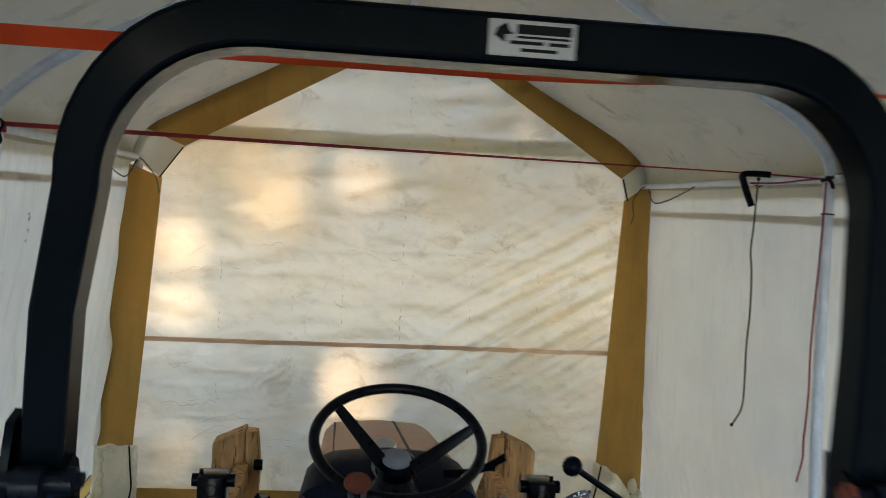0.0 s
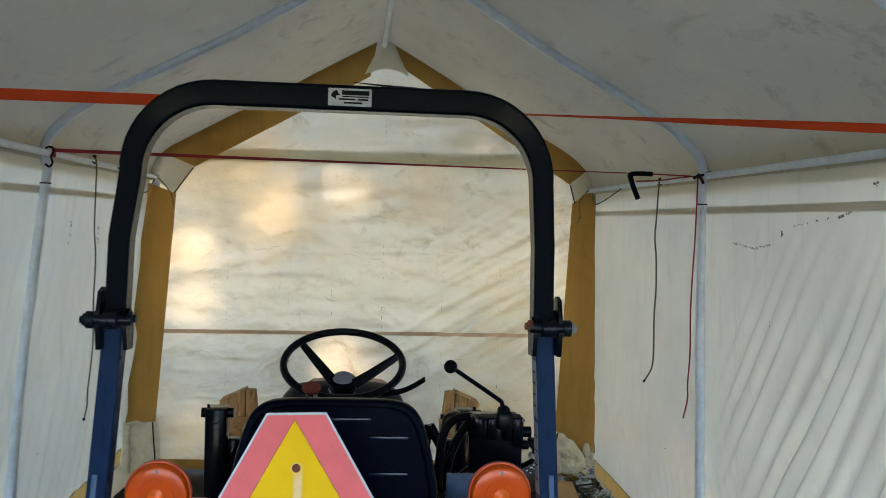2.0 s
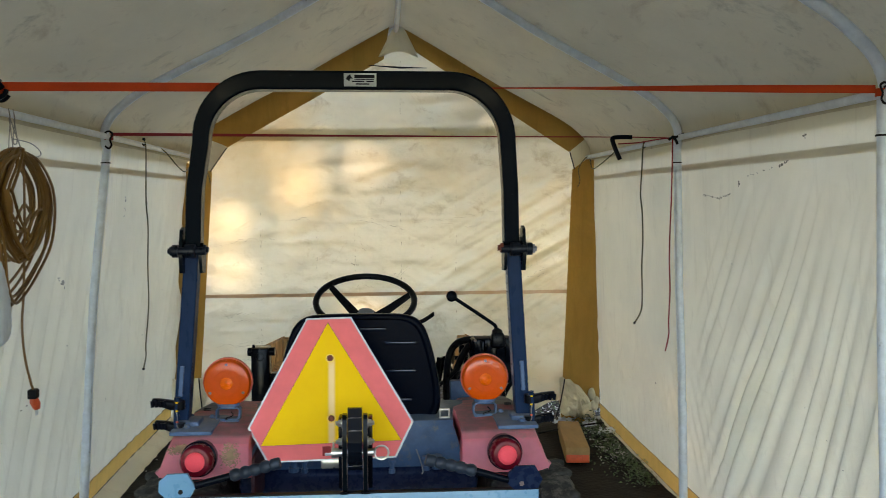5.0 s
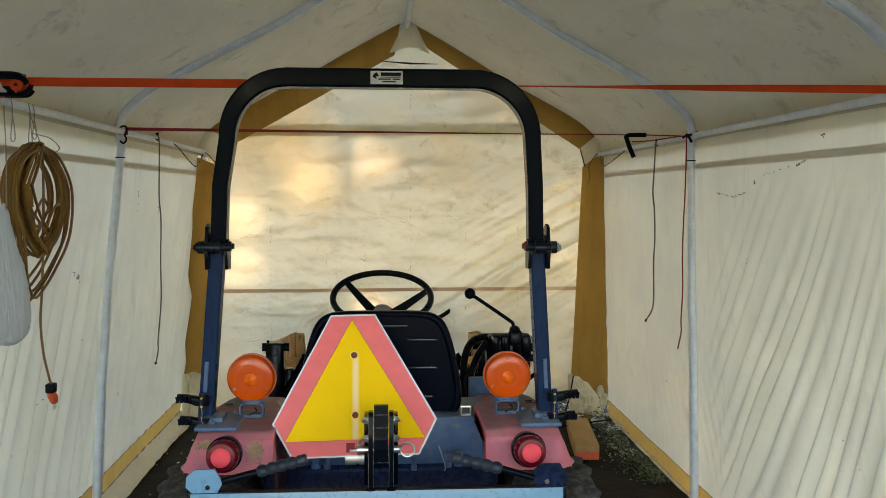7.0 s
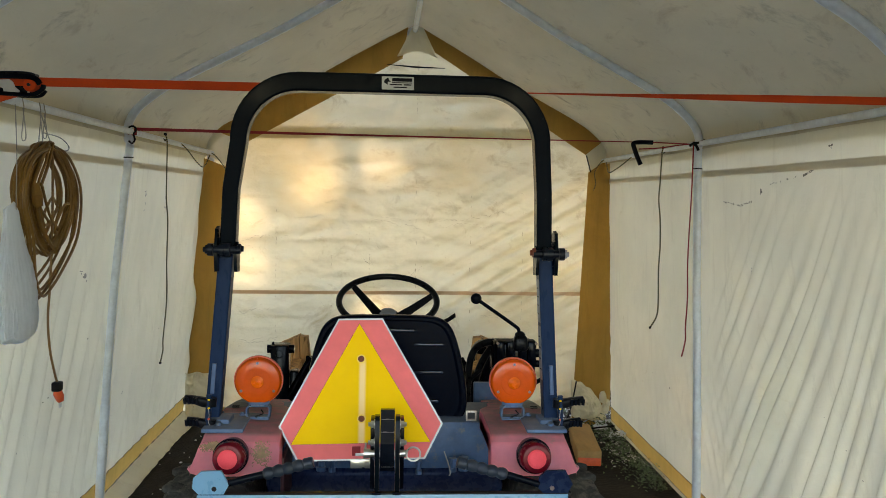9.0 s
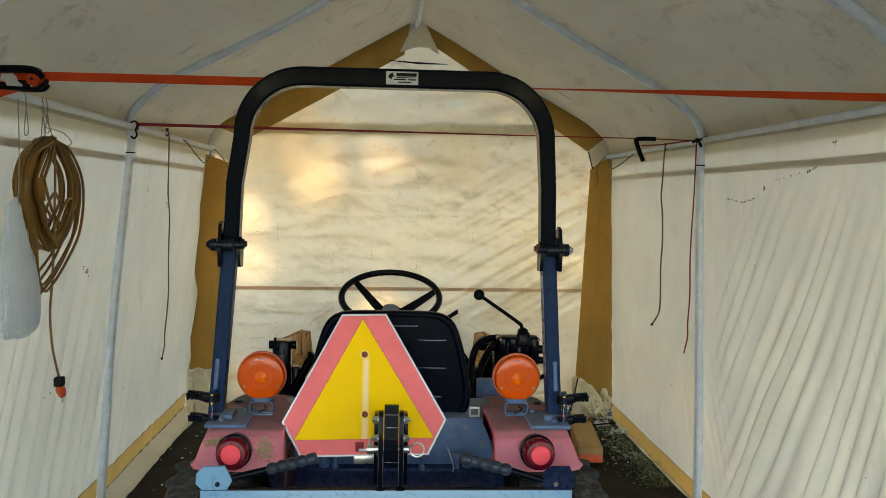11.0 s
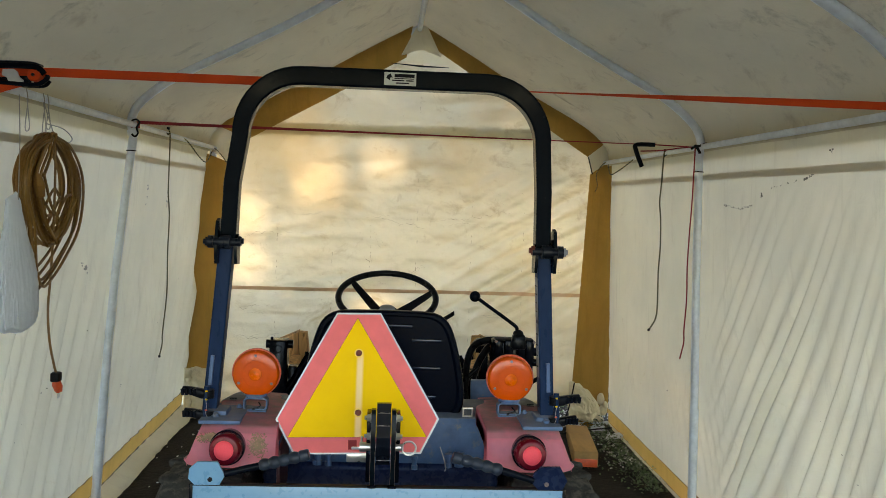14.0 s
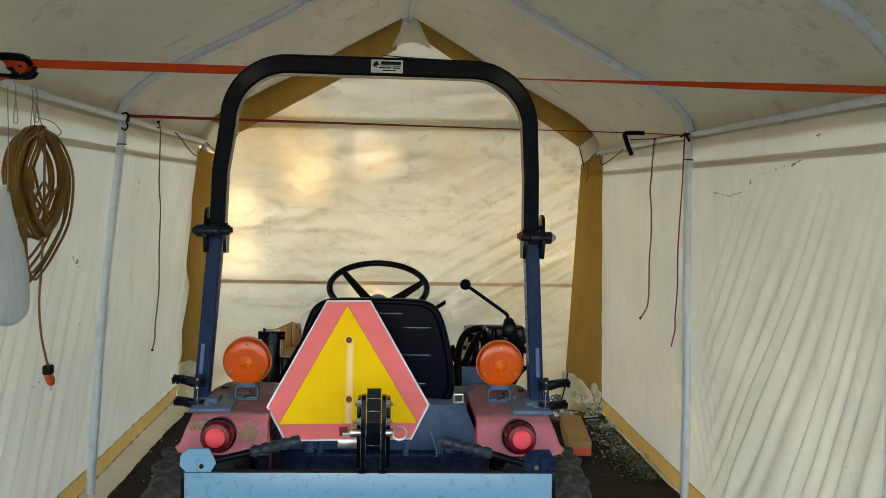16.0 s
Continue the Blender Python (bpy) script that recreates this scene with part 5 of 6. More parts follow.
part("side_port", cyl((0.392, 2.70, 0.885), (0.412, 2.70, 0.885), 0.013, 12), M_BLACK, valve)
bt = box(-0.028, 0.028, -0.022, 0.022, 0.0, 0.058, bevel=0.012, seg=3)
for v in bt.verts:
    k = 1 - 0.22 * smooth_step(0.03, 0.058, v.co.z)
    v.co = Vector((0.334 + v.co.x * k, 2.686 + v.co.y * k, 0.935 + v.co.z))
boot = part("joystick_boot", bt, M_RUBBER, valve, "ribbed black rubber boot")
part("boot_neck", lathe([(0, 0.020), (0.008, 0.018), (0.015, 0.009)], (0.332, 2.686, 0.991), (0, 0, 1), 16), M_RUBBER, boot)
for pts in ([(0.262, 2.78, 0.948), (0.227, 2.79, 0.949), (0.185, 2.80, 0.926), (0.162, 2.80, 0.874), (0.154, 2.80, 0.773), (0.157, 2.80, 0.715), (0.165, 2.82, 0.62)],
            [(0.262, 2.80, 0.935), (0.238, 2.80, 0.922), (0.201, 2.81, 0.853), (0.180, 2.81, 0.766), (0.182, 2.82, 0.66)]):
    part("pressure_hose", sweep(spline(pts, 6), circle(0.0135, 12)), M_RUBBER, valve, "thick black hydraulic hose")
stick = part("joystick", sweep(spline([(0.328, 2.695, 0.985), (0.3285, 2.693, 1.003), (0.326, 2.690, 1.014), (0.317, 2.685, 1.023), (0.27, 2.660, 1.057), (0.22, 2.633, 1.092), (0.166, 2.605, 1.130)], 6), circle(0.0065, 10)), M_BLACK, valve, "bent black lever")
kb = bmesh.new()
bmesh.ops.create_uvsphere(kb, u_segments=20, v_segments=14, radius=0.0195)
kb.transform(Matrix.Translation((0.160, 2.60, 1.134)))
part("knob", kb, M_BLACK, stick, "round black knob")
part("valve_stand", box(0.27, 0.37, 2.73, 2.80, 0.45, 0.82, bevel=0.008), M_BLACK, valve)
for pts in ([(0.26, 2.80, 0.90), (0.225, 2.95, 0.925), (0.215, 3.2, 0.86), (0.235, 3.5, 0.76), (0.25, 3.7, 0.7)], [(0.40, 2.74, 0.885), (0.432, 2.72, 0.875), (0.436, 2.74, 0.83), (0.40, 2.78, 0.79), (0.37, 2.82, 0.72)],
            [(0.205, 2.80, 0.845), (0.15, 2.80, 0.795), (0.10, 2.82, 0.755)], [(0.28, 2.82, 0.80), (0.22, 2.86, 0.74), (0.20, 2.95, 0.64), (0.22, 3.1, 0.56)]):
    part("hydraulic_hose", sweep(spline(pts, 6), circle(0.0085, 10)), M_RUBBER, valve)
for x, z in ((0.425, 0.885), (0.436, 0.868), (0.43, 0.84)):
    part("hose_fitting", lathe([(0, 0), (0, 0.012), (0.014, 0.012), (0.014, 0)], (x, 2.73, z), (0.3, -0.2, 1), 6), M_STEEL if z < 0.88 else M_BLACK, valve)
part("console", box(0.142, 0.240, 2.447, 2.470, 0.55, 0.866, bevel=0.004), M_BLUEGREY, tractor, "blue-grey side console")
part("floor_pan", box(XC - 0.34, XC + 0.34, 2.6, 3.2, 0.38, 0.41, bevel=0.004), M_DARKBLUE, tractor)
for s in (-1, 1):
    fw = part("front_wheel", lathe([(-0.06, 0.14), (-0.08, 0.2), (-0.06, 0.27), (0.06, 0.27), (0.08, 0.2), (0.06, 0.14)], (XC + s * 0.40, 4.05, 0.10), (1, 0, 0), 28), M_TYRE, tractor)
part("front_axle", cyl((XC - 0.38, 4.05, 0.12), (XC + 0.38, 4.05, 0.12), 0.05, 14), M_DARKBLUE, tractor)

# ---- slow-vehicle sign ----
sign = thing("slow_vehicle_sign", (-0.216, 1.80, 0.80), "slow-vehicle sign, yellow triangle with faded red border", "sign")
TILT_SIGN = Matrix.Translation((-0.216, 1.775, 0.80)) @ Matrix.Rotation(radians(-9), 4, "X") @ Matrix.Rotation(radians(-1.2), 4, "Y")
OUT = [(-0.166, 0), (0.166, 0), (0.214, 0.090), (0.058, 0.368), (-0.058, 0.368), (-0.214, 0.090)]
INN = [(-0.1625, 0.0042), (0.1625, 0.0042), (0.2083, 0.0905), (0.056, 0.3635), (-0.056, 0.3635), (-0.2083, 0.0905)]
plate = part("plate", prism(OUT, 0.001, 0.004, TILT_SIGN), M_ALU, sign, "bare aluminium plate", smooth=False)
part("red_border", prism(INN, -0.0005, 0.001, TILT_SIGN), M_PINK, sign, "faded pinkish red reflective border", smooth=False)
TRI = [(-0.181, 0.044), (0.180, 0.044), (-0.003, 0.354)]
part("triangle_edge", prism([(-0.1822, 0.0434), (0.1812, 0.0434), (-0.003, 0.3555)], -0.0012, -0.0005, TILT_SIGN), M_BROWNRED, sign, "dark edge line", smooth=False)
part("yellow_triangle", prism(TRI, -0.0022, -0.0012, TILT_SIGN), M_YELLOW, sign, "fluorescent yellow triangle", smooth=False)
for z in (0.262, 0.107):
    halo = lathe([(-0.0034, 0.0), (-0.0030, 0.0115)], (0.001, 0, z), (0, 1, 0), 20)
    halo.transform(TILT_SIGN)
    part("washer_stain", halo, M_FADING, sign)
    head = lathe([(-0.0085, 0.0), (-0.008, 0.006), (-0.0034, 0.0085)], (0.001, 0, z), (0, 1, 0), 10)
    head.transform(TILT_SIGN)
    part("bolt", head, M_BROWNRED, sign, "rusty bolt head")
part("small_sticker", prism([(-0.024, 0.012), (-0.002, 0.012), (-0.002, 0.036), (-0.024, 0.036)], -0.0012, -0.0005, TILT_SIGN), M_CRIMSON, sign, smooth=False)
part("sign_bracket", box(-0.245, -0.185, 1.785, 2.02, 0.775, 0.802, bevel=0.003), M_STEEL, sign, "zinc bracket")

# ---- quick hitch ----
hitch = thing("quick_hitch", (XC, 1.56, GROUND), "pale blue-grey quick hitch frame with black grips", "hitch")
BX0, BX1 = -0.612, 0.268
bar = part("cross_bar", box(BX0, BX1, 1.565, 1.575, 0.655, 0.768, bevel=0.002), M_SKYBLUE, hitch, "pale blue-grey cross bar")
part("bar_edge", box(BX0, BX1, 1.563, 1.577, 0.767, 0.771, bevel=0.0), M_INK, bar, "worn black edge", smooth=False)
for s in (-1, 1):
    x = BX0 if s < 0 else BX1
    part("upright", box(*sorted((x, x - s * 0.05)), 1.575, 1.66, 0.28, 0.655, bevel=0.003), M_BLACK, hitch)
    part("bar_end", box(*sorted((x, x + s * 0.007)), 1.562, 1.63, 0.62, 0.771, bevel=0.001), M_BLACK, bar, "black end plate")
    cx = -0.576 if s < 0 else 0.232
    oct_ = [(-0.042, -0.006), (-0.024, 0.027), (0.022, 0.026), (0.040, 0.010), (0.042, -0.014), (0.028, -0.028), (-0.030, -0.028)]
    # left plate coloured pale and right one dark, as each would mirror the sky
    lever = part("lever_plate", prism([(cx - s * a if s < 0 else cx + -a, 0.803 + b) for a, b in ([(-p, q) for p, q in oct_] if s < 0 else oct_)], 1.545, 1.553), M_SKYBLUE if s < 0 else M_DARKBLUE, hitch, "cut steel plate, coloured pale as if mirroring the sky" if s < 0 else "cut steel plate, coloured dark as if turned from the sky", smooth=False)
    bolt((cx - s * 0.008, 1.546, 0.788), (0, -1, 0), 0.006, 0.006, lever, M_SCREW if s > 0 else M_INK)
    a, b = ((-0.535, 0.801), (-0.455, 0.821)) if s < 0 else ((0.193, 0.796), (0.116, 0.819))
    c = (-0.340, 0.850) if s < 0 else (-0.003, 0.850)
    part("lever_rod", cyl((a[0], 1.549, a[1]), (b[0], 1.549, b[1]), 0.0085, 12), M_BLACK, lever)
    pts = [Vector((b[0], 1.549, b[1])).lerp(Vector((c[0], 1.549, c[1])), t) for t in steps(0, 1, 40)]
    part("grip", sweep(pts, circle(0.0125, 14), scales=[(0.7 if i in (0, 40) else 0.88) + (0.30 * abs(math.sin(i / 40 * math.pi * 5.0)) if i < 33 else 0.22) for i in range(41)]), M_GRIP, lever, "ribbed black rubber grip")
hook = part("hook_box", prism([(1.585, 0.969), (1.564, 0.971), (1.562, 0.948), (1.560, 0.918), (1.557, 0.890), (1.558, 0.868), (1.563, 0.845), (1.574, 0.826), (1.588, 0.816), (1.612, 0.816), (1.612, 0.95)], -0.1845, -0.1510, axis="x"), M_GLOSS, hitch, "glossy black hook box", crisp=8)
CHEEK = [(1.566, 0.768), (1.618, 0.768), (1.622, 0.925), (1.604, 0.950), (1.572, 0.953), (1.564, 0.944), (1.556, 0.915), (1.552, 0.880), (1.556, 0.840)]
for x0, x1, s in ((-0.1975, -0.1865, -1), (-0.1490, -0.1385, 1)):
    part("hook_cheek", prism(CHEEK, x0, x1, axis="x"), M_HOOP, hook, crisp=20)
    part("rear_cheek", box(*sorted((x0 if s < 0 else x1, (x0 if s < 0 else x1) + s * 0.011)), 1.60, 1.66, 0.768, 0.935, bevel=0.003), M_BLACK, hook)
    # glints along the cheek edges, drawn as thin pale strips
    for xe in (x0, x1):
        part("edge_glint", sweep([(xe, 1.5665, 0.772), (xe, 1.561, 0.80), (xe, 1.5565, 0.835), (xe, 1.554, 0.86), (xe, 1.5525, 0.88), (xe, 1.5535, 0.895), (xe, 1.5565, 0.915), (xe, 1.561, 0.935), (xe, 1.5645, 0.9445)], circle(0.0005, 5), scales=[1.2, 0.5, 1.3, 0.4, 1.0, 0.3, 0.9, 0.5, 1.2]), M_SCREW, hook, "pale strip drawn for the glint along the edge")
    for z in (0.933, 0.889):
        xo = x0 if s < 0 else x1
        part("washer", cyl((xo, 1.575, z), (xo + s * 0.002, 1.575, z), 0.0115, 16), M_STEEL, hook)
        bolt((xo + s * 0.002, 1.575, z), (s, 0, 0), 0.0095, 0.014, hook)
    part("weld_bead", sweep([((x0 + x1) / 2 - 0.010, 1.558, 0.771), ((x0 + x1) / 2 - 0.003, 1.555, 0.773), ((x0 + x1) / 2 + 0.004, 1.556, 0.772), ((x0 + x1) / 2 + 0.010, 1.558, 0.771)], circle(0.0045, 8), scales=[0.7, 1.1, 0.9, 0.6]), M_BLACK, hook)
for z, y, w in ((0.948, 1.5622, 0.8), (0.918, 1.5592, 1.0), (0.832, 1.568, 0.6)):
    part("hook_step", sweep([(-0.1838, y, z), (-0.172, y, z + 0.0005), (-0.160, y, z), (-0.1518, y, z + 0.0006)], circle(0.0007 * w, 5), scales=[0.5, 1.3, 0.6, 1.0]), M_STEEL, hook)
part("hitch_pin", cyl((-0.222, 1.585, 0.860), (-0.119, 1.585, 0.860), 0.0085, 16), M_STEEL, hook, "bright steel pin")
part("pin_collar", cyl((-0.224, 1.585, 0.860), (-0.208, 1.585, 0.860), 0.0115, 16), M_STEEL, hook)
part("pin_clip", cyl((-0.220, 1.585, 0.868), (-0.219, 1.583, 0.886), 0.0024, 8), M_STEEL, hook)
part("pin_ring", sweep([(-0.106 + 0.0165 * math.cos(a), 1.572, 0.862 + 0.0165 * math.sin(a)) for a in steps(0, 2 * math.pi, 28)[:-1]], circle(0.0024, 8), closed=True), M_STEEL, hook, "steel lynch ring")
part("silver_tab", box(-0.247, -0.218, 1.70, 1.704, 0.820, 0.827, bevel=0.001), M_ALU, hook)

hitch.location += Vector((0.018, 0.0, 0.013))

# ---- straps, cords and hangings ----
strap = thing("orange_strap", (0, 2.10, 1.8), "orange ratchet strap stretched across the shelter", "strap")


def ribbon(x0, x1, n, twist, width):
    """Webbing stretched along x, turned about its length by twist(x) radians."""
    bm, prev = bmesh.new(), None
    for x in steps(x0, x1, n):
        a = twist(x)
        d, q = Vector((0, math.sin(a), math.cos(a))) * width / 2, Vector((0, math.cos(a), -math.sin(a))) * 0.001
        c = Vector((x, 2.095, 1.793 + 0.006 * (x - x0) / (x1 - x0)))
        cur = [bm.verts.new(c + e) for e in (d + q, d - q, -d - q, -d + q)]
        if prev:
            for k in range(4):
                bm.faces.new((prev[k], prev[(k + 1) % 4], cur[(k + 1) % 4], cur[k]))
        prev = cur
    return bm


part("webbing", ribbon(-1.30, 1.40, 90, lambda x: radians(78) * smooth_step(-0.15, 0.22, x) - radians(64) * smooth_step(0.26, 1.3, x), 0.0250), M_ORANGE, strap)
rat = part("ratchet", sweep(spline([(-1.335, 2.080, 1.800), (-1.25, 2.080, 1.806), (-1.175, 2.080, 1.806), (-1.150, 2.080, 1.800), (-1.138, 2.080, 1.786)], 5), rrect(0.016, 0.010, 0.004), fixed=(0, 1, 0)), M_BLACK, strap, "black steel ratchet")
part("ratchet_handle", sweep(spline([(-1.340, 2.098, 1.806), (-1.25, 2.098, 1.812), (-1.18, 2.098, 1.812), (-1.154, 2.098, 1.806)], 5), rrect(0.018, 0.034, 0.007), fixed=(0, 1, 0)), M_RUBBER, rat, "black handle grip")
part("ratchet_rail", sweep(spline([(-1.335, 2.112, 1.795), (-1.25, 2.112, 1.800), (-1.175, 2.112, 1.800), (-1.145, 2.112, 1.785)], 5), rrect(0.016, 0.008, 0.003), fixed=(0, 1, 0)), M_BLACK, rat)
part("lower_rail", sweep(spline([(-1.338, 2.082, 1.757), (-1.26, 2.082, 1.758), (-1.19, 2.082, 1.755), (-1.155, 2.082, 1.757), (-1.132, 2.082, 1.772), (-1.128, 2.082, 1.784)], 5), rrect(0.012, 0.012, 0.004), fixed=(0, 1, 0)), M_BLACK, rat)
part("lower_rail", sweep(spline([(-1.338, 2.112, 1.757), (-1.26, 2.112, 1.758), (-1.19, 2.112, 1.755), (-1.150, 2.112, 1.757), (-1.134, 2.112, 1.772)], 5), rrect(0.012, 0.010, 0.003), fixed=(0, 1, 0)), M_BLACK, rat)
part("ratchet_back", box(-1.34, -1.185, 2.108, 2.114, 1.757, 1.803, bevel=0.002), M_BLACK, rat)
part("ratchet_drum", lathe([(0.0, 0.0), (0.0, 0.016), (0.003, 0.0185), (0.016, 0.0178), (0.030, 0.0185), (0.033, 0.016), (0.033, 0.0)], (-1.168, 2.080, 1.783), (0, 1, 0), 20), M_ORANGE, rat, "wound orange webbing")
for y in (2.115,):
    teeth = [(-1.168 + (0.0225 if k % 2 else 0.0185) * math.cos(math.pi * k / 13 + (0.12 if k % 2 else 0)), 1.783 + (0.0225 if k % 2 else 0.0185) * math.sin(math.pi * k / 13 + (0.12 if k % 2 else 0))) for k in range(26)]
    gear = prism([(x, z) for x, z in teeth], y, y + 0.003)
    part("ratchet_gear", gear, M_HINGE, rat, smooth=False)
part("ratchet_pawl", prism([(-1.252, 1.795), (-1.222, 1.797), (-1.212, 1.790), (-1.206, 1.775), (-1.194, 1.766), (-1.196, 1.760), (-1.236, 1.760), (-1.240, 1.772), (-1.254, 1.778)], 2.079, 2.083), M_ALU, rat, "grey steel pawl", smooth=False)
part("pawl_spring", cyl((-1.30, 2.088, 1.780), (-1.235, 2.088, 1.780), 0.006, 10), M_BOOT, rat, "orange webbing end")
part("axle_bolt", cyl((-1.168, 2.074, 1.783), (-1.168, 2.122, 1.783), 0.0045, 10), M_HINGE, rat)
part("strap_tail", sweep(spline([(-1.20, 2.09, 1.762), (-1.24, 2.085, 1.748), (-1.28, 2.08, 1.735), (-1.36, 2.08, 1.728), (-1.40, 2.09, 1.76)], 5), rrect(0.022, 0.0015, 0.0006), fixed=(0, 0.9, 0.3)), M_ORANGE, strap)
part("webbing_short", sweep([(-1.33, 2.095, 1.79), (-1.42, 2.10, 1.79)], rrect(0.025, 0.002, 0.0008), fixed=(0, 1, 0)), M_ORANGE, strap)


def hook_shape(x, y, z, sgn, parent, size=1.0):
    pts = [(x - sgn * 0.012 * size, y - 0.012, z + 0.004), (x - sgn * 0.02 * size, y - 0.025, z + 0.014 * size), (x, y - 0.03, z + 0.022 * size), (x + sgn * 0.016 * size, y - 0.03, z + 0.008 * size), (x + sgn * 0.004, y - 0.03, z - 0.018 * size), (x + sgn * 0.010 * size, y - 0.03, z - 0.045 * size), (x - sgn * 0.004, y - 0.03, z - 0.062 * size), (x - sgn * 0.02 * size, y - 0.03, z - 0.050 * size)]
    return part("s_hook", sweep(spline(pts, 5), circle(0.0045 * size, 8)), M_INK, parent, "black coated hook")


hook_shape(1.412, 2.10, 1.800, -1, strap, 0.75)
part("pole_wrap", lathe([(-0.012, 0.0215), (-0.012, 0.0245), (0.012, 0.0245), (0.012, 0.0215)], (1.44, 2.12, 1.792), (0, 0, 1), 16), M_ORANGE, strap)

red = thing("red_strap", (0, 3.97, 1.8), "thin dark red strap stretched across the shelter", "strap")
part("webbing", sweep([(-1.40, 3.965, 1.800), (-0.9, 3.965, 1.797), (-0.2, 3.965, 1.794), (0.5, 3.965, 1.791), (1.10, 3.965, 1.790)], [(0.008, 0), (0, 0.002), (-0.008, 0), (0, -0.002)], fixed=(0, 1, 0), scales=[1.0, 0.9, 0.6, 0.4, 0.3]), M_CRIMSON, red)
part("pole_wrap", lathe([(-0.010, 0.0215), (-0.010, 0.0245), (0.010, 0.0245), (0.010, 0.0215)], (-1.427, 4.02, 1.785), (0, 0, 1), 16), M_CRIMSON, red)
hook_shape(-1.405, 3.99, 1.792, 1, red)
buckle = part("buckle", sweep(spline([(1.185, 3.962, 1.789), (1.12, 3.962, 1.789), (1.086, 3.962, 1.783), (1.090, 3.962, 1.76), (1.105, 3.962, 1.72), (1.125, 3.962, 1.676)], 4), rrect(0.022, 0.020, 0.006), fixed=(0, 1, 0)), M_BLACK, red, "black cam buckle handle")
part("webbing", sweep([(1.18, 3.965, 1.79), (1.40, 3.975, 1.786)], rrect(0.006, 0.003, 0.001), fixed=(0, 1, 0)), M_CRIMSON, red)
part("webbing", sweep(spline([(1.115, 3.965, 1.755), (1.22, 3.965, 1.762), (1.32, 3.97, 1.778), (1.39, 3.975, 1.787)], 5), rrect(0.006, 0.003, 0.001), fixed=(0, 1, 0)), M_CRIMSON, red)
part("knot", sweep(spline([(1.375, 3.96, 1.775), (1.395, 3.95, 1.79), (1.42, 3.965, 1.792), (1.44, 3.985, 1.80), (1.47, 3.99, 1.81)], 5), circle(0.006, 8)), M_INK, red)
part("knot", sweep(spline([(1.39, 3.955, 1.795), (1.408, 3.95, 1.775), (1.42, 3.955, 1.755)], 5), circle(0.007, 8)), M_INK, red)
part("hanging_end", sweep(spline([(1.398, 3.965, 1.785), (1.397, 3.965, 1.65), (1.395, 3.965, 1.497), (1.390, 3.965, 1.35), (1.387, 3.965, 1.174), (1.392, 3.965, 1.0), (1.386, 3.965, 0.848), (1.388, 3.965, 0.78), (1.371, 3.965, 0.693)], 5), circle(0.0035, 6)), M_CRIMSON, red, "hanging red cord end")


def speckled(name):
    m = mat(name, (0.03, 0.035, 0.025), 0.85)
    n, l = m.node_tree.nodes, m.node_tree.links
    w = n.new("ShaderNodeTexWave")
    w.wave_type, w.bands_direction = "BANDS", "Z"
    w.inputs["Scale"].default_value = 28.0
    r = n.new("ShaderNodeMapRange")
    r.inputs["From Min"].default_value, r.inputs["From Max"].default_value = 0.66, 0.76
    x = n.new("ShaderNodeMix")
    x.data_type = "RGBA"
    x.inputs["A"].default_value, x.inputs["B"].default_value = (0.02, 0.024, 0.018, 1), (0.36, 0.32, 0.16, 1)
    tc = n.new("ShaderNodeTexCoord")
    l.new(tc.outputs["Object"], w.inputs["Vector"])
    l.new(w.outputs["Fac"], r.inputs["Value"])
    l.new(r.outputs["Result"], x.inputs["Factor"])
    l.new(x.outputs["Result"], n["Principled BSDF"].inputs["Base Color"])
    return m


M_PARACORD = speckled("speckled_black_cord")


def hanging_cord(pts, label):
    c = thing("hanging_cord", Vector(pts[0]), label, "cord", "cords hanging from the eaves")
    part("cord", sweep(spline(pts, 5), circle(0.0042, 6)), M_PARACORD, c)
    p, q = Vector(pts[0]), Vector(pts[-1])
    part("knot", lathe([(-0.008, 0), (-0.006, 0.007), (0.006, 0.008), (0.010, 0)], p, (0.3, 1, 0), 10), M_INK, c)
    part("toggle", sweep([p + Vector((0, -0.035, -0.028)), p + Vector((0, 0, -0.034)), p + Vector((0, 0.03, -0.024))], circle(0.005, 6), scales=[0.5, 1, 0.5]), M_INK, c)
    part("end_knot", lathe([(-0.008, 0), (-0.004, 0.007), (0.005, 0.007), (0.009, 0)], q, (0, 0.2, 1), 8), M_INK, c)
    return c


hanging_cord([(-1.385, 4.52, 1.815), (-1.372, 4.51, 1.77), (-1.372, 4.5, 1.60), (-1.374, 4.5, 1.462), (-1.366, 4.5, 1.33), (-1.372, 4.5, 1.119), (-1.372, 4.5, 0.9), (-1.392, 4.5, 0.678), (-1.392, 4.5, 0.62), (-1.407, 4.5, 0.545)], "speckled black cord hanging down the cream wall")
hanging_cord([(1.413, 4.52, 1.80), (1.405, 4.51, 1.75), (1.396, 4.5, 1.60), (1.391, 4.5, 1.50), (1.402, 4.5, 1.40), (1.407, 4.5, 1.241), (1.402, 4.5, 1.10), (1.406, 4.5, 0.914), (1.398, 4.5, 0.83), (1.362, 4.5, 0.766)], "speckled black cord with a kinked lower end")
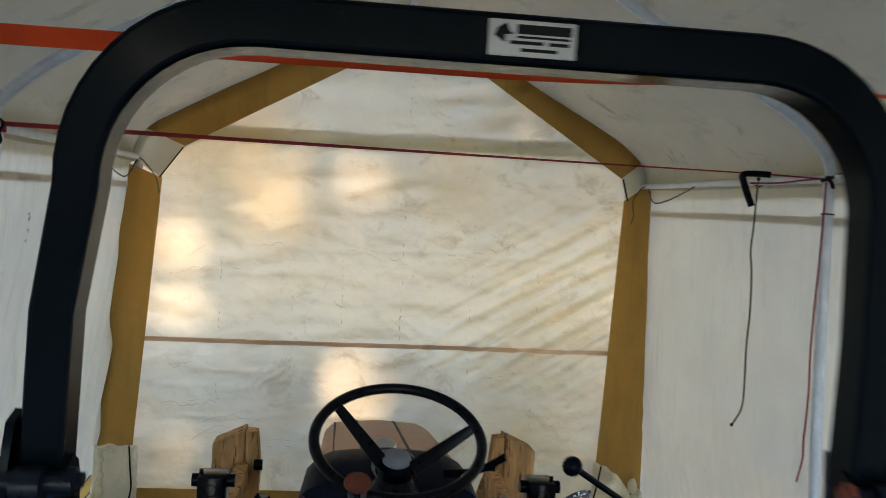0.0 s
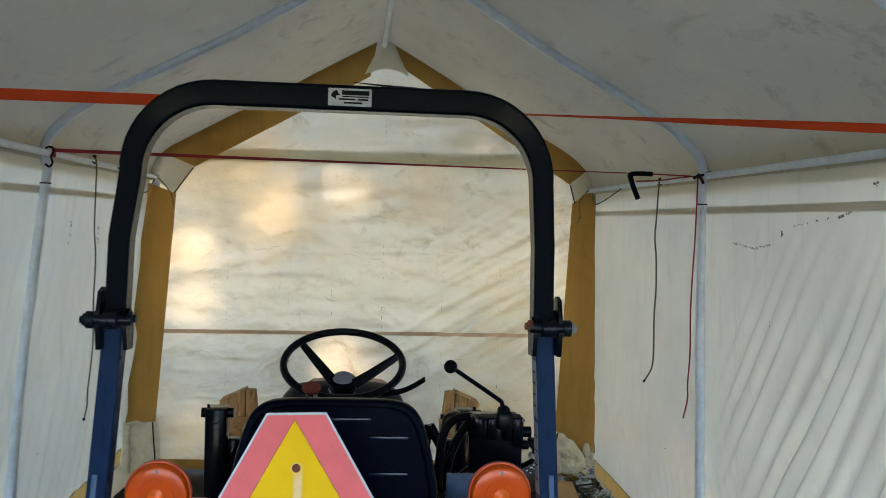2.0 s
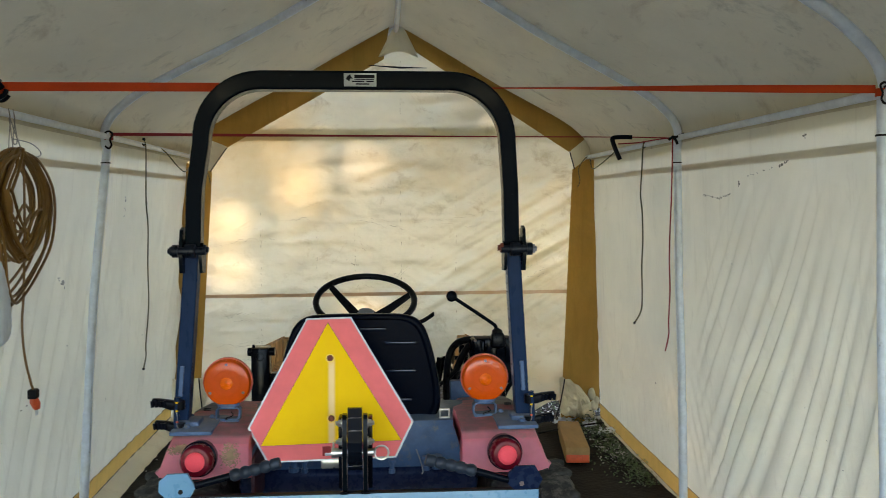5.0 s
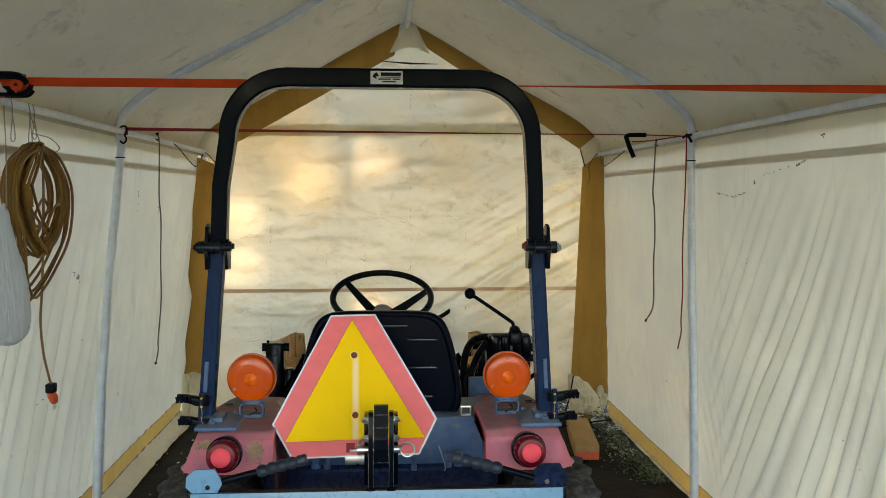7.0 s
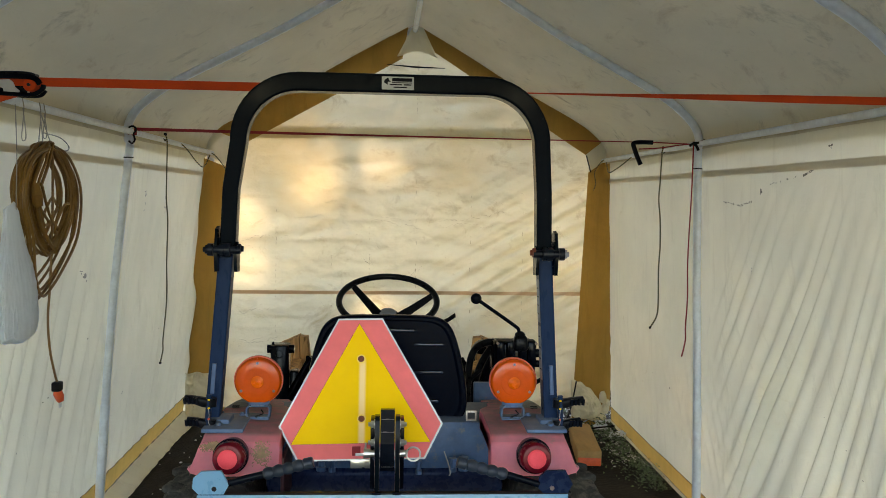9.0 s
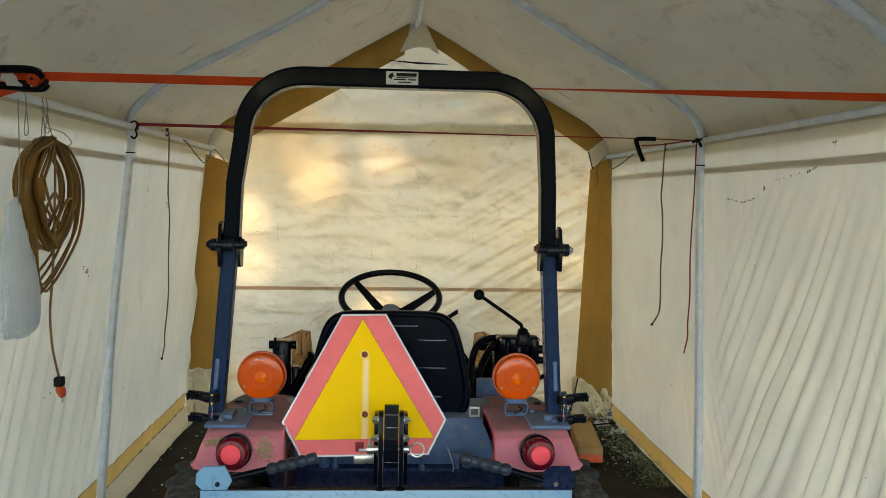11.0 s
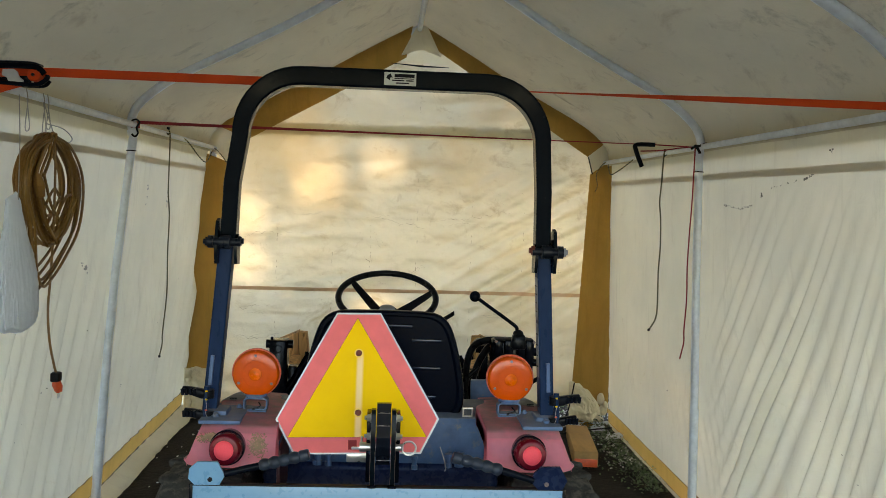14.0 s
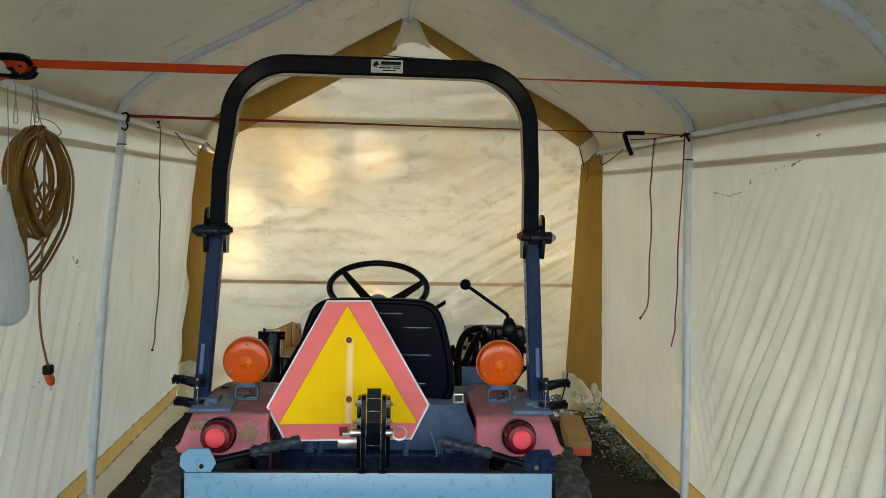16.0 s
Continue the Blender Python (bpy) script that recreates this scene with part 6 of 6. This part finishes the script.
for pts in ([(1.44, 5.2, 1.80), (1.42, 5.3, 1.76), (1.40, 5.55, 1.705), (1.42, 5.8, 1.70), (1.44, 5.95, 1.78)], [(1.44, 5.97, 1.80), (1.40, 5.97, 1.77), (1.36, 5.97, 1.70), (1.37, 5.97, 1.62), (1.355, 5.97, 1.57)],
            [(-1.42, 5.0, 1.80), (-1.40, 5.1, 1.77), (-1.39, 5.4, 1.69), (-1.41, 5.7, 1.68), (-1.42, 5.95, 1.77)], [(-1.42, 5.97, 1.79), (-1.38, 5.97, 1.76), (-1.32, 5.97, 1.68), (-1.30, 5.97, 1.60)]):
    c = thing("tie_cord", Vector(pts[0]), "thin dark tie cord looped from the eave pipe", "cord", "tie cords of the end wall")
    part("cord", sweep(spline(pts, 6), circle(0.004, 6)), M_PARACORD, c)

# extension cord hung in loops
cordset = thing("extension_cord", (-1.40, 2.9, 1.66), "coiled ochre extension cord hung on a wire loop", "extension cord")
rnd = random.Random(11)
turns = []
for k in range(26):
    low = k % 4 == 3
    q = rnd.random()
    j = [rnd.uniform(-0.010, 0.010) for _ in range(6)]
    xo = -1.40 + rnd.uniform(-0.03, 0.03)
    top = 1.655 + rnd.uniform(-0.018, 0.008)
    if low:
        zb, yr = 1.095 + 0.12 * q, 3.15 - 0.05 * rnd.random()
        turns += [(xo, 2.80 + 2 * j[0], top), (xo, 2.64 + j[1], 1.58), (xo, 2.59 + j[2], 1.45), (xo, 2.635 + j[3], 1.33), (xo, 2.665, zb + 0.07), (xo, 2.72, zb + 0.005),
                  (xo, 2.80, zb + 0.022), (xo, 2.925, zb + 0.085), (xo, 3.07 + j[4], zb + 0.19), (xo, yr, 1.43), (xo, yr - 0.03, 1.54), (xo, 2.95 + j[5], 1.635)]
    else:
        yl, yr, zb = 2.585 + 0.135 * q, 3.135 - 0.17 * q + j[0], 1.250 + 0.15 * q * q * rnd.random() + 0.02 * rnd.random()
        turns += [(xo, 2.81 + 2 * j[0], top), (xo, yl + 0.08, 1.60 + j[1]), (xo, yl + 0.005, 1.51), (xo, yl + 0.012 + j[2], zb + 0.175), (xo, yl + 0.075, zb + 0.07), (xo, yl + 0.155, zb + 0.014),
                  (xo, 2.83 + 2 * j[3], zb), (xo, yr - 0.145, zb + 0.03), (xo, yr - 0.055, zb + 0.10), (xo, yr, 1.44 + j[4]), (xo, yr - 0.02, 1.54), (xo, yr - 0.15, 1.635)]
coil = sweep(spline(turns, 5), circle(0.0055, 6))
part("cable_coil", coil, M_CORD, cordset)
part("cable_tail", sweep(spline([(-1.395, 2.88, 1.64), (-1.39, 2.86, 1.4), (-1.40, 2.86, 1.15), (-1.40, 2.835, 1.02), (-1.395, 2.84, 0.90), (-1.39, 2.875, 0.80), (-1.388, 2.89, 0.77)], 6), circle(0.0048, 8)), M_CORD, cordset)
part("plug_collar", box(-1.405, -1.372, 2.872, 2.912, 0.735, 0.771, bevel=0.006), M_INK, cordset, "black plug collar")
plug = part("plug", sweep([(-1.388, 2.895, 0.738), (-1.387, 2.902, 0.718), (-1.386, 2.912, 0.695)], rrect(0.028, 0.034, 0.008), scales=[0.8, 1.1, 0.8]), M_BOOT, cordset, "orange plug")
for d in (-0.008, 0.008):
    part("prong", box(-1.388, -1.384, 2.914 + d - 0.0025, 2.914 + d + 0.0025, 0.668, 0.698, bevel=0), M_STEEL, plug)
part("socket_end", sweep([(-1.37, 2.645, 1.51), (-1.36, 2.635, 1.47), (-1.36, 2.645, 1.435)], rrect(0.03, 0.034, 0.008), scales=[0.7, 1.1, 0.9]), M_CORD, cordset, "ochre socket end")
part("wire_loop", sweep(spline([(-1.425, 2.83, 1.79), (-1.40, 2.84, 1.70), (-1.39, 2.88, 1.645), (-1.38, 2.97, 1.64), (-1.385, 3.02, 1.66), (-1.40, 2.97, 1.69), (-1.42, 2.86, 1.70)], 6), circle(0.0022, 6)), M_WIRE, cordset, "grey wire hanger")
for y, dz in ((2.62, 0.12), (2.77, 0.13), (2.81, 0.10)):
    w = thing("wire_hook", (-1.425, y, EAVE), "thin grey wire hook hanging from the eave pipe", "hook", "wire hooks on the eave pipe")
    part("wire", sweep(spline([(-1.40, y, EAVE + 0.012), (-1.395, y, EAVE - 0.03), (-1.405, y + 0.005, EAVE - dz), (-1.40, y + 0.015, EAVE - dz - 0.012), (-1.40, y + 0.028, EAVE - dz + 0.01), (-1.41, y + 0.03, EAVE - 0.02)], 5), circle(0.0020, 6)), M_WIRE, w)

# plastic bag
bagm = bmesh.new()
bmesh.ops.create_icosphere(bagm, subdivisions=6, radius=1.0)
for v in bagm.verts:
    p = v.co.copy()
    h = (1 - p.z) / 2
    wid = 0.34 + 0.66 * smooth_step(0.0, 0.66, h) - 0.10 * smooth_step(0.85, 1.0, h)
    a = math.atan2(p.y, p.x)
    c, d = math.cos(a), math.sin(a)
    k = 1 + 0.08 * noise.noise((c * 2.2, d * 2.2, p.z * 0.7)) + 0.22 * (0.25 - abs(noise.noise((c * 3.2 + 0.5 * p.z, d * 3.2, p.z * 0.9)))) + 0.12 * (0.25 - abs(noise.noise((c * 7, d * 7, p.z * 2.4)))) + 0.03 * noise.noise(p * 11)
    round_off = (1 - p.z * p.z) ** 0.5
    flat = min(1.0, round_off * 2.2) / max(round_off, 0.02)
    v.co = Vector((-1.398 + 0.034 * p.x * k * wid * flat, 2.520 + 0.045 * smooth_step(0, 0.8, h) + 0.145 * p.y * k * wid * flat, 1.205 + 0.236 * p.z + 0.02 * noise.noise(p * 3)))
bag = thing("plastic_bag", (-1.385, 2.56, 1.6), "crumpled white plastic bag hanging on the wall", "bag")
part("bag_body", bagm, M_PLASTIC, bag)
part("bag_wire", sweep(spline([(-1.39, 2.535, 1.42), (-1.40, 2.57, 1.62), (-1.42, 2.61, 1.79)], 4), circle(0.002, 6)), M_WIRE, bag)

# ---- ground clutter ----
block = thing("timber_block", (1.175, 5.28, GROUND), "short weathered timber block lying on the soil", "timber")
part("beam", box(-0.075, 0.075, -0.42, 0.42, 0.0, 0.095, bevel=0.008, m=Matrix.Translation((1.175, 5.28, -0.172)) @ Matrix.Rotation(radians(-8), 4, "Z") @ Matrix.Rotation(radians(-3), 4, "X")), M_WOOD, block)
part("painted_end", box(-0.071, 0.071, -0.423, -0.38, 0.0, 0.05, bevel=0.004, m=Matrix.Translation((1.175, 5.28, -0.174)) @ Matrix.Rotation(radians(-8), 4, "Z") @ Matrix.Rotation(radians(-3), 4, "X")), M_BOOT, block, "faded red end")
rnd = random.Random(4)
veg = bmesh.new()
for k in range(7000):
    x, y = 1.49 - abs(rnd.gauss(0, 0.10)), rnd.uniform(4.4, 6.1)
    if rnd.random() > 0.24:
        x, y = rnd.uniform(0.9, 3.2), rnd.uniform(6.15, 8.5)
    z = ground_height(x, y) + abs(rnd.gauss(0, 0.03)) + 0.005
    r = rnd.uniform(0.004, 0.013)
    m = Matrix.Translation((x, y, z)) @ Euler((rnd.uniform(-1.0, 1.0), rnd.uniform(-1.0, 1.0), rnd.uniform(0, 6.3))).to_matrix().to_4x4()
    q = [veg.verts.new(m @ Vector(p)) for p in ((0, -r, 0), (r * 0.55, 0, 0.004), (0, r, 0), (-r * 0.55, 0, 0.004))]
    veg.faces.new(q)
vg = link("ground_cover", veg, M_HERB)
tagged(vg, "low green ground cover at the corner of the shelter", "plants", kind="stuff")
lit = bmesh.new()
for k in range(1100):
    x, y = (1.50 - abs(rnd.gauss(0, 0.08)), rnd.uniform(4.9, 6.05)) if k % 4 == 0 else (-rnd.uniform(1.25, 1.55), rnd.uniform(3.3, 5.9)) if k % 40 == 1 else (rnd.uniform(0.95, 1.75), rnd.uniform(6.05, 7.8))
    r = rnd.uniform(0.003, 0.012)
    m = Matrix.Translation((x, y, ground_height(x, y) + 0.004)) @ Euler((rnd.uniform(-0.6, 0.6), rnd.uniform(-0.6, 0.6), rnd.uniform(0, 6.3))).to_matrix().to_4x4()
    bmesh.ops.create_icosphere(lit, subdivisions=1, radius=r, matrix=m @ Matrix.Diagonal((1, rnd.uniform(0.4, 1), 0.5, 1)))
tagged(link("litter", lit, M_PEBBLE), "pale stones and leaf litter along the walls", "litter", kind="stuff")
rnd = random.Random(9)
for k, (x, y) in enumerate(((1.40, 5.75), (1.47, 5.55), (1.30, 5.95), (1.44, 5.95), (1.22, 5.85))):
    sc = grid(lambda u, v: Vector((x + 0.075 * u, y + 0.05 * v, GROUND + 0.035 + 0.030 * noise.noise((u * 1.7 + k * 5, v * 1.7, 3.0)) + 0.012 * noise.noise((u * 5, v * 5, k)))), steps(-1, 1, 10), steps(-1, 1, 8))
    bmesh.ops.rotate(sc, verts=sc.verts[:], cent=(x, y, GROUND + 0.03), matrix=Matrix.Rotation(rnd.uniform(0, 3), 3, "Z"))
    part("sheet", sc, M_PLASTIC, thing("plastic_scrap", (x, y, GROUND), "crumpled pale plastic scrap lying on the soil", "scrap", "plastic scraps in the corner"))
part("cable", sweep(spline([(1.0, 5.6, -0.155), (1.182, 5.62, -0.13), (1.32, 5.66, -0.122), (1.49, 5.7, -0.114)], 5), circle(0.006, 6)), M_INK, thing("ground_cable", (1.2, 5.6, -0.15), "black cable running out under the wall", "cable"))


# ---- unseen trees outside, placed so that their shade dapples the end wall ----
# openings cut in the foliage to place sun patches, given by where the sun through them falls: (x, z, half width, half
# height) on the end wall
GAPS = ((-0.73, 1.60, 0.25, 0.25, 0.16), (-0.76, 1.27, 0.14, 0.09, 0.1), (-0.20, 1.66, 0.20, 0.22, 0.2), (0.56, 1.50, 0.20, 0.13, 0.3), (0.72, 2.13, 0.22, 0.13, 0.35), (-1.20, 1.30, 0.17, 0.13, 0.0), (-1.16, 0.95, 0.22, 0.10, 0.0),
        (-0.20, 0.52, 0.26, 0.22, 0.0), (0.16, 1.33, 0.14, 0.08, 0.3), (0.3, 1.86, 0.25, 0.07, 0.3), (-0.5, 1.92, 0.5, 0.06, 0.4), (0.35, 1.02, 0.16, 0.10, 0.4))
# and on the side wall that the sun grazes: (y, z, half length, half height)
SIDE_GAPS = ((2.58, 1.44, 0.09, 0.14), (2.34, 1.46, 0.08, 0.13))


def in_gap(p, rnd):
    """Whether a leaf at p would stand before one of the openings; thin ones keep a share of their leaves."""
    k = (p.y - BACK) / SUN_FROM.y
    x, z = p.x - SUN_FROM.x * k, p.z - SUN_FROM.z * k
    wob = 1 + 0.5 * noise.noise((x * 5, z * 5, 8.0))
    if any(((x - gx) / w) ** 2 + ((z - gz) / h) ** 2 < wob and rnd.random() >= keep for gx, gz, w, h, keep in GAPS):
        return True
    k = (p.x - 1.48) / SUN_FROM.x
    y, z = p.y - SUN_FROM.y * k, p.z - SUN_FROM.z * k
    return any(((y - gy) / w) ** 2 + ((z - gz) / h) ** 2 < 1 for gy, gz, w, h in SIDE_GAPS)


def tree(x, y, height, crown_z, rx, rz, leaves, seed, girth=0.16):
    rnd = random.Random(seed)
    t = thing("tree", (x, y, GROUND), "unseen broad-leaved tree that shades the shelter", "tree", "trees behind the shelter")
    line = [Vector((x + 0.12 * noise.noise((k * 0.7, seed, 0)), y + 0.12 * noise.noise((k * 0.7, seed, 5)), GROUND - 0.1 + height * k / 8)) for k in range(9)]
    part("trunk", sweep(line, circle(girth, 10), scales=[1.25 - 0.12 * k for k in range(9)]), M_BARK, t)
    limbs, crown = bmesh.new(), bmesh.new()
    tips = []
    for k in range(16):
        p = line[3 + k % 5]
        a = rnd.uniform(0, 6.28)
        q = p + Vector((math.cos(a) * rx * rnd.uniform(0.5, 1), math.sin(a) * rx * rnd.uniform(0.5, 1), rnd.uniform(0.1, 0.9) * rz))
        mid = p.lerp(q, 0.5) + Vector((0, 0, 0.15))
        add_sweep(limbs, spline([p, mid, q], 4), circle(0.05, 6), scales=[1 - 0.1 * i for i in range(9)])
        tips += [mid, q, p.lerp(q, 0.75)]
    for k in range(leaves):
        c = rnd.choice(tips)
        d = Vector((rnd.gauss(0, 0.45), rnd.gauss(0, 0.45), rnd.gauss(0, 0.35)))
        m = Matrix.Translation(c + d) @ Euler((rnd.uniform(-1.2, 1.2), rnd.uniform(-1.2, 1.2), rnd.uniform(0, 6.3))).to_matrix().to_4x4()
        r = rnd.uniform(0.05, 0.11)
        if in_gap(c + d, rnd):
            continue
        crown.faces.new([crown.verts.new(m @ Vector(p)) for p in ((0, -r, 0), (r * 0.5, 0, 0.01), (0, r, 0), (-r * 0.5, 0, 0.01))])
    part("limbs", limbs, M_BARK, t)
    part("crown", crown, M_LEAF, t)
    return t


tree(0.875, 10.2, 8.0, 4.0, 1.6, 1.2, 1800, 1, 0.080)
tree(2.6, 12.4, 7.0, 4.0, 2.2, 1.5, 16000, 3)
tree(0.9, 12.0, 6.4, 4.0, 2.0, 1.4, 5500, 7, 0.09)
# this tree is added only to keep the sun off the right roof slope
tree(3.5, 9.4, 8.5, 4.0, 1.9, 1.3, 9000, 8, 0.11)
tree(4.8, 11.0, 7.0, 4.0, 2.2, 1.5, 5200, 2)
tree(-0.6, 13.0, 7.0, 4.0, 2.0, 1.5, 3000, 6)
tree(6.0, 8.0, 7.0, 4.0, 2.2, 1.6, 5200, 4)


def shrub(x, y, w, h, seed):
    rnd = random.Random(seed)
    t = thing("shrub", (x, y, GROUND), "unseen dense low shrub, added to shade the end wall", "shrub", "shrubs behind the shelter")
    stems, leaves = bmesh.new(), bmesh.new()
    for k in range(9):
        q = Vector((x + rnd.uniform(-w, w), y + rnd.uniform(-0.3, 0.3), GROUND + h * rnd.uniform(0.6, 1)))
        add_sweep(stems, [Vector((x + rnd.uniform(-0.1, 0.1), y, GROUND - 0.05)), q.lerp(Vector((x, y, GROUND)), 0.4), q], circle(0.012, 6), scales=[1, 0.7, 0.4])
    for k in range(1500):
        a, b = rnd.uniform(-1, 1), rnd.random() ** 0.8
        top = h * (0.78 + 0.3 * noise.noise((a * 3, seed, 0))) * (1 - 0.35 * a * a)
        m = Matrix.Translation((x + a * w, y + rnd.gauss(0, 0.2), GROUND + b * top)) @ Euler((rnd.uniform(-1.2, 1.2), rnd.uniform(-1.2, 1.2), rnd.uniform(0, 6.3))).to_matrix().to_4x4()
        r = rnd.uniform(0.04, 0.08)
        leaves.faces.new([leaves.verts.new(m @ Vector(p)) for p in ((0, -r, 0), (r * 0.5, 0, 0.01), (0, r, 0), (-r * 0.5, 0, 0.01))])
    part("stems", stems, M_BARK, t)
    part("leaves", leaves, M_LEAF, t)


# unseen shrubs, added to shade the lower part of the end wall
for k, (x, y, w, h) in enumerate(((-1.5, 8.0, 0.8, 1.55), (-0.4, 8.2, 0.8, 1.5), (0.9, 8.1, 0.8, 1.45), (2.1, 8.3, 0.9, 1.6))):
    shrub(x, y, w, h, 20 + k)
